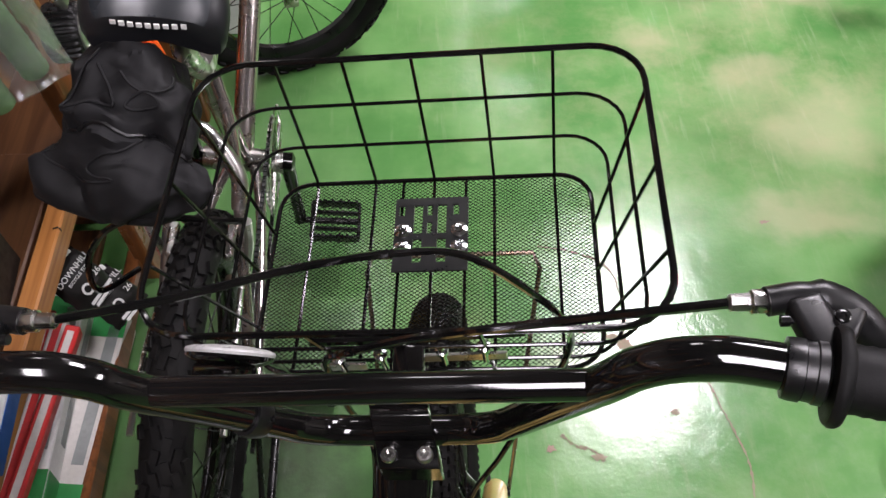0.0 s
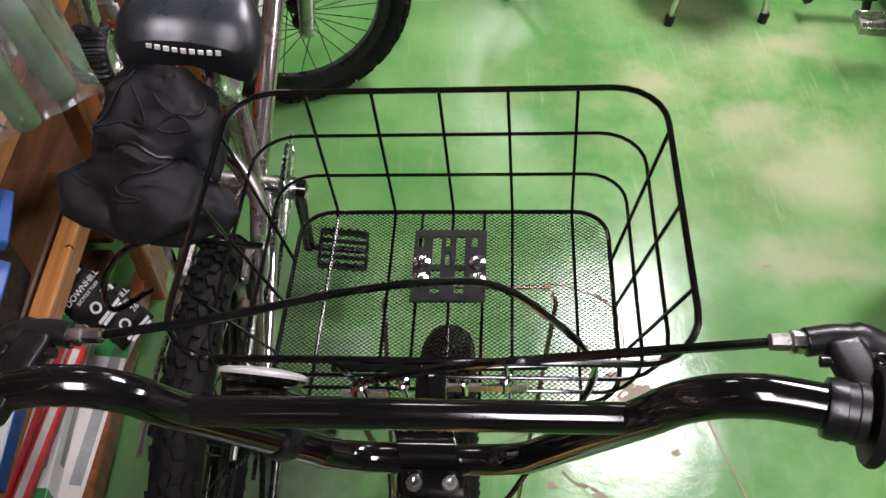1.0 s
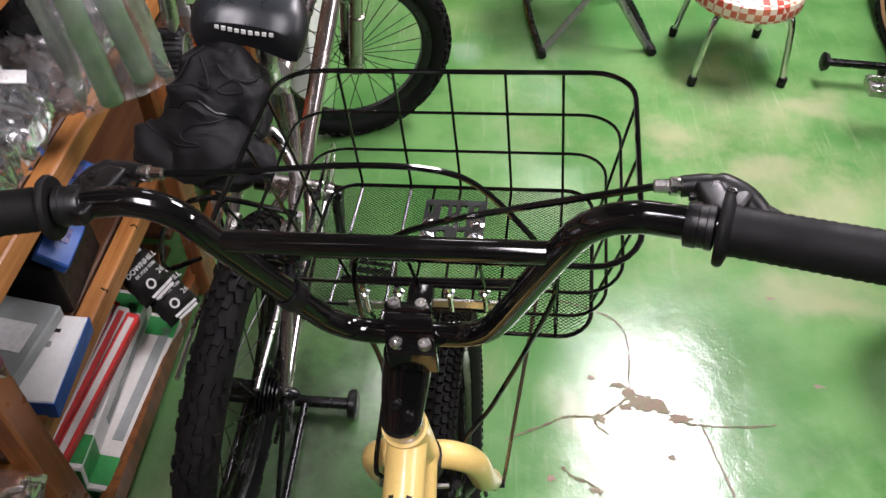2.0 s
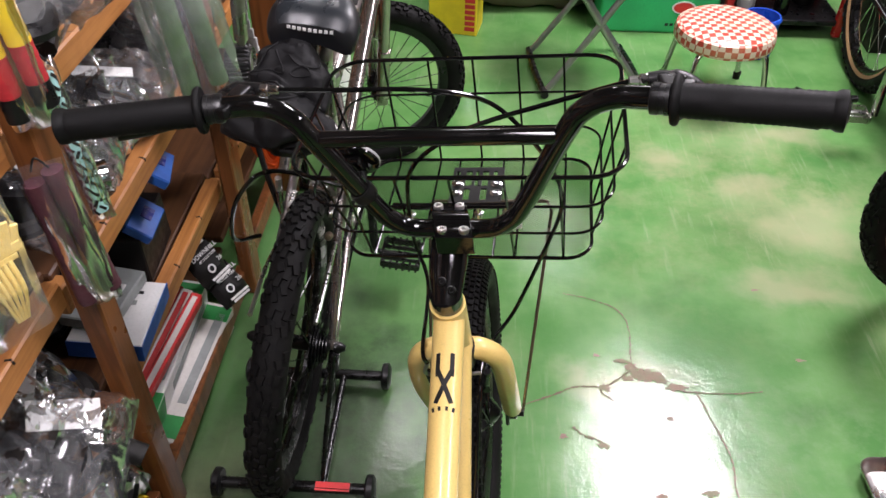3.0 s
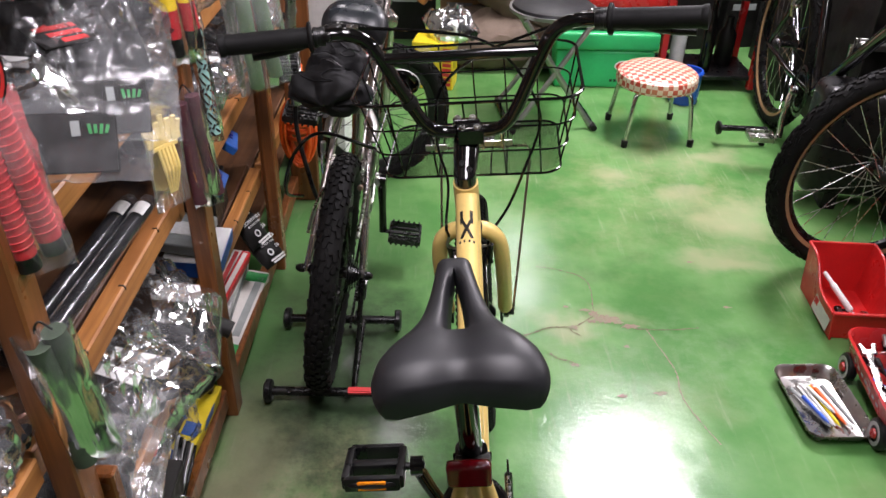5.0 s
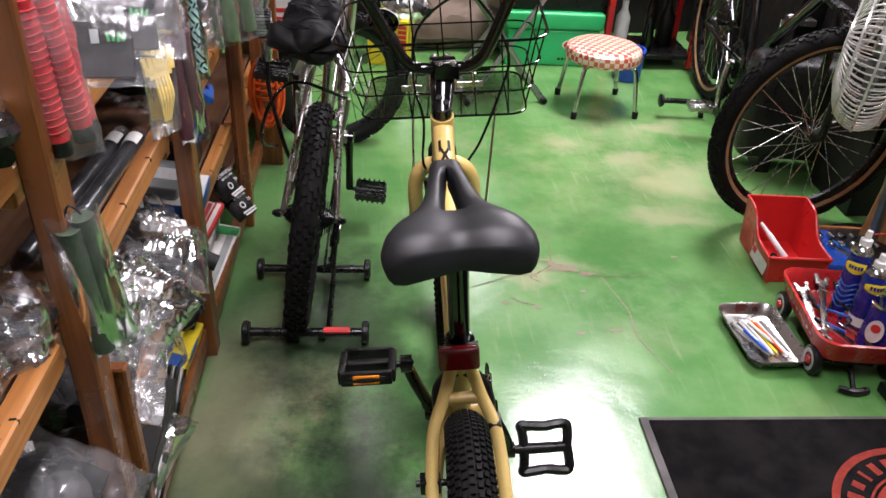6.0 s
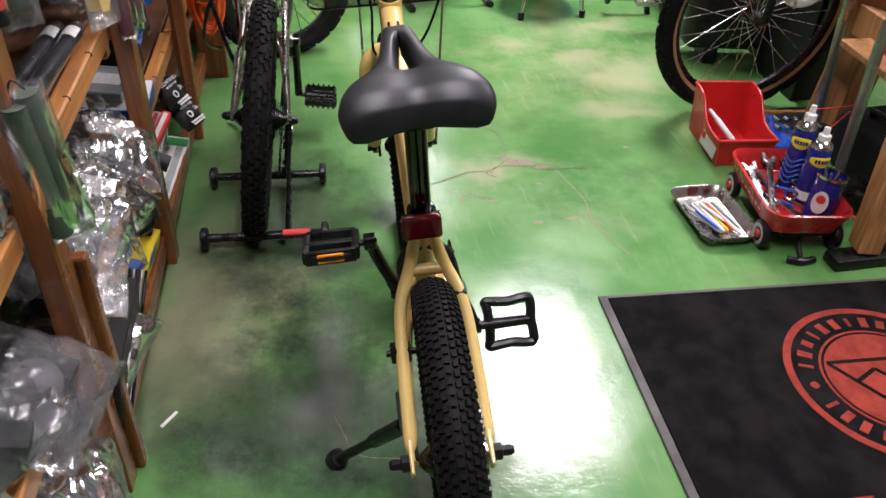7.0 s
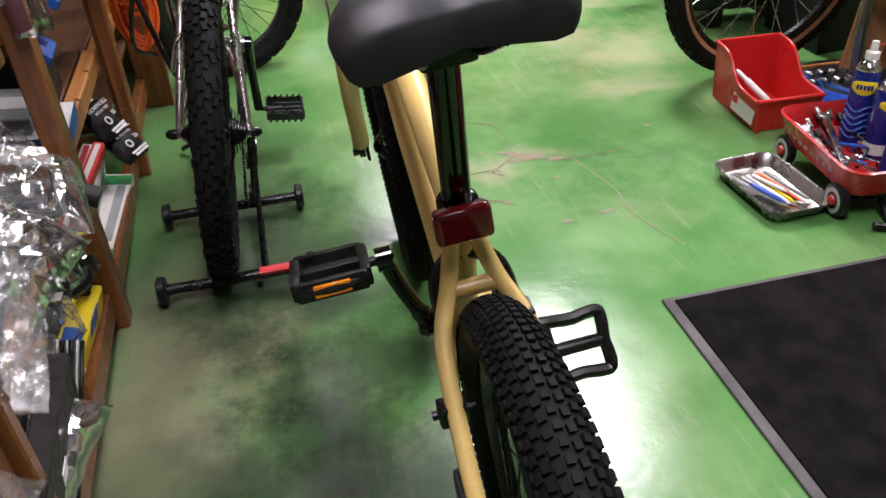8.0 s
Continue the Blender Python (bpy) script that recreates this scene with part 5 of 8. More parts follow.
# flat milky packets with a black card and a green mark
for k, (px, py, pz, turn) in enumerate(((-0.505, 0.018, 0.868, 17), (-0.505, -0.098, 0.872, 12))):
    t = thing("flat_packet", "flat clear packet with a black card and a green mark", "packet", at(px, py, pz, 60, 4, turn), "flat packets")
    o = part("film", crumple((0.200, 0.098, 0.014), 40 + 3 * k, 24, 0.35), M["cloudy"], t, "milky plastic film")
    o.visible_shadow = False
    b = B()
    box(b, (0.150, 0.072, 0.003), at(-0.014, -0.004, 0.0, 0, 0, 2), 0.002)
    card = part("card", b, M["print_black"], t, smooth=False)
    b = B()
    for j in range(4):
        box(b, (0.0036, 0.012 - 0.002 * (j % 2), 0.0015), at(0.030 + j * 0.0065, 0.014, 0.0025, 0, 0, 12 - 9 * j))
    part("green_mark", b, M["print_green"], card, smooth=False)
    b = B()
    box(b, (0.010, 0.018, 0.0015), at(0.014, 0.014, 0.0025, 0, 0, 6))
    part("pale_mark", b, M["greycard"], card, smooth=False)
# large bag of black goods with a red-printed card, lying on the third shelf
t = thing("plastic_bag", "large clear bag of black goods with a red-printed card", "plastic bag", at(-0.565, 0.150, 0.905, 24, 16, 24), "bagged bicycle parts")
o = part("film", crumple((0.24, 0.22, 0.10), 83.1, 26, 0.9), M["film"], t, "clear crinkled film")
o.visible_shadow = False
for sx, sy, sz, x, y, z, mt in ((0.15, 0.10, 0.045, -0.01, 0.045, 0.0, "print_black"), (0.10, 0.09, 0.04, 0.03, -0.04, 0.006, "nylon"), (0.07, 0.12, 0.03, -0.07, -0.02, 0.01, "print_black")):
    b = B()
    box(b, (sx, sy, sz), at(x, y, z, 6, -4, 12), 0.012, 3)
    part("packed_part", b, M[mt], t)
b = B()
box(b, (0.085, 0.060, 0.0016), at(-0.035, -0.035, 0.040, -14, 4, 34))
card = part("printed_card", b, M["print_black"], t, "black card with red print", smooth=False)
for j in range(3):
    b = B()
    box(b, (0.060 - 0.012 * j, 0.010, 0.0010), at(-0.035, -0.035, 0.040, -14, 4, 34) @ at(0.004 * j, 0.016 - 0.017 * j, 0.0016))
    part("print_bar", b, M["print_red"], card, smooth=False)


def hang_pack(m, size, label, mats, card=None, r=0.0125, gap=0.016, count=2, pattern=None, film="clear", spiral=False):
    """Grips hung in film; mats: (material, share) bands from the top."""
    t = thing("grip_pack", label, "grip pack", m, "grips hung on the posts")
    sx, sy, sz = size
    o = part("film", crumple(size, rng.uniform(0, 50), 13, 0.35), M[film], t, "clear hanging film")
    o.visible_shadow = False
    total = sum(w for _, w in mats)
    for k in ((-1, 1) if count == 2 else (0,)):
        y1 = sy * 0.42 + 0.004 * k
        for mt, w in mats:
            y0 = y1 - sy * 0.84 * w / total
            b = B()
            N = max(3, int((y1 - y0) / 0.005))
            prof = [(r * (1 + 0.035 * math.sin(q * 2.3)), y0 + (y1 - y0) * q / N) for q in range(N + 1)]
            gm = at(k * gap, 0, -sz * 0.08 * k, -90, 0, k * 1.5)
            lathe(b, prof, 16, gm, True)
            if spiral and y1 - y0 > 0.08:
                turns = int((y1 - y0 - 0.012) / 0.0085)
                tube(b, [V(r * math.cos(q * 0.42), r * math.sin(q * 0.42), y0 + 0.006 + q * 0.42 / (2 * math.pi) * 0.0085) for q in range(int(turns * 2 * math.pi / 0.42))], 0.0012, 5, m=gm)
            g = part("grip", b, mt, t)
            if pattern:
                b = B()
                for q in range(110):
                    an = q * 2.4
                    box(b, (0.0036, 0.0015, 0.0105), gm @ Matrix.Rotation(an, 4, "Z") @ at(0, r * 1.0, y0 + (y1 - y0) * (q + 0.5) / 110, 0, 38 if q % 3 else -30, 0))
                part("dark_fleck", b, pattern, g, smooth=False)
            y1 = y0
    b = B()
    tube(b, smooth_path([V(-0.01, sy * 0.46, 0), V(0, sy * 0.53, 0.0), V(0.01, sy * 0.46, 0)], 5), 0.0015, 6)
    part("hang_loop", b, M["black"], t)
    if card:
        b = B()
        lathe(b, [(0.0005, 0), (0.036, 0), (0.036, 0.002), (0.0005, 0.002)], 28, at(0, sy * 0.60, 0.004) @ Matrix.Diagonal((0.85, 1.35, 1, 1)))
        c = part("header_card", b, M["print_black"], t, "oval black header card")
        b = B()
        for r0 in (0.034, 0.018):
            ring_profile(b, r0, [(-0.0035, 0), (0, 0), (0, 0.0012), (-0.0035, 0.0012)], 30, at(0, sy * 0.60, 0.0065) @ Matrix.Diagonal((0.85, 1.35, 1, 1)) @ Matrix.Rotation(radians(90), 4, "Y"))
        part("ring_mark", b, M["print_red"], c)
    return t


UP = Matrix.Rotation(radians(90), 4, "X")


def hung(x, y, z, turn=0, lean=0):
    return at(x, y, z, 0, 0, turn) @ Matrix.Rotation(radians(90), 4, "X") @ Matrix.Rotation(radians(lean), 4, "Z")


hang_pack(hung(-0.482, -0.262, 0.900, 30, 4), (0.066, 0.21, 0.040), "red foam grip pair in a clear bag hung on a post", [(M["grip_red"], 9), (M["black"], 1)], True, 0.0128, 0.0120, film="milky", spiral=True)
hang_pack(hung(-0.478, -0.280, 0.632, 32, 5), (0.062, 0.22, 0.040), "sage green grip pair in a clear bag hung on a post", [(M["grip_green"], 1)], None, 0.0140, 0.0120)
hang_pack(hung(-0.484, 0.318, 0.945, 25, 3), (0.055, 0.26, 0.036), "green, yellow and red banded foam grips on a post", [(M["grip_g"], 7), (M["grip_y"], 7), (M["grip_red"], 4.5), (M["black"], 3)], None, 0.0130, 0.0135)
hang_pack(hung(-0.484, 0.312, 0.660, 25, 4), (0.056, 0.23, 0.036), "wine red grip pair in a clear bag hung on a post", [(M["grip_wine"], 1)], None, 0.0130, 0.014)
hang_pack(hung(-0.466, 0.352, 0.770, 40, 3), (0.030, 0.23, 0.024), "pale teal dark-flecked grip hung on a post", [(M["grip_teal"], 1)], None, 0.0105, 0.0, 1, M["print_black"])
hang_pack(hung(-0.462, 0.760, 0.712, 38, 6), (0.135, 0.24, 0.07), "two sage green rolls in a clear bag hung on a post", [(M["sage"], 1)], None, 0.0165, 0.024, film="milky")
# gold emblem pack
t = thing("emblem_pack", "gold ornament in a clear bag hung on the shelf front", "ornament pack", hung(-0.492, 0.180, 0.722, 58), "grips hung on the posts")
o = part("film", crumple((0.07, 0.20, 0.020), 31, 12, 0.3), M["film"], t)
o.visible_shadow = False
b = B()
for k in range(7):
    # a ragged crown of blades over a band
    q = (k - 3) / 3
    box(b, (0.011, 0.036 - 0.012 * abs(q) + (0.010 if k % 2 else 0.0), 0.004), at(0.030 * q, 0.040 - 0.006 * abs(q), 0.0008 * (k % 3), 0, 0, -q * 16), 0.0018)
box(b, (0.066, 0.013, 0.006), at(0, 0.020, 0), 0.002, 2)
box(b, (0.050, 0.008, 0.007), at(0, 0.010, 0), 0.002, 2)
for k in range(5):
    tube(b, smooth_path([V(-0.014 + 0.007 * k, 0.008, 0.002), V(-0.010 + 0.006 * k, -0.030, 0.005 + 0.001 * k), V(-0.004 + 0.003 * k, -0.072, 0.002)], 4), [0.0032] * 5 + [0.0022] * 4, 6)
part("ornament", b, M["gold"], t, smooth=False)


# long cartons at the floor, green ends
for k, (dx, z, body, red) in enumerate(((0.0, 0.0, "paper", False), (-0.062, 0.0, "paper", True), (-0.035, 0.066, "white", False))):
    carton(at(-0.550 + dx, 0.605, 0.004 + z, 0, 8, -3 + 2 * k), (0.058, 0.36, 0.070), "long white and green carton lying under the shelving", M[body],
           (("top", 0, -0.145, 0.0585, 0.05, M["print_green"]), ("east", -0.145, 0.032, 0.05, 0.0645, M["print_green"]), ("south", 0, 0.032, 0.0585, 0.0645, M["print_green"]),
            ("top", 0.012, 0.03, 0.018, 0.24, M["print_red"] if red else M["greycard"]), ("east", 0.04, 0.03, 0.22, 0.022, M["greycard"]), ("top", 0, 0.150, 0.0586, 0.04, M["print_green"])))
for k in range(3):
    carton(at(-0.597 + 0.022 * k, 0.58 - 0.02 * k, 0.142 + 0.010 * k, 4, 14, -2 - 2 * k), (0.022, 0.30, 0.03), "slim red and clear packet lying on cartons", M["print_red"] if k != 1 else M["paper"],
           (("top", 0.0, 0, 0.010, 0.28, M["paper"] if k != 1 else M["print_red"]),))
carton(at(-0.580, 0.49, 0.312, 0, 6, 3), (0.12, 0.15, 0.035), "white carton with a blue edge on a shelf", M["white"],
       (("south", 0, 0.017, 0.121, 0.035, M["print_blue"]), ("east", 0, 0.017, 0.151, 0.035, M["print_blue"]), ("top", 0.0, 0.02, 0.05, 0.01, M["greycard"]), ("top", 0.02, 0.045, 0.02, 0.006, M["print_black"])))
carton(at(-0.60, 0.50, 0.354, 0, 4, -6), (0.09, 0.13, 0.024), "small grey carton on a white one", M["greycard"], (("top", 0, 0, 0.06, 0.05, M["print_white"]),))
carton(at(-0.63, 0.66, 0.312, 0, 0, 4), (0.13, 0.14, 0.10), "black carton on a shelf", M["print_black"], (("top", 0, 0, 0.02, 0.05, M["greycard"]),))
for k in range(2):
    carton(at(-0.548 - 0.025 * k, 0.690 - 0.05 * k, 0.492 - 0.080 * k, 0, 38, 12 - 8 * k), (0.050, 0.085, 0.02), "blue packet leaning over black goods", M["print_blue"], (("top", 0, 0.01, 0.02, 0.03, M["navy"]),))
# black cartons standing low by the first bay
for k in range(3):
    carton(at(-0.512 - 0.045 * k, -0.14 + 0.02 * k, 0.115, 0, 8, 2), (0.032, 0.24 - 0.03 * k, 0.13), "black carton standing on the bottom shelf", M["print_black"],
           (("east", -0.03, 0.07, 0.03, 0.02, M["print_white"]), ("east", -0.07, 0.045, 0.02, 0.012, M["print_white"])))
carton(at(-0.542, 0.180, 0.080, 0, 14, -4), (0.042, 0.20, 0.060), "yellow carton with a blue mark on the bottom shelf", M["print_yellow"],
       (("top", 0.0, -0.03, 0.03, 0.035, M["print_blue"]), ("south", 0, 0.05, 0.03, 0.05, M["print_blue"]), ("east", 0.02, 0.05, 0.05, 0.03, M["print_blue"])))
carton(at(-0.570, 0.02, 0.225, 0, 6, 3), (0.06, 0.05, 0.02), "small red packet on black cartons", M["print_red"])
# thin rods standing along the bottom board
for k in range(6):
    b = B()
    rod(b, V(-0.490 - 0.006 * k, -0.22 + 0.018 * k, 0.10), V(-0.486 - 0.010 * k, 0.05 + 0.01 * k, 0.20 - 0.006 * k), 0.003 + 0.0008 * (k % 3), 8)
    whole("metal_rod", b, M["steel"] if k % 2 else M["satin"], "thin bare metal rod leaning on the bottom shelf", "rod", "metal rods")
# rolled paper tubes at the foot
for k in range(3):
    b = B()
    lathe(b, [(0.016, 0), (0.022, 0), (0.022, 0.22), (0.016, 0.22), (0.016, 0)], 20, at(-0.545 - 0.02 * k, -0.47 + 0.05 * k, 0.145 + 0.001 * k, 90, 0, -80))
    whole("paper_tube", b, M["paper"], "pale card tube lying on the bottom shelf", "tube", "card tubes")
# two black-and-white printed pouches, lettered
def words(text, size, m, material, parent, label):
    """Raised printing in the built-in font."""
    cu = bpy.data.curves.new("lettering", "FONT")
    cu.body, cu.size, cu.align_x, cu.extrude = text, size, "CENTER", 0.0004
    tmp = bpy.data.objects.new("lettering", cu)
    me = bpy.data.meshes.new_from_object(tmp)
    bpy.data.objects.remove(tmp)
    b = B()
    b.from_mesh(me)
    b.transform(m)
    bpy.data.meshes.remove(me)
    return part("lettering", b, material, parent, label, smooth=False)


for k, (x, y, z, ry) in enumerate(((-0.528, 0.755, 0.215, -38), (-0.500, 0.765, 0.150, -46))):
    t = thing("printed_pouch", "black and white printed pouch hanging by the shelf end", "pouch", at(x, y, z, 0, ry, -22 - 6 * k), "printed pouches")
    b = crumple((0.085, 0.075, 0.042), 71 + k, 12, 0.3)
    b.transform(Matrix.Rotation(radians(90), 4, "Y"))
    part("body", b, M["print_black"], t)
    up = at(0.0232, 0, 0) @ Matrix.Rotation(radians(90), 4, "Z") @ Matrix.Rotation(radians(90), 4, "X")
    words("DOWNHILL", 0.0135, up @ at(0, 0.021, 0), M["print_white"], t, "white lettering")
    words("BICYCLE TUBE", 0.0075, up @ at(0, 0.011, 0), M["print_white"], t, "white lettering")
    words("26", 0.014, up @ at(0.021, -0.008, 0), M["print_white"], t, "white lettering")
    for j in range(2):
        b = B()
        box(b, (0.0012, 0.050 - 0.006 * j, 0.005), at(0.0228, 0.0, -0.030 - 0.007 * j))
        part("print_bar", b, M["print_white"], t, smooth=False)
    b = B()
    lathe(b, [(0.006, 0), (0.0095, 0), (0.0095, 0.0012), (0.006, 0.0012), (0.006, 0)], 20, at(0.0234, -0.010, -0.010, 0, 90))
    part("ring_print", b, M["print_white"], t, smooth=False)
    b = B()
    box(b, (0.010, 0.060, 0.012), at(0.0, 0, 0.043), 0.002)
    part("top_seal", b, M["print_white"], t, smooth=False)


# ---- silver mountain bicycle on a floor stand ----
MK = at(-0.318, 0.511, 0.0, 0, 0, -0.8) @ at(0, 0, 0, 0, 6.5, 0)
KI = MK.inverted()
mtb = thing("bicycle", "silver mountain bicycle with black knobbly tyres on a floor stand", "bicycle", MK)
RK = 0.268
wheel(mtb, at(0, 0, RK), RK, 0.0270, 0.0034, M["satin"], M["satin"], None, 28, 0.06, "mtb")
RKF = 0.240
KF = V(0.020, 0.944, RKF)
STEER_K = -70.0
FT = Matrix.Translation(KF) @ Matrix.Rotation(radians(STEER_K), 4, "Z")
wheel(mtb, FT, RKF, 0.026, 0.005, M["black"], M["satin"], None, 28, 0.045, "mtb")
kbb, kst, kht, khb = V(0, 0.425, 0.285), V(0, 0.270, 0.640), V(0.010, 0.800, 0.745), V(0.012, 0.832, 0.635)
for nm, a, c, r in (("seat_tube", kbb, kst, 0.0145), ("top_tube", kst + V(0, 0.004, -0.02), kht + V(0, 0.006, -0.025), 0.0150), ("down_tube", kbb, khb + V(0, -0.004, 0.02), 0.0170), ("head_tube", kht, khb, 0.019)):
    b = B()
    rod(b, a, c, r, 18)
    part(nm, b, M["silver"], mtb, "bare silver frame tube")
for s in (-1, 1):
    b = B()
    tube(b, smooth_path([V(s * 0.014, 0.268, 0.615), V(s * 0.034, 0.225, 0.55), V(s * 0.050, 0.10, 0.40), V(s * 0.062, 0.004, RK)], 5), 0.0078, 12)
    part("seat_stay", b, M["silver"], mtb)
    b = B()
    tube(b, smooth_path([V(s * 0.020, 0.41, 0.285), V(s * 0.042, 0.30, 0.287), V(s * 0.060, 0.06, RK), V(s * 0.064, 0.0, RK)], 5), 0.0085, 12)
    part("chain_stay", b, M["silver"], mtb)
    b = B()
    tube(b, smooth_path([V(s * 0.050, -0.10, 0.43), V(s * 0.050, 0.0, 0.435), V(s * 0.046, 0.10, 0.42)], 4), 0.004, 8)
    tube(b, smooth_path([V(s * 0.050, 0.135, 0.425), V(s * 0.056, 0.135, 0.47), V(s * 0.058, 0.13, 0.52)], 4), 0.006, 8)
    box(b, (0.012, 0.05, 0.012), at(s * 0.034, 0.13, 0.475), 0.003)
    part("brake_arm", b, M["alloy"], mtb)
    b = B()
    lathe(b, [(0.010, 0), (0.010, 0.012), (0.005, 0.02)], 10, along(V(s * 0.066, 0, RK), V(s, 0, RK)), True)
    part("axle_nut", b, M["satin"], mtb)
b = B()
tube(b, smooth_path([V(-0.050, 0.14, 0.53), V(-0.045, 0.17, 0.565), V(0, 0.20, 0.60), V(0.045, 0.17, 0.565), V(0.050, 0.14, 0.53)], 6), 0.010, 10)
part("brake_arch", b, M["alloy"], mtb)
b = B()
tube(b, smooth_path([kst + V(0, 0.004, -0.02), V(0, 0.214, 0.700), V(0, 0.240, 0.745), V(0, 0.285, 0.762)], 5), 0.0130, 16)
part("seat_post", b, M["alloy"], mtb)
b = B()
lathe(b, [(0.017, -0.012), (0.0185, 0), (0.017, 0.012)], 18, along(kst, V(0, 0.215, 0.765)), True)
part("seat_clamp", b, M["alloy"], mtb)
# top greyer than the skirt: the sheen on black vinyl is in its colour
ksd = saddle(mtb, at(-0.013, 0.164, 0.792, 3), 0.265, 0.071, 0.020, M["greyvinyl"], slot=False, thick=0.040, skirt=M["leather"])
ksd["label"] = "black vinyl saddle with white lettering, its top coloured grey for sheen"
b = B()
for k in range(9):
    box(b, (0.0050, 0.0016, 0.0050 if k % 3 else 0.0044), at(-0.0465 + k * 0.0080, 0.1624 + 0.00014 * (k - 4) ** 2, 0.776, 0, 0, 0))
part("lettering", b, M["print_white"], ksd, "white lettering bars", smooth=False)
# lettering along top and down tube, red dot
b = B()
for k in range(9):
    f = 0.25 + 0.055 * k
    p = (kst + V(0, 0.004, -0.02)).lerp(kht + V(0, 0.006, -0.025), f)
    box(b, (0.0016, 0.018, 0.014), at(p.x + 0.0145, p.y, p.z + 0.003, 13, 0, 0))
    box(b, (0.012, 0.018, 0.0016), at(p.x + 0.002, p.y, p.z + 0.0152, 11, 0, 0))
part("lettering", b, M["print_black"], mtb, "black lettering bars on silver", smooth=False)
b = B()
p = (kst + V(0, 0.004, -0.02)).lerp(kht + V(0, 0.006, -0.025), 0.17)
lathe(b, [(0.0005, 0.0), (0.008, 0), (0.008, 0.0014), (0.0005, 0.0014)], 16, at(p.x + 0.004, p.y, p.z + 0.0142, 11))
part("red_dot", b, M["print_red"], mtb, "small red dot")
# brass cable stop at the stay
b = B()
lathe(b, [(0.0005, 0.0), (0.0070, 0.0), (0.0070, 0.010), (0.005, 0.013), (0.0005, 0.0135)], 16, along(V(0.034, 0.105, 0.432), V(0.034, 0.0, 0.47)))
part("cable_stop", b, M["rod"], mtb, "small dull brass cable stop")
# crankset
ring = B()
for r0, x0 in ((0.085, 0.052), (0.068, 0.045)):
    ring_profile(ring, r0, [(-0.010, -0.0015), (0.0, -0.0015), (0.003, 0), (0.0, 0.0015), (-0.010, 0.0015)], 44, at(x0, kbb.y, kbb.z))
    for k in range(40):
        box(ring, (0.002, 0.007, 0.005), at(x0, kbb.y, kbb.z) @ Matrix.Rotation(2 * math.pi * k / 40, 4, "X") @ at(0, r0 + 0.003, 0))
for k in range(5):
    a = 2 * math.pi * k / 5
    rod(ring, V(0.05, kbb.y, kbb.z), V(0.05, kbb.y + 0.078 * math.cos(a), kbb.z + 0.078 * math.sin(a)), 0.006, 8)
part("chainring", ring, M["alloy"], mtb)
b = B()
rod(b, kbb - V(0.06, 0, 0), kbb + V(0.065, 0, 0), 0.019, 16)
part("bottom_bracket", b, M["alloy"], mtb)
for s, d in ((1, V(0, 0.04, -1).normalized()), (-1, V(0, -0.04, 1).normalized())):
    p0, p1 = kbb + V(s * 0.070, 0, 0), kbb + V(s * 0.088, 0, 0) + d * 0.165
    b = B()
    tube(b, [p0, p0.lerp(p1, 0.5), p1], [0.013, 0.010, 0.011], 12)
    lathe(b, [(0.016, -0.012), (0.016, 0.010), (0.008, 0.014)], 14, along(p0, p0 + V(s, 0, 0)), True)
    part("crank_arm", b, M["gloss"], mtb)
    pc = p1 + V(s * 0.062, 0, 0)
    b = B()
    rod(b, V(-s * 0.055, 0, 0), V(s * 0.04, 0, 0), 0.006, 10)
    for e in (-1, 1):
        box(b, (0.085, 0.006, 0.020), at(0, e * 0.034, 0), 0.002)
        box(b, (0.006, 0.074, 0.018), at(e * 0.042, 0, 0), 0.002)
        for k in range(6):
            box(b, (0.005, 0.005, 0.006), at(-0.036 + k * 0.0145, e * 0.034, 0.012))
            box(b, (0.005, 0.005, 0.006), at(-0.036 + k * 0.0145, e * 0.034, -0.012))
    for y in (-0.016, 0.016):
        box(b, (0.085, 0.006, 0.012), at(0, y, 0), 0.002)
    b.transform(at(*pc, 12))
    part("pedal", b, M["satin"], mtb, "black metal cage pedal")
# rear mech, cogs, chain
for k in range(6):
    b = B()
    lathe(b, [(0.02, 0), (0.05 - 0.005 * k, 0), (0.05 - 0.005 * k, 0.002), (0.02, 0.002)], 26, along(V(0.028 + 0.005 * k, 0, RK), V(1, 0, RK)), True)
    part("cog", b, M["satin"], mtb)
b = B()
box(b, (0.02, 0.03, 0.05), at(0.066, 0.01, RK - 0.045, 15), 0.006, 2)
box(b, (0.008, 0.025, 0.11), at(0.062, 0.03, RK - 0.115, 12), 0.005, 2)
for z in (-0.075, -0.155):
    lathe(b, [(0.018, -0.003), (0.018, 0.003)], 14, along(V(0.056, 0.018 - z * 0.15, RK + z), V(1, 0.018 - z * 0.15, RK + z)), True)
part("rear_mech", b, M["satin"], mtb)
for sg in (1, -1):
    b = B()
    for k in range(48):
        f = k / 47
        p = V(0.047, kbb.y * (1 - f), (kbb.z + sg * 0.070) * (1 - f) + (RK + sg * (0.040 if sg > 0 else 0.15)) * f)
        box(b, (0.006, 0.0075, 0.007), at(*p))
    part("chain_run", b, M["satin"], mtb)
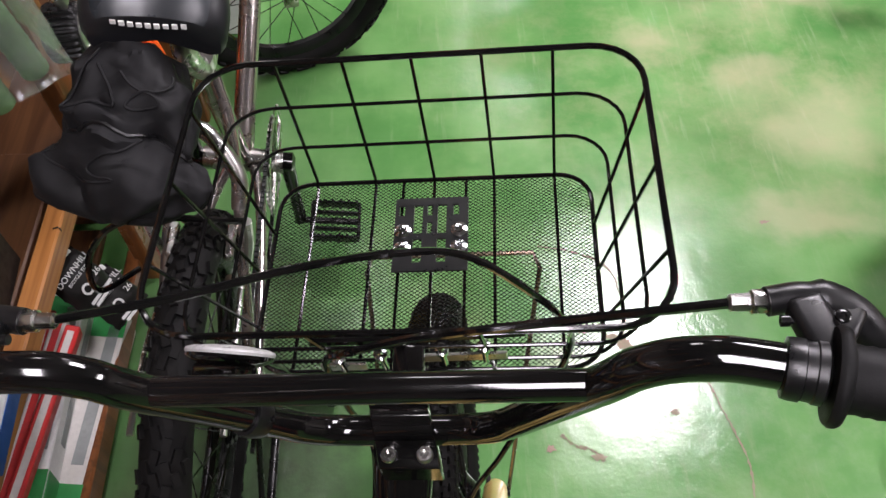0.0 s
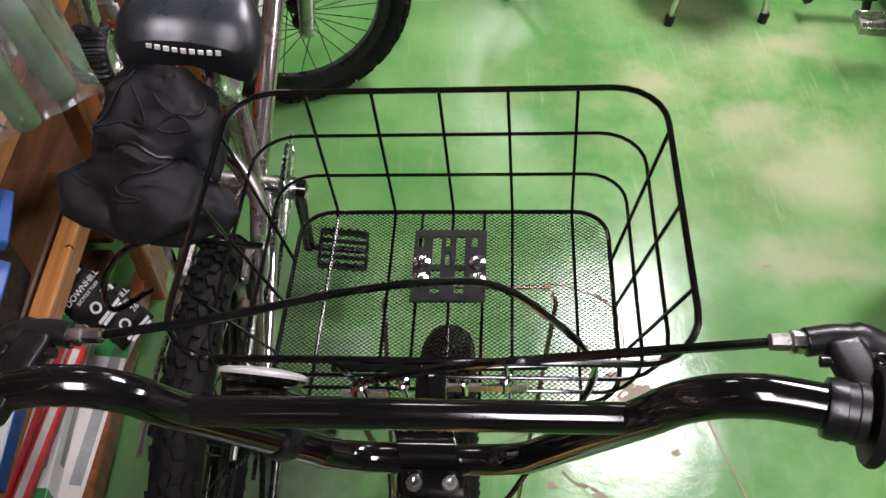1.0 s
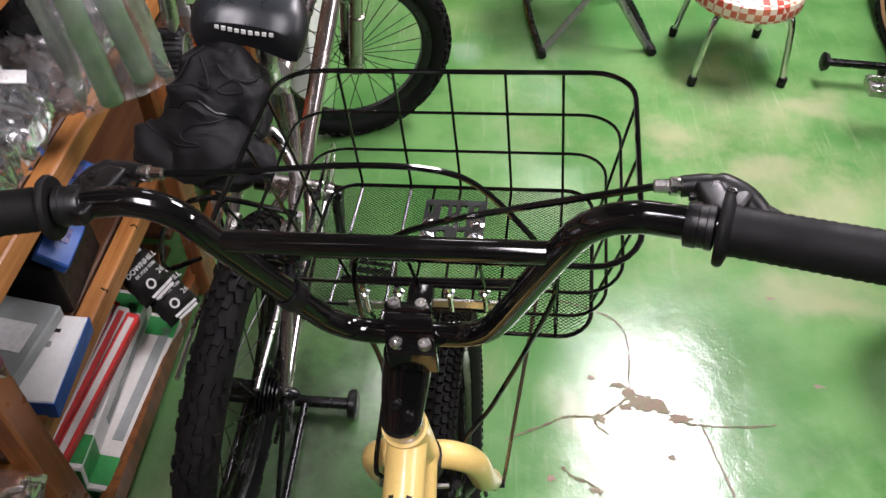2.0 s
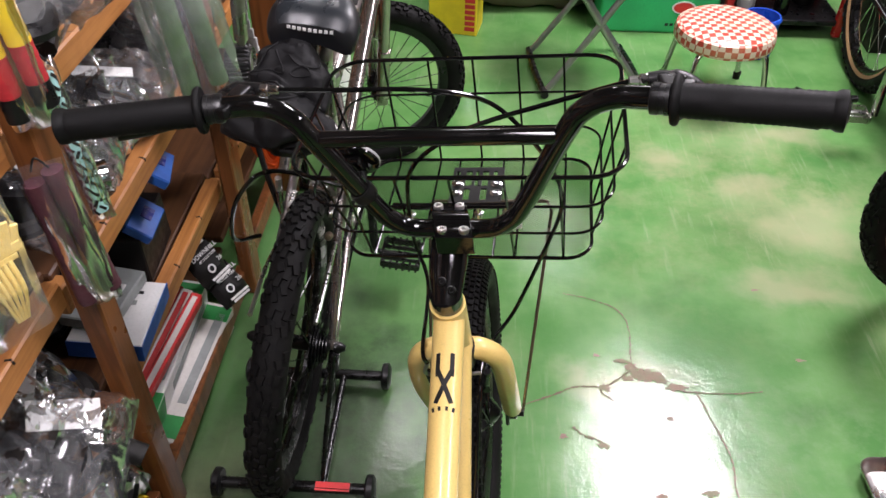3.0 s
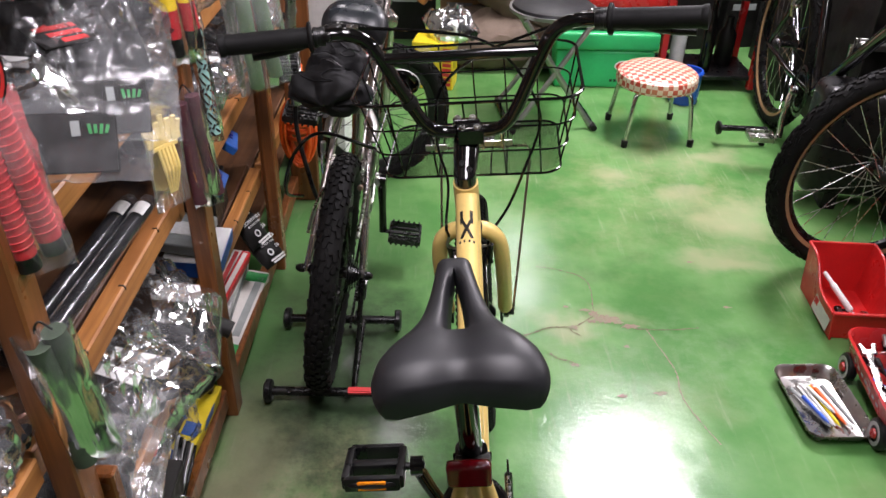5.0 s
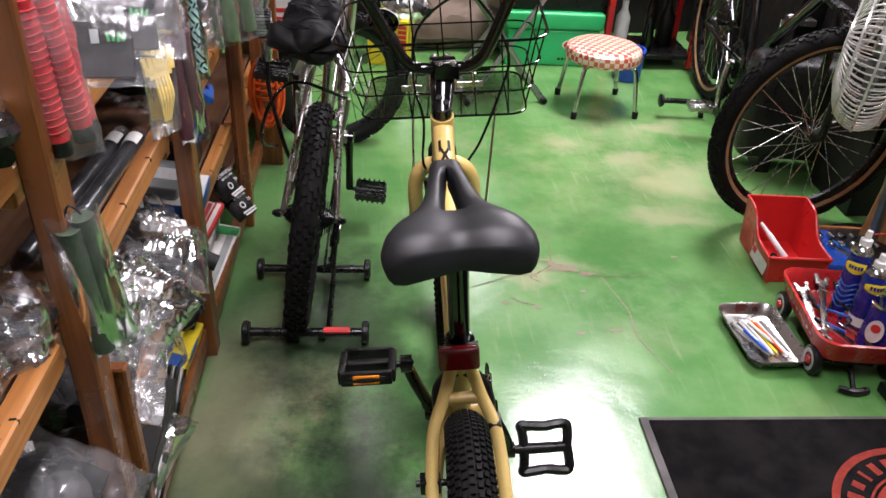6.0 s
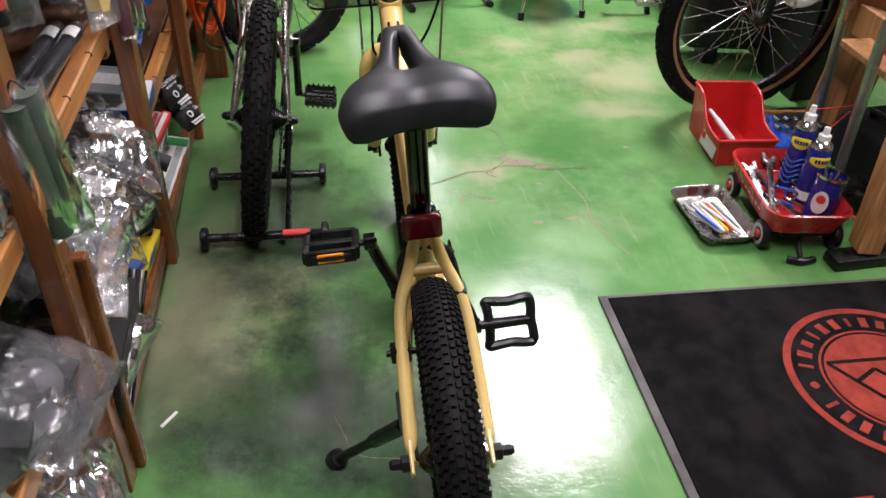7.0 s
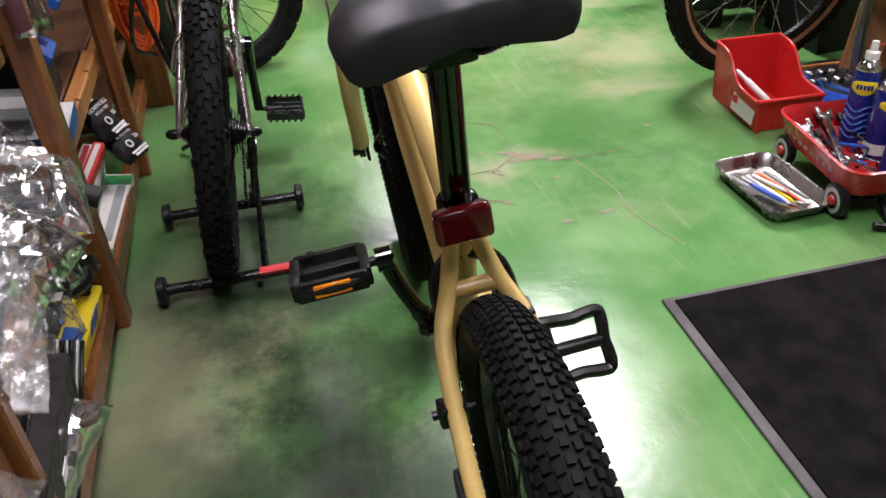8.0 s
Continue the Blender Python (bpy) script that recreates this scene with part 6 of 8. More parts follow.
# suspension fork, stem, handlebar
AXK = V(math.cos(radians(STEER_K)), math.sin(radians(STEER_K)), 0)
AHK = V(-AXK.y, AXK.x, 0)
crown = khb + V(0.002, 0.010, -0.035)
for s in (-1, 1):
    b = B()
    lo, hi = KF + AXK * s * 0.056, crown + AXK * s * 0.056
    tube(b, [lo, lo.lerp(hi, 0.45)], 0.0165, 14)
    tube(b, [lo.lerp(hi, 0.42), hi], 0.0135, 14)
    box(b, (0.010, 0.03, 0.04), Matrix.Translation(lo) @ Matrix.Rotation(radians(STEER_K), 4, "Z"), 0.004, 2)
    part("fork_leg", b, M["silver"], mtb, "silver suspension fork leg")
    b = B()
    base = lo.lerp(hi, 0.55) - AXK * s * 0.012 - AHK * 0.018
    tube(b, smooth_path([base, base + V(0, 0, 0.05) + AXK * s * 0.012, base + V(0, 0, 0.11) + AXK * s * 0.008], 4), 0.006, 8)
    lathe(b, [(0.008, -0.012), (0.009, 0.0), (0.006, 0.014)], 12, along(base, base - AHK), True)
    part("brake_arm", b, M["alloy"], mtb)
b = B()
box(b, (0.145, 0.04, 0.035), Matrix.Translation(crown) @ Matrix.Rotation(radians(STEER_K), 4, "Z"), 0.01, 2)
part("fork_crown", b, M["silver"], mtb)
b = B()
tube(b, smooth_path([kht + V(0, 0, -0.01), kht + V(0, -0.012, 0.05), kht + AHK * 0.07 + V(0, 0, 0.085)], 5), 0.014, 12)
part("stem", b, M["satin"], mtb)
b = B()
mid = kht + AHK * 0.07 + V(0, 0, 0.085)
tube(b, smooth_path([mid + AXK * q + V(0, 0, 0.03 * abs(q) / 0.28) for q in (-0.28, -0.12, 0.0, 0.12, 0.28)], 6), 0.011, 12)
part("handlebar", b, M["satin"], mtb)
for k, pts in enumerate((((0.10, 0.94, 0.85), (0.02, 1.05, 0.88), (-0.02, 0.95, 0.72), (0.0, 0.6, 0.67)), ((-0.04, 0.82, 0.85), (0.06, 0.98, 0.92), (0.05, 0.98, 0.75), (0.03, 0.93, 0.62)))):
    b = B()
    cable(b, [V(*p) for p in pts], 0.0025, 8)
    part("cable", b, M["gloss"], mtb)
# rear brake cable loop beside the tyre
b = B()
cable(b, [V(0.055, 0.13, 0.52), V(-0.06, 0.10, 0.555), V(-0.115, 0.09, 0.50), V(-0.13, 0.10, 0.40), V(-0.10, 0.16, 0.36)], 0.004, 8)
part("cable", b, M["gloss"], mtb)

# ---- floor stand under the rear wheel ----
stand = thing("bicycle_stand", "black steel floor stand holding a bicycle rear wheel", "bicycle stand", at(-0.293, 0, 0))
for y in (0.375, 0.640):
    b = B()
    rod(b, V(-0.135, y, 0.030), V(0.135, y, 0.030), 0.0105, 14)
    part("cross_bar", b, M["satin"], stand)
    for s in (-1, 1):
        b = B()
        lathe(b, [(0.010, 0), (0.024, 0.001), (0.027, 0.004), (0.027, 0.014), (0.020, 0.018)], 20, along(V(s * 0.130, y, 0.030), V(s, y, 0.030)), True)
        part("end_cap", b, M["black"], stand)
for s in (-1, 1):
    b = B()
    rod(b, V(s * 0.052, 0.375, 0.030), V(s * 0.052, 0.640, 0.030), 0.007, 10)
    part("side_rail", b, M["satin"], stand)
    if s > 0:
        b = B()
        tube(b, [V(0.050, 0.385, 0.03), V(0.072, 0.490, RK - 0.01)], 0.0045, 10)
        part("upright", b, M["satin"], stand)
b = B()
box(b, (0.062, 0.003, 0.011), at(0.072, 0.3655, 0.036, 20))
box(b, (0.062, 0.011, 0.002), at(0.072, 0.373, 0.0412, 12))
part("red_sticker", b, M["print_red"], stand, "red sticker", smooth=False)

# ---- black drawstring bag hung behind the silver saddle ----
bag_z = V(-0.15, -0.92, -0.36).normalized()
bag_x = V(0.985, -0.17, 0.02)
bag_x = (bag_x - bag_z * bag_x.dot(bag_z)).normalized()
sbag = thing("drawstring_bag", "black nylon drawstring bag slung under a saddle", "bag", axes(V(-0.264, 0.690, 0.724), bag_x, bag_z.cross(bag_x), bag_z))
BAG_F = (0.0, 0.06, 0.20, 0.40, 0.55, 0.64, 0.78, 0.90, 0.97, 1.0)
BAG_W = (0.020, 0.046, 0.060, 0.066, 0.066, 0.074, 0.090, 0.084, 0.058, 0.020)
BAG_H = (0.016, 0.036, 0.044, 0.046, 0.038, 0.042, 0.046, 0.040, 0.026, 0.008)


def sack(a, f, off=0.0):
    """A point on the soft sack: a round the body, f from its seat to its flared mouth."""
    rx, ry = float(np.interp(f, BAG_F, BAG_W)), float(np.interp(f, BAG_F, BAG_H))
    q = V(math.cos(a) * 1.5, math.sin(a) * 1.5, f * 3.6)
    fold = 0.016 * noise.noise(q * 1.0) + 0.011 * (abs(noise.noise(q * 1.7 + V(3, 1, 2))) - 0.2) + 0.004 * (abs(noise.noise(q * 4.3)) - 0.2)
    fold += 0.012 * max(0.0, f - 0.5) * math.sin(a * 5 + 3 * f)
    # a soft flap that arches over the upper side
    edge = 0.46 + 0.17 * math.cos(2.2 * (a - 1.5)) if 0.2 < a < 2.8 else 0.3
    fold += 0.010 * math.exp(-max(0.0, edge - f) / 0.10) * (1.0 if f < edge else math.exp(-(f - edge) / 0.012)) * max(0.0, math.sin(a))
    k = min(1.0, ry / 0.035)
    cinch = 0.010 * math.exp(-((f - 0.57) / 0.03) ** 2)
    c, w = math.cos(a), math.sin(a)
    pinch = 0.75 if f > 0.62 else 1.0
    x = (rx - cinch * 0.4 + fold * 0.6 * k + off) * c
    y = (ry - cinch + fold * k + off) * math.copysign(abs(w) ** (1.0 if pinch == 1.0 else 1.25), w)
    return V(x, y - 0.012 * f, 0.168 * f + 0.016 * noise.noise(q * 1.3))


b = B()
prof_n, seg = 64, 80
rows = [[b.verts.new(sack(2 * math.pi * k / seg, i / prof_n)) for k in range(seg)] for i in range(prof_n + 1)]
for r0, r1 in zip(rows, rows[1:]):
    for k in range(seg):
        b.faces.new((r0[k], r0[(k + 1) % seg], r1[(k + 1) % seg], r1[k]))
b.faces.new(rows[0][::-1])
b.faces.new(rows[-1])
part("body", b, M["nylon"], sbag)
# cords lying on the cloth: one round the waist, loops along the body
b = B()
tube(b, [sack(2 * math.pi * k / 48, 0.57, 0.001) for k in range(48)], 0.0024, 6, closed=True)
part("drawcord", b, M["black"], sbag)
for a0, a1, f0, f1 in ((0.9, 1.3, 0.15, 0.46), (2.2, 1.6, 0.12, 0.46), (1.2, 2.1, 0.60, 0.88)):
    b = B()
    pts = [sack(a0 + (a1 - a0) * q / 16 + 0.28 * math.sin(q * 0.55 + a0 * 5), f0 + (f1 - f0) * math.sin(math.pi * q / 18), 0.0016) for q in range(17)]
    tube(b, smooth_path(pts, 3), 0.0014, 6)
    part("drawcord", b, M["nylon"], sbag)

# ---- pump hung at the shelf end, orange cord ----
pump = thing("tyre_gauge", "tall silver inflator gauge with a black ribbed grip and hose", "inflator", at(-0.412, 0.866, 0.0))
DR = axes(V(-0.006, -0.006, 0.612), V(0.10, -0.995, 0.0), V(0.0, 0.0, 1.0), V(-0.995, -0.10, 0.0)) @ at(0, 0, 0, 180)
b = B()
rings = []
for r0, z, ridge in ((0.0290, -0.024, 0.0), (0.0330, -0.021, 0.5), (0.0338, -0.016, 1.0), (0.0338, 0.014, 1.0), (0.0330, 0.019, 0.5), (0.0300, 0.022, 0.0), (0.0285, 0.018, 0.0)):
    rings.append([b.verts.new(DR @ V(math.cos(2 * math.pi * k / 104) * (r0 + ridge * (0.0030 if k % 4 < 2 else 0.0)), math.sin(2 * math.pi * k / 104) * (r0 + ridge * (0.0030 if k % 4 < 2 else 0.0)), z)) for k in range(104)])
for r0, r1 in zip(rings, rings[1:]):
    for k in range(104):
        b.faces.new((r0[k], r0[(k + 1) % 104], r1[(k + 1) % 104], r1[k]))
b.faces.new(rings[0][::-1])
part("rubber_boot", b, M["black"], pump, "ridged black rubber boot", smooth=False)
b = B()
lathe(b, [(0.0005, 0.016), (0.0275, 0.016), (0.029, 0.019), (0.0295, 0.024), (0.0275, 0.024), (0.0268, 0.020), (0.0005, 0.019)], 32, DR)
part("dial", b, M["alloy"], pump, "bare alloy dial")
b = B()
rod(b, V(0, 0, 0.515), V(0, 0, 0.565), 0.014, 16)
part("lower_tube", b, M["alloy"], pump)
b = B()
rod(b, V(0, 0, 0.642), V(0.0, 0.0, 0.660), 0.008, 12)
rod(b, V(0, 0, 0.658), V(0.010, -0.004, 0.795), 0.0125, 16)
rod(b, V(0.010, -0.004, 0.795), V(0.011, -0.004, 0.84), 0.006, 12)
part("barrel", b, M["alloy"], pump)
b = B()
cable(b, [V(0, 0, 0.525), V(0.0, -0.01, 0.45), V(0.020, -0.03, 0.36), V(0.045, -0.03, 0.26), V(0.085, 0.02, 0.16), V(0.06, 0.08, 0.06), V(0.0, 0.12, 0.012)], 0.006, 8)
part("hose", b, M["black"], pump, "black rubber hose")

strap = thing("webbing_strap", "white and orange webbing strap hung beside an inflator", "strap", at(-0.424, 0.95, 0.0))
for lo, hi, w, mt, nm in ((0.575, 0.72, 0.011, "greywhite", "white_end"), (0.515, 0.583, 0.017, "orange", "orange_end")):
    b = B()
    for k in range(9):
        f = k / 8
        z = lo + (hi - lo) * f
        box(b, (2 * w, 0.006, (hi - lo) / 8 + 0.001), at(0.006 * math.sin(5 * z * 9) + (0.012 if mt == "orange" else 0.0) * (1 - f), 0.004 * math.cos(f * 5), z, 0, 0, 25 * math.sin(z * 30)), 0.0015)
    part(nm, b, M[mt], strap)
cord = thing("cord_coil", "coil of bright orange cord hung on the shelf end", "cord", at(-0.448, 1.062, 0.350))
for k in range(9):
    b = B()
    pts = []
    for q in range(36):
        a = 2 * math.pi * q / 36
        pts.append(V((0.034 + 0.010 * math.sin(k * 2.1)) * math.cos(a) + 0.006 * math.sin(k * 1.3), -0.022 + 0.0055 * k + 0.006 * math.sin(a * 2 + k), (0.088 + 0.008 * math.cos(k * 1.7)) * math.sin(a)))
    tube(b, pts, 0.0052, 7, closed=True)
    part("loop", b, M["orange"], cord)
b = B()
for j in range(3):
    ring_profile(b, 0.030, [(-0.004, -0.004), (0.004, -0.004), (0.004, 0.004), (-0.004, 0.004)], 20, at(0, 0, -0.01 + 0.02 * j, 0, 90))
part("tie", b, M["orange"], cord)

# ---- door mat ----
mat_t = thing("door_mat", "black carpet door mat with a round red emblem", "mat", at(0.968, -0.194, 0.0))
b = B()
box(b, (1.046, 0.622, 0.006), at(0, 0, 0.003), 0.002)
part("edging", b, M["matedge"], mat_t, "grey rubber edging")
b = B()
box(b, (1.008, 0.600, 0.006), at(0, 0, 0.006), 0.002)
part("carpet", b, M["carpet"], mat_t)


def flat_ring(r0, r1, z, seg=72):
    b = B()
    lathe(b, [(r0, z), (r1, z), (r1, z + 0.0012), (r0, z + 0.0012), (r0, z)], seg)
    return b


part("outer_ring", flat_ring(0.196, 0.212, 0.0091), M["carpet_red"], mat_t)
part("inner_ring", flat_ring(0.136, 0.141, 0.0091), M["carpet_red"], mat_t)
for k in range(30):
    if k in (7, 8, 22, 23):
        continue
    b = B()
    box(b, (0.017 if k % 3 else 0.008, 0.030 if k % 4 else 0.024, 0.0012), None)
    b.transform(at(0, 0, 0.0098) @ Matrix.Rotation(2 * math.pi * k / 30, 4, "Z") @ at(0, 0.168, 0))
    part("emblem_bar", b, M["carpet_red"], mat_t, smooth=False)
for s in (-1, 1):
    part("emblem_dot", flat_ring(0.0005, 0.009, 0.0091, 20), M["carpet_red"], mat_t).location = (s * 0.168, 0.0, 0)
part("emblem_disc", flat_ring(0.0005, 0.130, 0.0091), M["carpet_red"], mat_t)
# dark lines of the mark: a peak with inner slopes
b = B()
for x0, y0, x1, y1 in ((-0.112, 0.055, 0.112, 0.055), (-0.112, 0.055, -0.005, -0.105), (0.112, 0.055, 0.005, -0.105), (-0.075, 0.0, -0.02, 0.03), (-0.02, 0.03, 0.0, 0.005), (0.0, 0.005, 0.03, 0.034), (0.03, 0.034, 0.075, 0.0), (-0.045, -0.045, 0.045, -0.045)):
    d = V(x1 - x0, y1 - y0, 0)
    box(b, (d.length, 0.009, 0.0012), at((x0 + x1) / 2, (y0 + y1) / 2, 0.0104, 0, 0, math.degrees(math.atan2(d.y, d.x))))
part("emblem_line", b, M["carpet"], mat_t, smooth=False)
for k in range(9):
    b = B()
    box(b, (0.050, 0.030, 0.0012), at(-0.30 + 0.075 * k, -0.272, 0.0098))
    part("emblem_bar", b, M["carpet_red"], mat_t, smooth=False)

# ---- round stool with a checked cover ----
stool = thing("stool", "low round stool with a red and white checked cover", "stool", at(0.746, 1.880, 0.0, 0, 0, 4))
R0, ZT = 0.150, 0.258
NC = 17
cell = 2 * R0 / NC


def check_mat():
    m, t, p = node_mat("checked_cloth")
    co = t.nodes.new("ShaderNodeTexCoord")
    ck = t.nodes.new("ShaderNodeTexChecker")
    ck.inputs["Scale"].default_value = 1 / 0.0185
    ck.inputs["Color1"].default_value = (0.42, 0.050, 0.028, 1)
    ck.inputs["Color2"].default_value = (0.62, 0.54, 0.42, 1)
    mp = t.nodes.new("ShaderNodeMapping")
    mp.inputs["Location"].default_value = (0.004, 0.006, 0.0107)
    t.links.new(co.outputs["Object"], mp.inputs["Vector"])
    t.links.new(mp.outputs[0], ck.inputs["Vector"])
    n = noise_tex(t, 9.0)
    col = mixed(t, ramp(t, n.outputs["Fac"], 0.5, 0.75, 0, 0.35), ck.outputs["Color"], (0.62, 0.45, 0.25))
    t.links.new(col, p.inputs["Base Color"])
    p.inputs["Roughness"].default_value = 0.32
    add_bump(t, p, noise_tex(t, 700.0).outputs["Fac"], 0.15, 0.0003)
    return m


b = B()
lathe(b, [(0.0005, ZT + 0.004), (0.05, ZT + 0.004), (0.10, ZT + 0.002), (0.130, ZT - 0.004), (0.146, ZT - 0.014), (R0, ZT - 0.030), (R0, ZT - 0.048), (0.147, ZT - 0.055), (0.12, ZT - 0.058), (0.0005, ZT - 0.058)], 56)
part("seat", b, check_mat(), stool, "red and white checked vinyl cover")
for k in range(4):
    a = radians(45 + 90 * k)
    d = V(math.cos(a), math.sin(a), 0)
    b = B()
    tube(b, smooth_path([d * 0.06 + V(0, 0, ZT - 0.064), d * 0.125 + V(0, 0, ZT - 0.066), d * 0.148 + V(0, 0, ZT - 0.085), d * 0.176 + V(0, 0, 0.012)], 5), 0.0085, 12)
    lg = part("leg", b, M["chrome"], stool, "chromed tube leg")
    b = B()
    lathe(b, [(0.012, -0.012), (0.0125, 0.012), (0.010, 0.016)], 14, at(d.x * 0.177, d.y * 0.177, 0.012), True)
    part("rubber_foot", b, M["black"], lg)

# ---- stainless tray with pens ----
tray = thing("steel_tray", "shallow stainless steel tray with rounded corners on the floor", "tray", at(0.829, 0.385, 0.0, 0, 0, 2))
b = B()
prev = None
for z, gx, r in ((0.002, -0.014, 0.020), (0.004, -0.010, 0.022), (0.028, -0.001, 0.028), (0.032, 0.004, 0.030), (0.029, 0.005, 0.030)):
    pts = [b.verts.new(p) for p in loop(0.072 + gx, -0.114 - gx, 0.114 + gx, r, z, 6)]
    if prev:
        for k in range(len(pts)):
            b.faces.new((prev[k], prev[(k + 1) % len(pts)], pts[(k + 1) % len(pts)], pts[k]))
    else:
        b.faces.new(pts)
    prev = pts
part("pan", b, M["alloy"], tray, "dull stainless steel")
PENS = (("print_yellow", 0.0), ("orange", 0.011), ("print_white", 0.022), ("greycard", 0.034), ("white", -0.012), ("steel", -0.022), ("greycard", -0.033), ("orange", 0.006), ("print_white", -0.004), ("blue", -0.030))
for k, (mt, x) in enumerate(PENS):
    b = B()
    L = 0.13 if k < 7 else 0.09
    z = 0.012 if k < 7 else 0.021
    ang = rng.uniform(8, 20)
    mm = tray.matrix_basis @ at(x + 0.006, rng.uniform(-0.012, 0.012) - (0.03 if mt == "blue" else 0), z, 0, 0, ang)
    lathe(b, [(0.001, -L / 2), (0.0042, -L / 2 + 0.014), (0.0045, L / 2 - 0.012), (0.0045, L / 2)], 10, mm @ Matrix.Rotation(radians(-90), 4, "X"), True)
    whole("pen", b, M[mt], "slim coloured pen lying in a steel tray", "pen", "pens in the tray")

# ---- red parts bin ----
rbin = thing("parts_bin", "red plastic parts bin with a dipped front on the floor", "parts bin", at(1.030, 0.745, 0.0, 0, 0, -3))
W2, D0, D1 = 0.086, -0.115, 0.115
th = 0.004


def wall_strip(name, pts_lo, pts_hi, nrm):
    """A thin moulded wall between two lines."""
    b = B()
    lo = [b.verts.new(p) for p in pts_lo]
    hi = [b.verts.new(p) for p in pts_hi]
    lo2 = [b.verts.new(Vector(p) + nrm * th) for p in pts_lo]
    hi2 = [b.verts.new(Vector(p) + nrm * th) for p in pts_hi]
    for k in range(len(lo) - 1):
        b.faces.new((lo[k], lo[k + 1], hi[k + 1], hi[k]))
        b.faces.new((lo2[k + 1], lo2[k], hi2[k], hi2[k + 1]))
        b.faces.new((hi[k], hi[k + 1], hi2[k + 1], hi2[k]))
    for k in (0, -1):
        b.faces.new((lo[k], hi[k], hi2[k], lo2[k]))
    part(name, b, M["red"], rbin, smooth=False)


ys = [D0 + (D1 - D0) * k / 16 for k in range(17)]
ztop = [0.085 + 0.068 / (1 + math.exp(-(y - 0.015) * 70)) for y in ys]
for s in (-1, 1):
    wall_strip("side_wall", [V(s * (W2 - 0.012), y, 0.002) for y in ys], [V(s * W2, y, z) for y, z in zip(ys, ztop)], V(-s, 0, 0))
wall_strip("back_wall", [V(x, D1 - 0.006, 0.002) for x in (-W2 + 0.012, W2 - 0.012)], [V(x, D1, ztop[-1]) for x in (-W2, W2)], V(0, -1, 0))
wall_strip("front_wall", [V(x, D0 + 0.010, 0.002) for x in (-W2 + 0.012, W2 - 0.012)], [V(x, D0, ztop[0]) for x in (-W2, W2)], V(0, 1, 0))
b = B()
box(b, (2 * W2 - 0.03, D1 - D0 - 0.02, 0.004), at(0, 0, 0.004))
part("base", b, M["red"], rbin, smooth=False)
b = B()
for s in (-1, 1):
    tube(b, [V(s * W2, y, z) for y, z in zip(ys, ztop)], 0.0042, 8)
tube(b, [V(-W2, D1, ztop[-1]), V(W2, D1, ztop[-1])], 0.0042, 8)
tube(b, [V(-W2, D0, ztop[0]), V(W2, D0, ztop[0])], 0.0055, 8)
part("rolled_rim", b, M["red"], rbin)
b = B()
box(b, (0.0015, 0.105, 0.050), at(-W2 + 0.0035, -0.050, 0.045, 0, 6, 0))
lb = part("label_card", b, M["paper"], rbin, "worn white label")
b = B()
box(b, (0.001, 0.022, 0.018), at(-W2 + 0.0025, -0.012, 0.050, 0, 6, 0))
part("red_print", b, M["print_red"], lb, smooth=False)
b = B()
lathe(b, [(0.0075, -0.062), (0.0085, -0.060), (0.0085, 0.02), (0.006, 0.024), (0.006, 0.05), (0.0045, 0.060)], 14, rbin.matrix_basis @ at(-0.022, 0.020, 0.062, 62, 8, 205), True)
whole("marker_pen", b, M["white"], "white marker pen lying in a red bin", "pen")
for k in range(9):
    b = B()
    c = k % 3
    mm = rbin.matrix_basis @ at(rng.uniform(-0.05, 0.05), rng.uniform(-0.09, 0.0), 0.016 + 0.006 * c, rng.uniform(-20, 20), rng.uniform(-20, 20), rng.uniform(0, 180))
    if c == 0:
        lathe(b, [(0.006, 0), (0.011, 0), (0.011, 0.007), (0.006, 0.007), (0.006, 0)], 6, mm)
    elif c == 1:
        rod(b, V(-0.02, 0, 0), V(0.02, 0, 0), 0.004, 8, m=mm)
    else:
        box(b, (0.03, 0.018, 0.012), mm, 0.002)
    whole("metal_fitting", b, M["satin"] if c else M["alloy"], "small metal fitting in a red bin", "fitting", "fittings in the bin")

# ---- toy wagon used as a tool tray ----
wag = thing("toy_wagon", "small red enamelled toy wagon with white-walled wheels holding tools", "toy wagon", at(1.006, 0.376, 0.0, 0, 0, -6))
b = B()
prev = None
for z, gx, r in ((0.062, -0.016, 0.030), (0.064, -0.012, 0.034), (0.112, -0.002, 0.040), (0.121, 0.004, 0.042), (0.118, 0.009, 0.046), (0.108, 0.006, 0.045), (0.060, -0.009, 0.036), (0.058, -0.016, 0.030)):
    pts = [b.verts.new(p) for p in loop(0.098 + gx, -0.152 - gx, 0.152 + gx, r, z, 7)]
    if prev:
        for k in range(len(pts)):
            b.faces.new((prev[k], prev[(k + 1) % len(pts)], pts[(k + 1) % len(pts)], pts[k]))
    else:
        b.faces.new(pts)
    prev = pts
b.faces.new(prev)
part("tray", b, M["redmetal"], wag, "red enamelled steel tray")
b = B()
for k in range(7):
    box(b, (0.001, 0.012, 0.008 if k % 2 else 0.006), at(-0.0975 + 0.0005 * k * 0, -0.075 + k * 0.024, 0.086, 0, -8, 0))
part("lettering", b, M["greycard"], wag, "worn pale lettering bars", smooth=False)
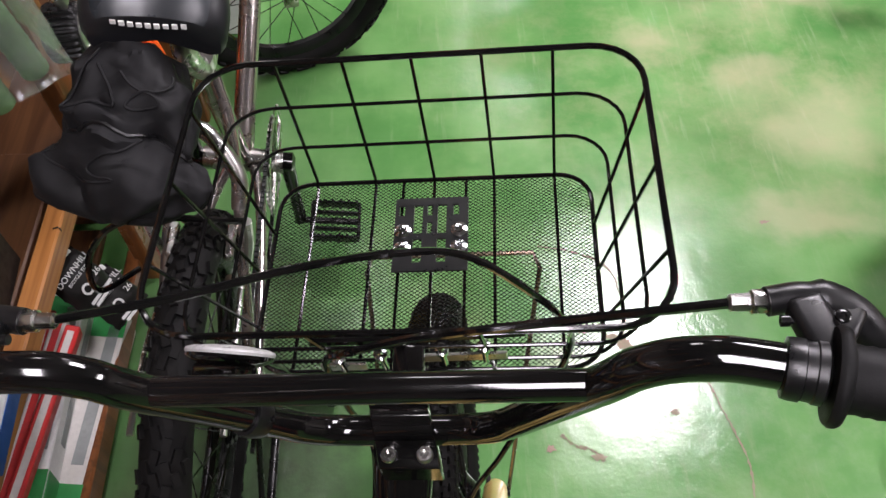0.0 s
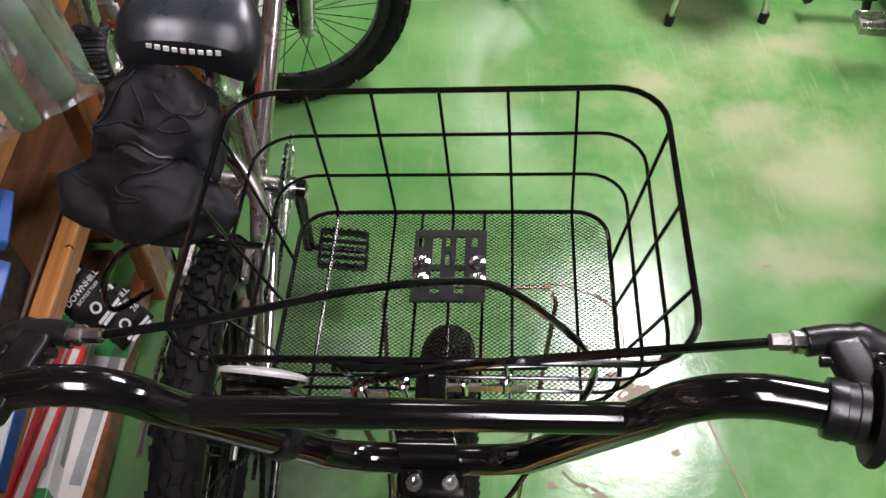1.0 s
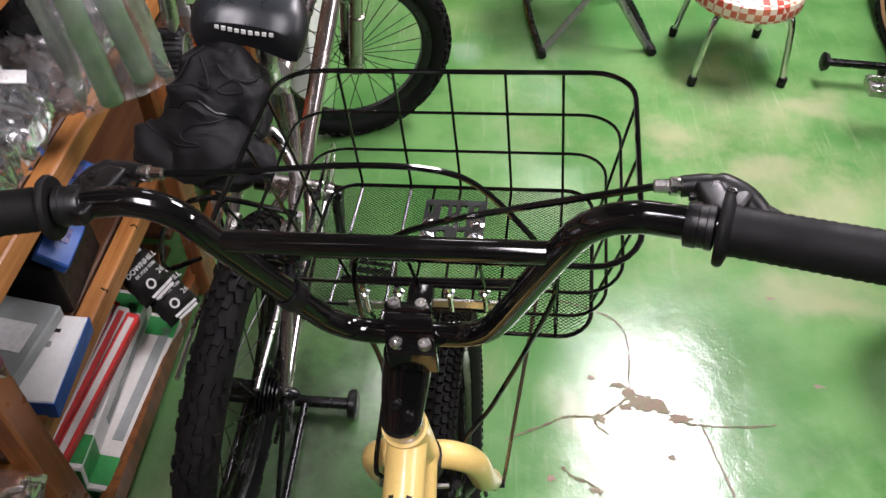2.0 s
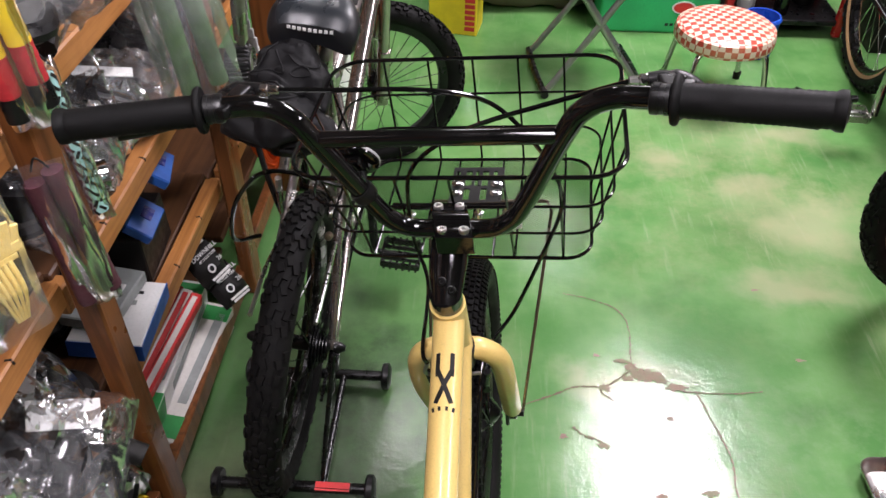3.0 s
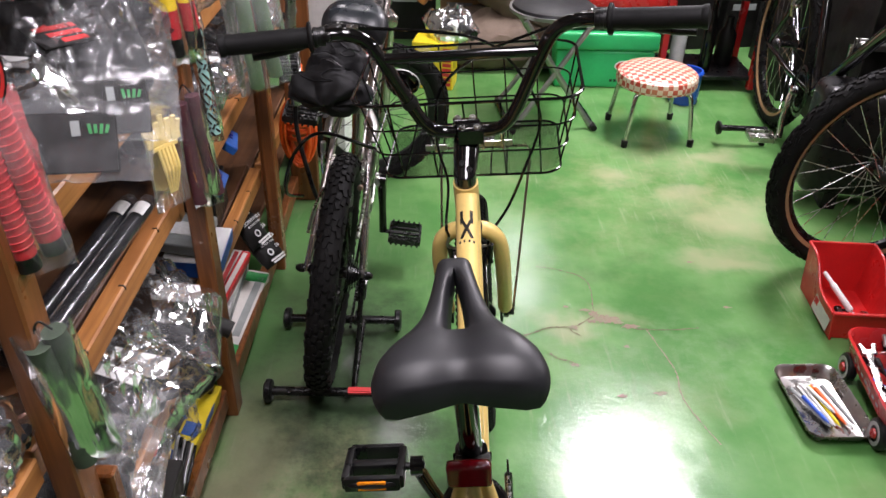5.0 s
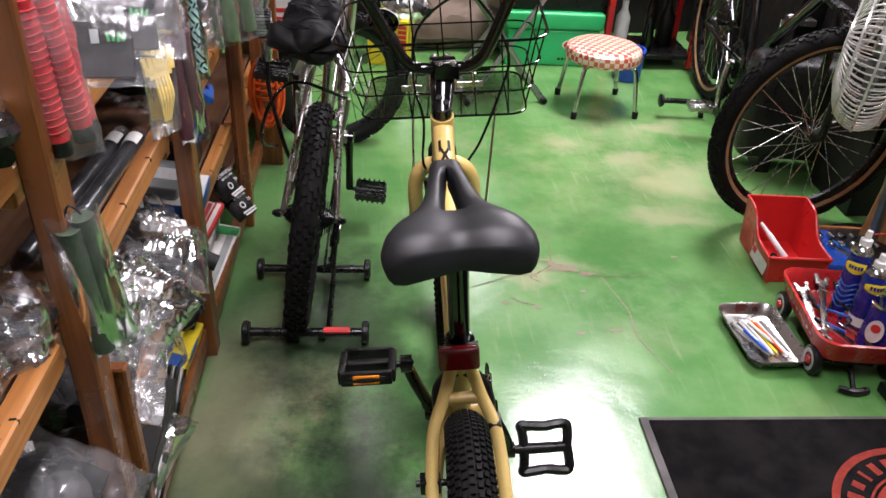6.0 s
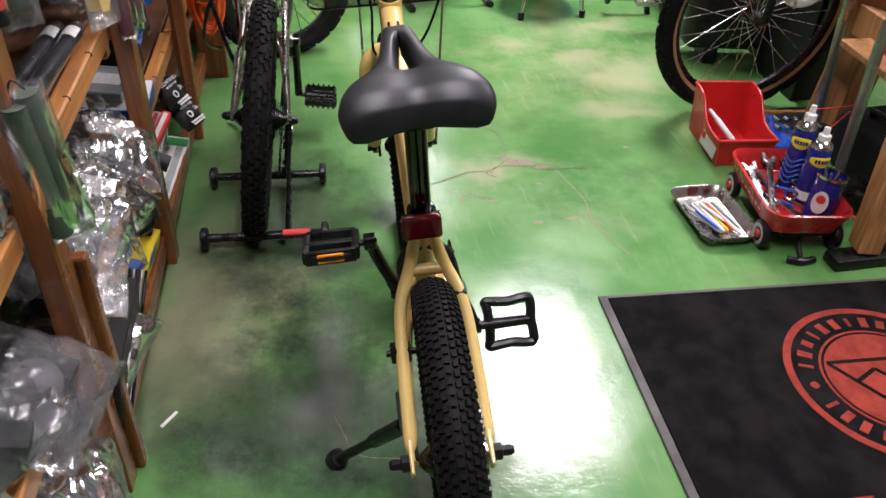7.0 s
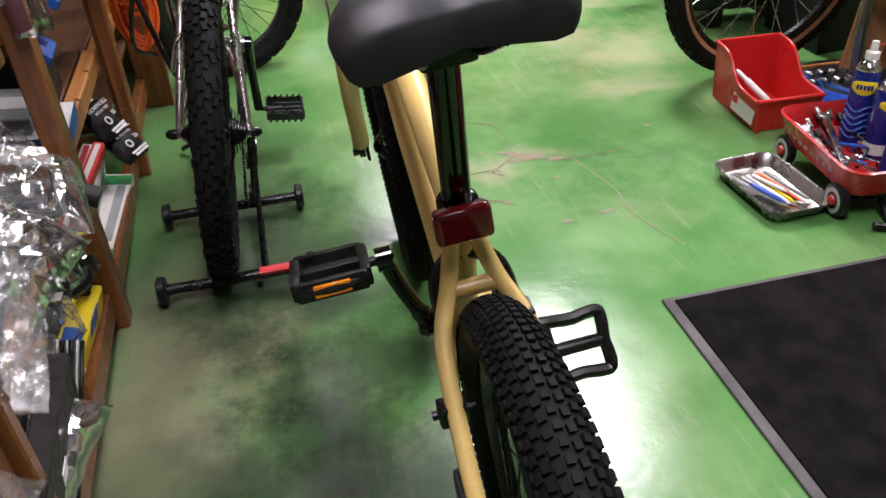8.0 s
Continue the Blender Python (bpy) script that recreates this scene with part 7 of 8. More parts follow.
for sy in (-0.112, 0.105):
    b = B()
    rod(b, V(-0.092, sy, 0.036), V(0.092, sy, 0.036), 0.004, 8)
    box(b, (0.10, 0.03, 0.022), at(0, sy, 0.047), 0.003)
    part("axle", b, M["black"], wag)
    for s in (-1, 1):
        wm = along(V(s * 0.080, sy, 0.036), V(s, sy, 0.036))
        b = B()
        lathe(b, [(0.012, 0.0), (0.030, -0.001), (0.0345, 0.003), (0.036, 0.010), (0.0345, 0.017), (0.030, 0.020), (0.012, 0.019)], 32, wm, True)
        ww = part("wheel", b, M["black"], wag)
        b = B()
        lathe(b, [(0.018, 0.0205), (0.027, 0.021), (0.027, 0.0190), (0.018, 0.0190)], 28, wm)
        part("white_wall", b, M["greywhite"], ww)
        b = B()
        lathe(b, [(0.0005, 0.026), (0.010, 0.025), (0.012, 0.020)], 20, wm)
        part("hub_cap", b, M["redmetal"], ww)
b = B()
tube(b, smooth_path([V(0.0, -0.11, 0.038), V(-0.006, -0.14, 0.030), V(-0.010, -0.17, 0.016), V(-0.012, -0.185, 0.010)], 5), 0.006, 8)
tube(b, smooth_path([V(-0.045, -0.180, 0.010), V(-0.012, -0.190, 0.010), V(0.022, -0.180, 0.010)], 5), 0.009, 8)
part("pull_handle", b, M["black"], wag)

WM = wag.matrix_basis


def spray_can(m, h, r, label, body, tall):
    t = thing("spray_can", label, "spray can", m, "spray cans in the wagon")
    b = B()
    lathe(b, [(r * 0.9, 0), (r, 0.004), (r, h * 0.72), (r * 0.97, h * 0.735)], 32, None, True)
    part("body", b, body, t)
    # yellow shield on the side, a dark bar on it
    b = B()
    rows = []
    for i in range(13):
        an = radians(165 + i * 11)
        u = abs(i - 6) / 6
        lo, hi = 0.515 + 0.050 * u ** 2, 0.650 - 0.030 * u ** 3
        rows.append([b.verts.new((math.cos(an) * rr, math.sin(an) * rr, h * zz)) for rr, zz in ((r * 1.002, lo), (r * 1.020, lo + 0.004), (r * 1.020, hi - 0.004), (r * 1.002, hi))])
    for r0, r1 in zip(rows, rows[1:]):
        for q in range(3):
            b.faces.new((r0[q], r1[q], r1[q + 1], r0[q + 1]))
    part("yellow_shield", b, M["print_yellow"], t)
    b = B()
    for k in range(5):
        a = radians(198 + k * 15)
        box(b, (0.0055, 0.0010, 0.010), at(math.cos(a) * r * 1.024, math.sin(a) * r * 1.024, h * 0.59, 0, 0, math.degrees(a) + 90))
    part("lettering", b, M["navy"], t, "dark lettering bars", smooth=False)
    if tall:
        b = B()
        for j in range(5):
            pts = [V(math.cos(radians(130 + q * 14)) * r * 1.006, math.sin(radians(130 + q * 14)) * r * 1.006, h * (0.12 + 0.065 * j) + 0.006 * math.sin(q * 0.8)) for q in range(14)]
            tube(b, pts, 0.0022, 5)
        part("wave_stripe", b, M["print_blue"], t)
    else:
        b = B()
        lathe(b, [(r * 1.008, 0.008), (r * 1.01, h * 0.14), (r * 1.008, h * 0.16)], 32)
        part("pale_band", b, M["paper"], t)
    b = B()
    lathe(b, [(r * 0.97, h * 0.735), (r * 1.0, h * 0.745), (r * 0.9, h * 0.785), (r * 0.55, h * 0.83), (r * 0.5, h * 0.835)], 32)
    part("dome", b, M["chrome"], t)
    b = B()
    lathe(b, [(r * 0.52, h * 0.83), (r * 0.54, h * 0.90), (r * 0.30, h * 0.915), (r * 0.26, h), (r * 0.06, h)], 24, None, True)
    nz = part("nozzle", b, M["white"], t)
    b = B()
    rod(b, V(0, 0, h * 0.955), V(0.17, 0.02, h * 0.965), 0.0016, 6)
    part("straw", b, M["print_red"], nz, "red spray straw")
    return t


spray_can(WM @ at(0.030, 0.060, 0.064, -4, 3, 10), 0.225, 0.0265, "tall blue spray can with a yellow band and red straw", M["navy"], True)
spray_can(WM @ at(0.052, 0.000, 0.064, -3, 4, 40), 0.198, 0.0280, "blue and white spray can with a yellow band", M["navy"], False)
cup = thing("tin_cup", "printed tin with an open chrome rim in a wagon", "tin", WM @ at(0.052, -0.075, 0.064, -2, 3, 0))
b = B()
lathe(b, [(0.030, 0.002), (0.0335, 0.0), (0.034, 0.115), (0.0325, 0.115), (0.031, 0.004), (0.0005, 0.004)], 32)
part("body", b, M["navy"], cup)
b = B()
ring_profile(b, 0.034, [(-0.003, -0.003), (0.003, -0.003), (0.003, 0.003), (-0.003, 0.003)], 36, at(0, 0, 0.116, 0, 90))
part("rim", b, M["chrome"], cup)
b = B()
lathe(b, [(0.0005, 0.0), (0.024, 0.0), (0.024, 0.002), (0.0005, 0.002)], 26, at(-0.022, -0.0272, 0.055, 90, 0, -39) @ Matrix.Diagonal((0.8, 1.25, 1, 1)))
fc = part("round_label", b, M["paper"], cup, "pale oval label")
b = B()
lathe(b, [(0.0005, 0.0), (0.011, 0.0), (0.011, 0.001), (0.0005, 0.001)], 20, at(-0.0235, -0.0290, 0.064, 90, 0, -39))
part("red_print", b, M["print_red"], fc)
b = B()
for k in range(7):
    rod(b, V(0.012 * math.cos(k), 0.012 * math.sin(k), 0.006), V(0.022 * math.cos(k * 1.7), 0.022 * math.sin(k * 1.7), 0.105 + 0.004 * k), 0.003, 6)
part("contents", b, M["steel"], cup)
# wrenches and small tools
def wrench(m, L, label):
    b = B()
    box(b, (0.016, L, 0.006), None, 0.002, 2)
    lathe(b, [(0.008, -0.004), (0.017, -0.004), (0.017, 0.004), (0.008, 0.004), (0.008, -0.004)], 20, at(0, -L / 2 - 0.008, 0))
    for s in (-1, 1):
        box(b, (0.012, 0.032, 0.010), at(s * 0.012, L / 2 + 0.012, 0, 0, 0, -s * 12), 0.003)
    box(b, (0.034, 0.018, 0.010), at(0, L / 2 - 0.002, 0), 0.003)
    b.transform(m)
    return whole("wrench", b, M["alloy"], label, "wrench", "tools in the wagon")


wrench(WM @ at(-0.040, 0.010, 0.098, 8, 10, -14), 0.20, "worn chromed adjustable wrench lying in a wagon")
wrench(WM @ at(-0.066, 0.020, 0.086, 4, -14, -6), 0.16, "worn chromed spanner lying in a wagon")
for k in range(18):
    b = B()
    mm = WM @ at(-0.055 + 0.0075 * k, 0.085 - 0.035 * (k % 6), 0.076 + 0.004 * (k % 3), rng.uniform(-25, 25), rng.uniform(-15, 15), rng.uniform(-60, 60))
    rod(b, V(0, -0.045, 0), V(0, 0.045, 0), 0.0035, 8, m=mm)
    box(b, (0.012, 0.025, 0.010), mm @ at(0, 0.045, 0), 0.003)
    whole("hand_tool", b, (M["chrome"], M["satin"], M["black"], M["blue"], M["satin"])[k % 5], "small worn metal tool lying in a wagon", "tool", "tools in the wagon")

# ---- blue tool case behind the bin ----
tc = thing("tool_case", "flat blue tool case holding sockets on the floor", "tool case", at(1.255, 0.800, 0.0, 0, 0, -4))
b = B()
box(b, (0.24, 0.20, 0.018), at(0, 0, 0.009), 0.004, 2)
part("base", b, M["blue"], tc)
b = B()
box(b, (0.24, 0.010, 0.030), at(0, 0.104, 0.015), 0.003)
part("wooden_edge", b, M["rail"], tc, smooth=False)
for k in range(12):
    b = B()
    lathe(b, [(0.006, 0), (0.010, 0), (0.010, 0.020), (0.006, 0.020), (0.006, 0.002)], 14, at(-0.095 + 0.017 * k, 0.055 - 0.05 * (k % 2), 0.028, 90, 0, 10))
    part("socket", b, M["chrome"], tc)
for k in range(5):
    b = B()
    box(b, (0.018, 0.11, 0.006), at(0.0 + 0.022 * k, -0.02, 0.022, 0, 0, 30), 0.002)
    part("plate", b, M["steel"] if k % 2 else M["print_blue"], tc, smooth=False)


# ---- cracks and chips in the floor ----
def ribbon(pts, w, seed, z=0.0012):
    """A ragged flat strip along a line on the floor."""
    b = B()
    r = random.Random(seed)
    path = smooth_path([V(x, y, z) for x, y in pts], 12)
    prev, drift = None, 0.0
    for i, p in enumerate(path):
        d = (path[min(i + 1, len(path) - 1)] - path[max(i - 1, 0)]).normalized()
        n = V(-d.y, d.x, 0)
        drift = 0.7 * drift + r.uniform(-0.0011, 0.0011)
        j = n * drift
        ww = w * r.uniform(0.15, 1.0)
        a, c = b.verts.new(p + j + n * ww / 2), b.verts.new(p + j - n * ww / 2)
        if prev:
            b.faces.new((prev[0], a, c, prev[1]))
        prev = (a, c)
    return b


def chip(x, y, r, seed, sx=1.0):
    b = B()
    n = 26
    ctr = b.verts.new((x, y, 0.0016))
    vs = []
    for k in range(n):
        a = 2 * math.pi * k / n
        q = 0.55 + 0.9 * abs(noise.noise(V(math.cos(a) * 1.7 + seed, math.sin(a) * 1.7, seed))) * 1.4
        vs.append(b.verts.new((x + r * sx * q * math.cos(a), y + r * q * math.sin(a), 0.0015)))
    for k in range(n):
        b.faces.new((ctr, vs[k], vs[(k + 1) % n]))
    return b


for i, (pts, w) in enumerate((
        (((0.127, 0.606), (0.19, 0.635), (0.241, 0.662), (0.303, 0.667), (0.372, 0.715), (0.42, 0.685), (0.469, 0.663), (0.55, 0.662), (0.626, 0.672)), 0.0058),
        (((0.488, 0.657), (0.501, 0.61), (0.511, 0.565), (0.526, 0.50), (0.519, 0.42), (0.540, 0.34), (0.570, 0.267)), 0.0056),
        (((0.228, 0.939), (0.295, 0.923), (0.346, 0.894), (0.365, 0.855), (0.367, 0.79), (0.362, 0.725)), 0.0050),
        (((-0.150, -0.17), (-0.139, -0.205), (-0.111, -0.261), (-0.03, -0.277), (0.02, -0.27)), 0.0025),
        (((0.295, 0.668), (0.292, 0.647), (0.315, 0.628)), 0.0060),
        (((0.225, 0.558), (0.247, 0.539), (0.275, 0.530), (0.292, 0.511)), 0.0075))):
    part("crack", ribbon(pts, w, i), M["dirt"] if i == 1 else M["crack"], floor_ob, "hairline crack in the floor", smooth=False)
for i, (x, y, r, sx) in enumerate(((0.395, 0.700, 0.018, 1.6), (0.358, 0.722, 0.013, 1.2), (0.300, 0.662, 0.010, 1.6), (0.378, 0.694, 0.010, 1.3), (0.420, 0.688, 0.009, 2.0), (0.45, 0.672, 0.012, 2.4), (0.350, 0.690, 0.008, 1.8), (0.68, 0.98, 0.005, 2.2), (0.283, 0.518, 0.006, 2.2), (0.375, 0.702, 0.017, 1.5), (0.289, 0.750, 0.005, 1.6), (0.340, 0.738, 0.008, 2.0), (0.380, 0.411, 0.007, 2.2), (0.470, 0.424, 0.007, 2.4), (0.424, 0.590, 0.006, 1.6), (0.206, 0.535, 0.007, 1.3), (0.728, 0.764, 0.004, 3.6))):
    part("paint_chip", chip(x, y, r, i * 3.1, sx), M["dirt"], floor_ob, "chip in the green paint", smooth=False)
b = B()
box(b, (0.007, 0.042, 0.002), at(-0.453, -0.141, 0.001, 0, 0, -35), 0.0008)
whole("paper_scrap", b, M["paper"], "small pale scrap lying on the floor", "scrap", smooth=False)

# ---- black mountain bicycle with tan sidewalls ----
RB = 0.315
CF, CR = V(1.138, 0.965, RB), V(1.255, 2.020, RB)
m2 = thing("bicycle", "black mountain bicycle with tan-walled tyres, front wheel turned", "bicycle", Matrix.Translation((0, 0, 0)))
wheel(m2, Matrix.Translation(CF) @ Matrix.Rotation(radians(-84), 4, "Z") @ Matrix.Rotation(radians(3), 4, "Y"), RB, 0.025, 0.004, M["satin"], M["alloy"], M["skin"], 32, 0.05, "mtb")
AXB = (CF - CR).normalized()
ang2 = math.degrees(math.atan2(-AXB.x, AXB.y))
wheel(m2, Matrix.Translation(CR) @ Matrix.Rotation(radians(ang2 + 2), 4, "Z"), RB, 0.025, 0.005, M["satin"], M["chrome"], M["skin"], 32, 0.06, "mtb")
SD = V(AXB.y, -AXB.x, 0)
if SD.x > 0:
    SD = -SD


def Q(a, side, z):
    """A point on the black bicycle: metres from its rear axle, to its side, height."""
    return CR.xy.to_3d() + AXB * a + SD * side + V(0, 0, z)


bb2, st2, hb2, ht2 = Q(0.42, 0, 0.29), Q(0.26, 0, 0.66), Q(0.86, 0, 0.66), Q(0.83, 0, 0.77)
for nm, a, c, r in (("seat_tube", bb2, st2, 0.015), ("top_tube", st2, ht2 + V(0, 0, -0.02), 0.0155), ("down_tube", bb2, hb2, 0.0185), ("head_tube", ht2, hb2, 0.02)):
    b = B()
    rod(b, a, c, r, 14)
    part(nm, b, M["gloss"], m2)
for s in (-1, 1):
    b = B()
    tube(b, [Q(0.26, s * 0.02, 0.64), Q(0.12, s * 0.05, 0.48), Q(0, s * 0.066, RB)], 0.008, 10)
    part("seat_stay", b, M["gloss"], m2)
    b = B()
    tube(b, [Q(0.41, s * 0.02, 0.29), Q(0.25, s * 0.05, 0.30), Q(0, s * 0.066, RB)], 0.009, 10)
    part("chain_stay", b, M["gloss"], m2)
    b = B()
    fo = V(0, s * 0.055, 0)
    tube(b, [CF + fo, CF + fo + V(0.01, 0, 0.20), CF + fo + V(0.0, 0.0, 0.34), hb2 + fo * 0.4], 0.013, 12)
    part("fork_leg", b, M["satin"], m2)
    b = B()
    tube(b, smooth_path([CF + V(0.03, s * 0.052, 0.27), CF + V(0.05, s * 0.058, 0.33), CF + V(0.055, s * 0.05, 0.40)], 4), 0.008, 8)
    box(b, (0.05, 0.014, 0.014), Matrix.Translation(CF + V(0.035, s * 0.034, 0.31)), 0.004)
    part("brake_arm", b, M["alloy"], m2, "bare alloy brake arm")
    b = B()
    tube(b, smooth_path([Q(0.14, s * 0.05, 0.46), Q(0.13, s * 0.058, 0.53), Q(0.12, s * 0.055, 0.58)], 4), 0.008, 8)
    box(b, (0.02, 0.05, 0.02), Matrix.Translation(Q(0.13, s * 0.045, 0.50)), 0.005)
    part("brake_arm", b, M["alloy"], m2, "bare alloy brake arm")
b = B()
rod(b, st2, Q(0.225, 0, 0.80), 0.0135, 14)
part("seat_post", b, M["alloy"], m2)
sd2 = saddle(m2, axes(Q(0.10, 0, 0.84), -SD, AXB, V(0, 0, 1)), 0.26, 0.066, 0.02, M["leather"], slot=False, thick=0.04)
b = B()
tube(b, smooth_path([ht2, ht2 + V(0, -0.02, 0.06), ht2 + V(0.02, -0.10, 0.10)], 4), 0.014, 12)
tube(b, [ht2 + V(-0.22, -0.20, 0.11), ht2 + V(0.02, -0.10, 0.10), ht2 + V(0.28, 0.02, 0.11)], 0.011, 10)
part("handlebar", b, M["satin"], m2)
b = B()
for r0 in (0.085, 0.065):
    ring_profile(b, r0, [(-0.010, -0.0015), (0.0, -0.0015), (0.003, 0), (0.0, 0.0015), (-0.010, 0.0015)], 36, Matrix.Translation(Q(0.42, 0.05, 0.29)) @ Matrix.Rotation(radians(ang2), 4, "Z"))
part("chainring", b, M["satin"], m2)
cdir = (AXB * 0.15 + V(0, 0, -1)).normalized()
for s in (-1, 1):
    p0 = Q(0.42, s * 0.07, 0.29)
    p1 = p0 + cdir * 0.165 * s + SD * s * 0.015
    b = B()
    tube(b, smooth_path([p0, p0.lerp(p1, 0.5) + SD * s * 0.006, p1], 5), [0.014] * 4 + [0.011] * 7, 12)
    lathe(b, [(0.018, -0.01), (0.018, 0.008), (0.008, 0.014)], 14, along(p0, p0 + SD * s), True)
    part("crank_arm", b, M["chrome"], m2, "polished crank arm")
    b = B()
    pc = p1 + SD * s * 0.060
    mm = axes(pc, SD, AXB, V(0, 0, 1))
    rod(b, V(-0.055, 0, 0), V(0.045, 0, 0), 0.006, 8, m=mm)
    for e in (-1, 1):
        box(b, (0.085, 0.006, 0.022), mm @ at(0, e * 0.032, 0), 0.002)
        box(b, (0.006, 0.07, 0.020), mm @ at(e * 0.042, 0, 0), 0.002)
    box(b, (0.085, 0.02, 0.02), mm, 0.004)
    part("pedal", b, M["alloy"], m2, "bare metal cage pedal")
for pts in (((1.12, 1.10, 0.80), (1.02, 1.0, 0.90), (1.05, 0.92, 0.78), (1.16, 0.93, 0.70)), ((1.16, 1.20, 0.78), (1.10, 1.4, 0.66), (1.16, 1.7, 0.68), (1.21, 1.88, 0.60))):
    b = B()
    cable(b, [V(*p) for p in pts], 0.003, 8)
    part("cable", b, M["gloss"], m2)
# its floor stand bar
st = thing("bicycle_stand", "black steel floor stand beside a bicycle wheel", "bicycle stand", at(0, 0, 0))
for y, x0, x1, z in ((1.790, 0.985, 1.16, 0.068),):
    b = B()
    rod(b, V(x0, y, z), V(x1, y - 0.01, z), 0.011, 12)
    part("cross_bar", b, M["satin"], st)
    b = B()
    lathe(b, [(0.010, 0), (0.024, 0.002), (0.026, 0.012), (0.018, 0.016)], 18, along(V(x0 + 0.006, y, z), V(x0 - 1, y, z)), True)
    part("end_cap", b, M["black"], st)
    b = B()
    rod(b, V(1.14, y, z), V(1.16, y, 0.0), 0.011, 10)
    part("leg", b, M["satin"], st)

# ---- old chrome-caged fan on a stand ----
fan = thing("fan", "dull plated wire-caged electric fan standing at rest", "fan", at(1.085, 0.715, 0.0))
FH = at(0.0, -0.02, 0.665, 0, -88, -34) @ Matrix.Scale(1.12, 4)
nb = 76
cage = None
for r0, z in ((0.192, 0.0), (0.03, 0.075), (0.165, 0.047), (0.165, -0.047), (0.1, 0.071)):
    b = B()
    ring_profile(b, r0, [(-0.0025, -0.0025), (0.0025, -0.0025), (0.0025, 0.0025), (-0.0025, 0.0025)], 48, FH @ at(0, 0, z, 0, 90))
    if cage:
        part("ring", b, M["fanwire"], cage)
    else:
        cage = part("cage", b, M["fanwire"], fan, "dull plated wire cage")
wire = None
for k in range(nb):
    if wire is None:
        b = B()
        prof = [(0.03, 0.075), (0.10, 0.070), (0.165, 0.045), (0.19, 0.0), (0.165, -0.045), (0.10, -0.065), (0.05, -0.068)]
        tube(b, smooth_path([V(r, 0, z) for r, z in prof], 3), 0.0019, 5)
        o = part("wire", b, M["fanwire"], cage)
        wire = o.data
    else:
        o = new("wire", wire)
        o.parent = cage
    o.matrix_basis = FH @ Matrix.Rotation(2 * math.pi * k / nb, 4, "Z")
for k in range(4):
    b = B()
    mm = FH @ Matrix.Rotation(math.pi / 2 * k, 4, "Z")
    rows = []
    for i in range(6):
        r = 0.03 + 0.022 * i
        rows.append([b.verts.new(mm @ V(r, (q - 2) * 0.012 * (0.8 + 0.22 * i), 0.010 * (q - 2) * (1 - 0.12 * i))) for q in range(5)])
    for r0, r1 in zip(rows, rows[1:]):
        for q in range(4):
            b.faces.new((r0[q], r0[q + 1], r1[q + 1], r1[q]))
    bmesh.ops.solidify(b, geom=b.faces[:], thickness=0.002)
    part("blade", b, M["greycard"], fan)
b = B()
lathe(b, [(0.01, 0.02), (0.03, 0.015), (0.03, -0.02), (0.055, -0.07), (0.06, -0.16), (0.03, -0.19), (0.005, -0.195)], 24, FH, True)
part("motor", b, M["steel"], fan)
b = B()
rod(b, V(0.20, 0.09, 0.62), V(0.26, 0.10, 0.02), 0.014, 14)
part("pole", b, M["steel"], fan)
b = B()
lathe(b, [(0.14, 0.0), (0.14, 0.012), (0.10, 0.024), (0.02, 0.034)], 30, at(0.26, 0.10, 0.0), True)
part("base", b, M["black"], fan)

# ---- workbench end: timber legs on a black foot, pipe ----
bench = thing("workbench", "rough timber workbench with splayed legs on a black foot", "workbench", at(0.095, 0, 0))
for nm, a, c, w, d in (("leg", V(1.040, 0.200, 0.03), V(1.055, 0.28, 0.80), 0.055, 0.065), ("leg", V(1.275, 0.84, 0.0), V(1.315, 0.80, 0.80), 0.05, 0.09), ("leg", V(1.37, 0.86, 0.0), V(1.38, 0.80, 0.80), 0.05, 0.08)):
    b = B()
    L = (c - a).length
    box(b, (w, d, L), along(a, c) @ at(0, 0, L / 2, 0, 0, 0), 0.004)
    part(nm, b, M["bench"], bench, smooth=False)
b = B()
box(b, (0.035, 0.56, 0.09), at(1.275, 0.54, 0.36), 0.004)
part("rail", b, M["bench"], bench, smooth=False)
b = B()
box(b, (0.32, 0.70, 0.045), at(1.46, 0.62, 0.835), 0.004)
part("top", b, M["bench"], bench, smooth=False)
b = B()
box(b, (0.26, 0.055, 0.030), at(1.075, 0.188, 0.015, 0, 0, 4), 0.005, 2)
part("foot", b, M["black"], bench)
pipe = B()
tube(pipe, smooth_path([V(1.205, 0.46, 0.005), V(1.195, 0.47, 0.25), V(1.19, 0.48, 0.46), V(1.21, 0.48, 0.50), V(1.26, 0.48, 0.515)], 5), 0.014, 14)
whole("steel_pipe", pipe, M["steel"], "bent galvanised pipe standing by a bench", "pipe")
b = B()
box(b, (0.16, 0.24, 0.10), at(1.40, 0.52, 0.30), 0.01, 2)
t = thing("red_toolbox", "red metal toolbox under a bench", "toolbox", at(0, 0, 0.09))
part("body", b, M["redmetal"], t)
b = B()
tube(b, smooth_path([V(1.40, 0.44, 0.35), V(1.40, 0.46, 0.39), V(1.40, 0.58, 0.39), V(1.40, 0.60, 0.35)], 4), 0.006, 8)
part("handle", b, M["black"], t)
b = B()
box(b, (0.50, 0.42, 0.02), at(1.42, 0.52, 0.33), 0.003)
part("lower_shelf", b, M["bench"], bench, smooth=False)
b = B()
lathe(b, [(0.005, 0), (0.05, 0.004), (0.06, 0.03), (0.055, 0.07), (0.03, 0.085), (0.005, 0.09)], 20, at(1.22, 0.42, 0.0), True)
t = thing("motor", "dark round motor housing on the floor under a bench", "motor", at(0, 0, 0))
part("housing", b, M["satin"], t)
b = B()
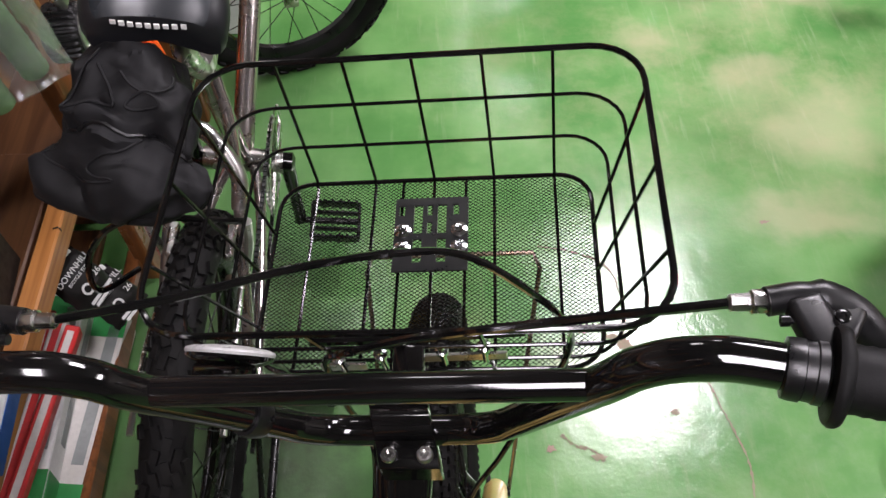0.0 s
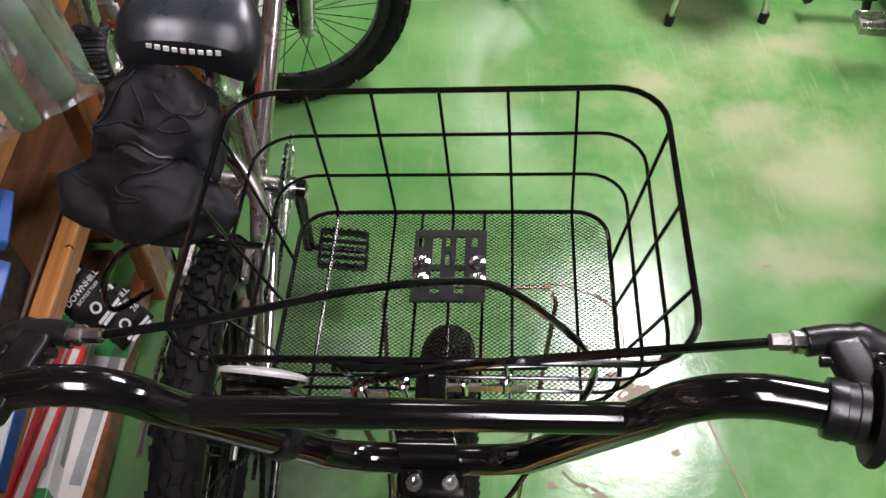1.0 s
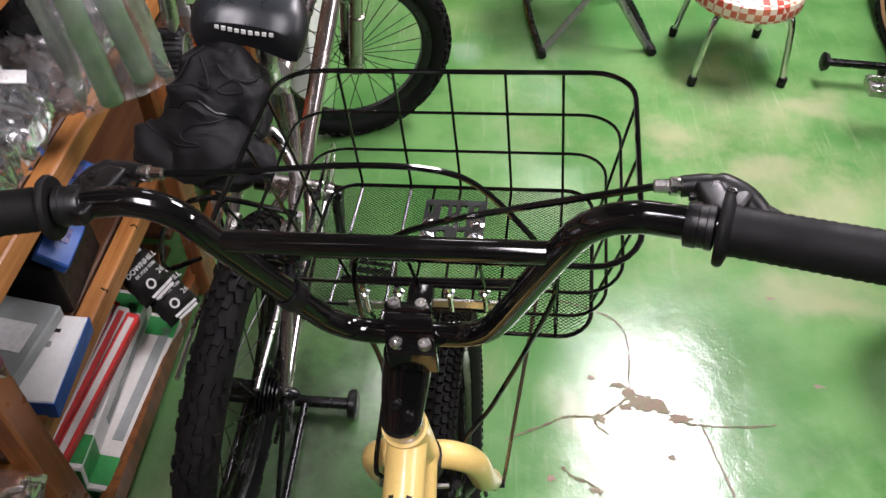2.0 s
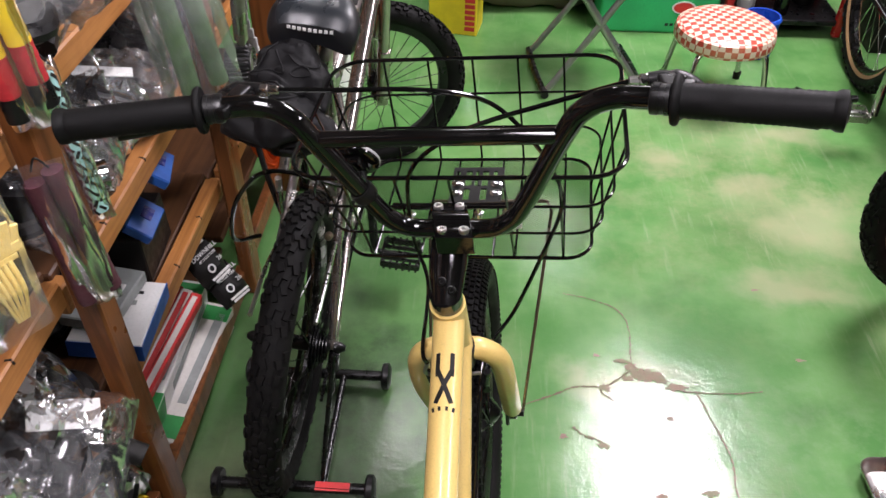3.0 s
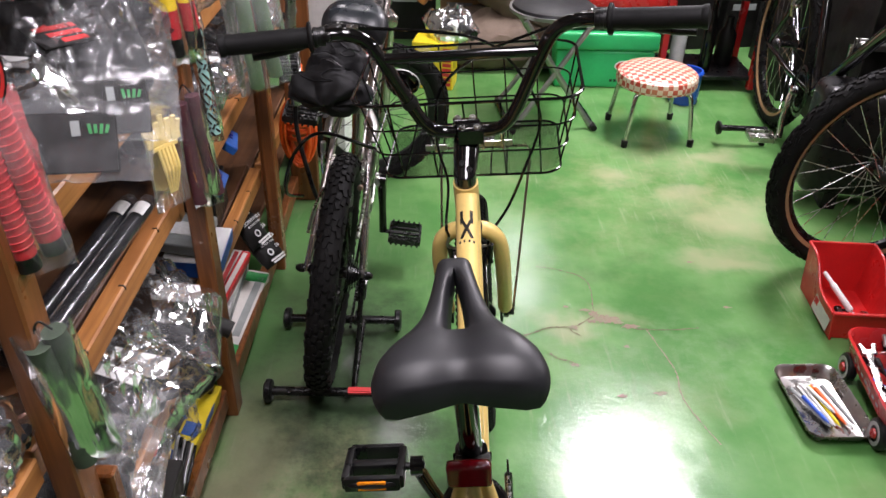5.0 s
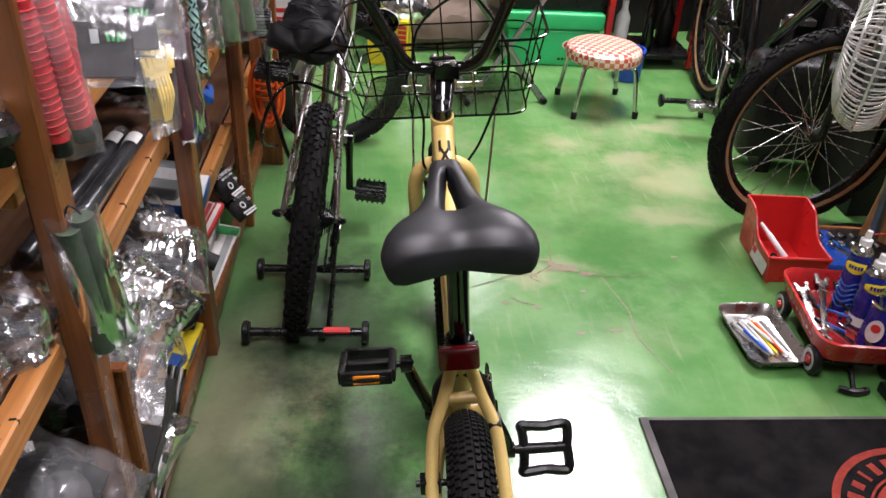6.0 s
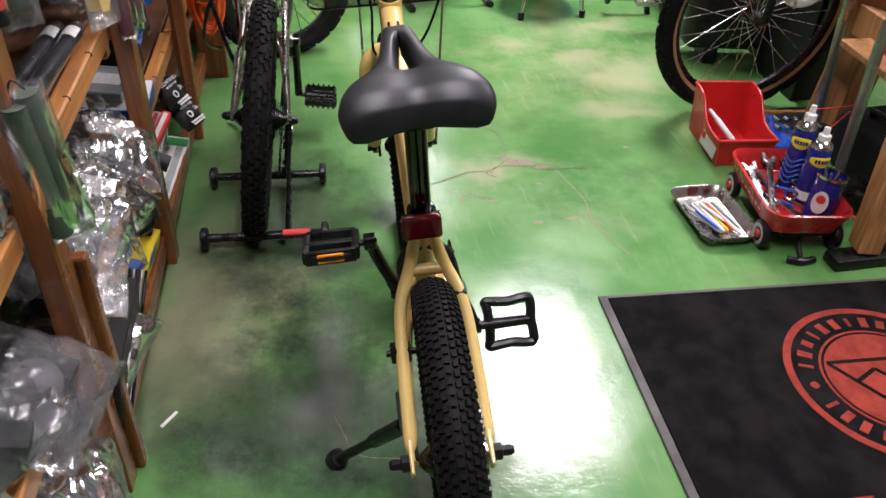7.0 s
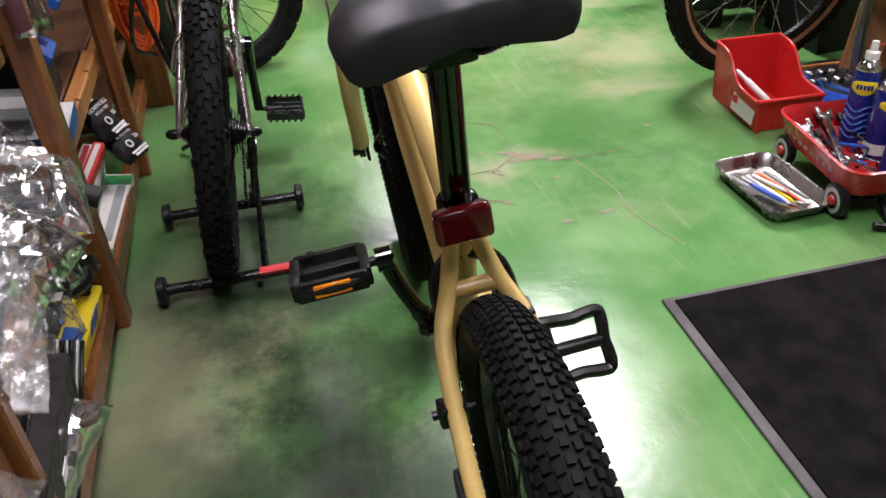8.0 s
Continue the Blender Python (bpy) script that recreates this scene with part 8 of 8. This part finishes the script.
cable(b, [V(1.16, 0.42, 0.05), V(1.08, 0.40, 0.10), V(1.18, 0.34, 0.03), V(1.30, 0.25, 0.01), V(1.45, 0.30, 0.01)], 0.004, 8)
part("lead", b, M["print_red"], t, "red lead")

# added dark bulk: stands for black clutter and the shade below the bench
tb = thing("dark_bulk", "dark stand-in for the clutter and shade under a workbench", "tool bag", at(1.44, 0.52, 0.0, 0, 0, 8))
b = B()
box(b, (0.26, 0.34, 0.16), at(0, 0, 0.08), 0.035, 4)
for v in b.verts:
    v.co += 0.012 * V(noise.noise(v.co * 9), noise.noise(v.co * 8 + V(4, 0, 0)), 0)
part("body", b, M["nylon"], tb)
b = B()
tube(b, smooth_path([V(-0.05, -0.11, 0.155), V(-0.09, -0.08, 0.19), V(-0.09, 0.08, 0.19), V(-0.05, 0.11, 0.155)], 6), 0.008, 8)
part("handle", b, M["black"], tb)

# ---- goods along the far side ----
cool = thing("cooler_box", "bright green plastic cooler box with a red round badge", "cooler box", at(0.640, 2.470, 0.0))
b = B()
box(b, (0.42, 0.28, 0.165), at(0, 0, 0.0825), 0.014, 3)
part("body", b, M["coolgreen"], cool)
b = B()
box(b, (0.44, 0.30, 0.075), at(0, 0, 0.205), 0.014, 3)
part("lid", b, M["coolgreen"], cool)
b = B()
lathe(b, [(0.0005, 0.0), (0.030, 0.0), (0.030, 0.002), (0.0005, 0.002)], 26, at(0.085, -0.1405, 0.10, 90) @ Matrix.Diagonal((1.4, 0.8, 1, 1)))
bd = part("badge", b, M["print_white"], cool, "red and white oval badge")
b = B()
lathe(b, [(0.0005, 0.0), (0.026, 0.0), (0.026, 0.001), (0.0005, 0.001)], 26, at(0.085, -0.1428, 0.10, 90) @ Matrix.Diagonal((1.4, 0.75, 1, 1)))
part("red_field", b, M["print_red"], bd)
b = B()
for k in range(6):
    box(b, (0.012, 0.001, 0.010), at(0.035 + 0.017 * k, -0.1405, 0.035))
part("lettering", b, M["print_black"], cool, "dark lettering bars", smooth=False)
case = thing("tool_case", "black plastic tool case with a red lid on a cooler box", "tool case", at(0.64, 2.48, 0.243))
b = B()
box(b, (0.46, 0.26, 0.10), at(0, 0, 0.05), 0.012, 2)
part("body", b, M["black"], case)
b = B()
box(b, (0.50, 0.28, 0.06), at(0.02, 0, 0.131), 0.010, 2)
part("lid", b, M["redmetal"], case)
b = B()
box(b, (0.13, 0.006, 0.010), at(-0.02, -0.132, 0.075), 0.002)
part("latch", b, M["white"], case)
# red trolley frame and clutter right of it
tr = thing("trolley", "red steel trolley frame with bottles", "trolley", at(0.98, 2.45, 0.0))
for x, y in ((-0.10, -0.12), (0.30, -0.12), (-0.10, 0.14), (0.30, 0.14)):
    b = B()
    box(b, (0.028, 0.028, 0.75), at(x, y, 0.385), 0.003)
    part("post", b, M["redmetal"], tr)
for z in (0.06, 0.40):
    b = B()
    box(b, (0.42, 0.28, 0.02), at(0.10, 0.01, z), 0.004)
    part("tray", b, M["black"], tr)
for k in range(7):
    b = B()
    r = 0.026 + 0.006 * (k % 3)
    h = 0.16 + 0.05 * (k % 4)
    z0 = 0.070 if k % 2 else 0.41
    lathe(b, [(r * 0.9, 0), (r, 0.006), (r, h * 0.65), (r * 0.45, h * 0.82), (r * 0.42, h), (r * 0.1, h)], 18, at(0.915 + 0.055 * k, 2.38 + 0.05 * (k % 3), z0), True)
    whole("bottle", b, (M["black"], M["white"], M["dark"], M["gloss"], M["paper"], M["dark"], M["print_red"])[k], "plastic workshop bottle standing on a trolley", "bottle", "workshop bottles")
b = B()
lathe(b, [(0.05, 0), (0.058, 0.004), (0.062, 0.13), (0.066, 0.132), (0.062, 0.14), (0.055, 0.14), (0.05, 0.006)], 28, at(0.960, 2.20, 0.0), True)
whole("bucket", b, M["blue"], "small blue plastic tub on the floor", "tub")
# yellow carton with a clear bag on top
yc = carton(at(-0.085, 2.330, 0.0, 0, 0, -10), (0.175, 0.12, 0.20), "yellow carton with red lettering, a clear bag on top", M["print_yellow"],
            (), "carton", "cartons on the floor")
b = B()
for k in range(8):
    box(b, (0.036, 0.0012, 0.015), at(0.062, -0.0607, 0.025 + k * 0.021))
part("lettering", b, M["print_red"], yc, "red lettering bars", smooth=False)
b = B()
lathe(b, [(0.0005, 0), (0.026, 0), (0.026, 0.0012), (0.0005, 0.0012)], 24, at(-0.035, -0.0602, 0.160, 90) @ Matrix.Diagonal((1.2, 0.8, 1, 1)))
part("oval_mark", b, M["gold"], yc)
bag(at(-0.02, 2.34, 0.255, 10, 0, 20), (0.20, 0.18, 0.11), "crumpled clear bag on a yellow carton", "mixed", M["white"], None, "cloudy")
# white carton with red print and brown cartons beyond the silver bicycle
carton(at(-0.465, 1.680, 0.0, 0, 0, 0), (0.16, 0.21, 0.82), "white carton with red printed bands", M["white"],
       (("south", 0, 0.432, 0.161, 0.014, M["print_red"]), ("south", 0, 0.405, 0.161, 0.010, M["print_red"]), ("south", -0.02, 0.62, 0.06, 0.05, M["print_red"]), ("south", -0.02, 0.30, 0.10, 0.09, M["print_red"]), ("south", -0.02, 0.18, 0.08, 0.05, M["print_red"])), "carton", "cartons on the floor")
carton(at(-0.575, 1.72, 0.0, 0, 0, 4), (0.07, 0.26, 0.62), "slim brown kraft carton standing by the shelving", M["kraft"], (("south", 0, 0.5, 0.04, 0.10, M["post"]),), "carton", "cartons on the floor")
t = thing("sticker_board", "dark wooden board with a round sticker leaning by the shelving", "board", at(-0.485, 1.32, 0.0))
b = B()
box(b, (0.085, 0.025, 0.95), at(0, 0, 0.475, -2), 0.003)
part("board", b, M["post"], t, smooth=False)
b = B()
lathe(b, [(0.0005, 0), (0.034, 0), (0.034, 0.0012), (0.0005, 0.0012)], 26, at(0.005, -0.040, 0.80, 90, 0, 0) @ Matrix.Diagonal((0.8, 1.25, 1, 1)))
part("sticker", b, M["print_white"], t)
b = B()
lathe(b, [(0.0005, 0), (0.020, 0), (0.020, 0.0012), (0.0005, 0.0012)], 22, at(0.008, -0.0418, 0.81, 90, 0, 0) @ Matrix.Diagonal((0.9, 1.0, 1, 1)))
part("sticker_print", b, M["print_red"], t)
# brown canvas bundle, dark bales
t = thing("canvas_bundle", "brown canvas bundle slumped over dark boxes", "bundle", at(0.22, 2.62, 0.0))
b = crumple((0.62, 0.34, 0.22), 12.3, 18, 0.7)
b.transform(at(0, 0, 0.12, 18, 0, 3))
part("lower_fold", b, M["tarp"], t)
b = crumple((0.66, 0.30, 0.18), 18.9, 18, 0.8)
b.transform(at(-0.02, 0.06, 0.34, 12, 26, -6))
part("upper_fold", b, M["tarp"], t)
# filler boxes; the dark ones carry the shade of the back in their colour
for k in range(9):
    carton(at(-0.75 + 0.27 * k, 2.92 + 0.05 * (k % 3), 0.0, 0, 0, rng.uniform(-10, 10)), (0.24, 0.22, 0.42 + 0.22 * ((k * 5) % 4)), "stacked filler box before the back wall, mostly coloured dark for shade", M["dark"] if k % 3 else M["kraft"],
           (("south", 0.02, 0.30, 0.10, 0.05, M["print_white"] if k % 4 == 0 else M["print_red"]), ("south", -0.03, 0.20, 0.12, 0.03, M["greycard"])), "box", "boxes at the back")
# plain padded roll hung behind the carton, added in place of an orange-brown toy figure
b = B()
for k in range(4):
    rod(b, V(-0.15 + 0.03 * k, 2.52, 0.30 + 0.02 * k), V(-0.08 + 0.03 * k, 2.50, 0.40 - 0.01 * k), 0.022, 12)
whole("strap_roll", b, M["rail"], "plain orange-brown padded roll standing in for a toy figure", "webbing")

# ---- folding stool with a round black seat ----
fs = thing("folding_stool", "grey tubular folding stool with a round black seat", "stool", at(0.355, 2.02, 0.0, 0, 0, 8))
b = B()
lathe(b, [(0.0005, 0.452), (0.13, 0.450), (0.150, 0.444), (0.155, 0.432), (0.145, 0.424), (0.0005, 0.424)], 40)
part("seat", b, M["leather"], fs, "round black vinyl seat")
b = B()
ring_profile(b, 0.158, [(-0.006, -0.006), (0.006, -0.006), (0.006, 0.006), (-0.006, 0.006)], 44, at(0, 0, 0.428, 0, 90))
part("seat_ring", b, M["steel"], fs)
for s in (-1, 1):
    for d in (-1, 1):
        b = B()
        tube(b, smooth_path([V(s * 0.13 * d, -0.12 * s, 0.42), V(-s * 0.02 * d, -0.13 * s, 0.20), V(-s * 0.14 * d, -0.14 * s, 0.03), V(-s * 0.16 * d, -0.14 * s, 0.012)], 5), 0.010, 12)
        part("leg", b, M["steel"], fs)
    b = B()
    tube(b, smooth_path([V(s * 0.16, -0.15, 0.012), V(s * 0.165, 0.0, 0.011), V(s * 0.16, 0.15, 0.012)], 5), 0.011, 12)
    part("floor_bar", b, M["satin"], fs)
for s in (-1, 1):
    b = B()
    lathe(b, [(0.013, -0.018), (0.014, 0.0), (0.012, 0.018)], 14, at(s * 0.16, -0.15, 0.013, 90), True)
    part("rubber_foot", b, M["black"], fs)

# ---- dark goods behind the turned wheel ----
dc = thing("instrument_case", "black hard case standing behind a bicycle wheel", "case", at(1.42, 1.34, 0.0, 0, 0, -8))
b = B()
box(b, (0.66, 0.16, 0.36), at(0.02, 0, 0.235), 0.05, 4)
part("shell", b, M["black"], dc)
for x in (-0.2, 0.2):
    b = B()
    box(b, (0.05, 0.12, 0.08), at(x, 0, 0.04), 0.01, 2)
    part("foot", b, M["black"], dc)
# filler boxes whose dark colour stands for the shade behind the bicycles
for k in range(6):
    carton(at(1.50 + 0.05 * (k % 2), 1.15 + 0.30 * k, 0.0, 0, 0, rng.uniform(-8, 8)), (0.26, 0.26, 0.45 + 0.2 * ((k * 3) % 4)), "stacked filler box beside the bicycles, coloured dark for the shade there", M["dark"],
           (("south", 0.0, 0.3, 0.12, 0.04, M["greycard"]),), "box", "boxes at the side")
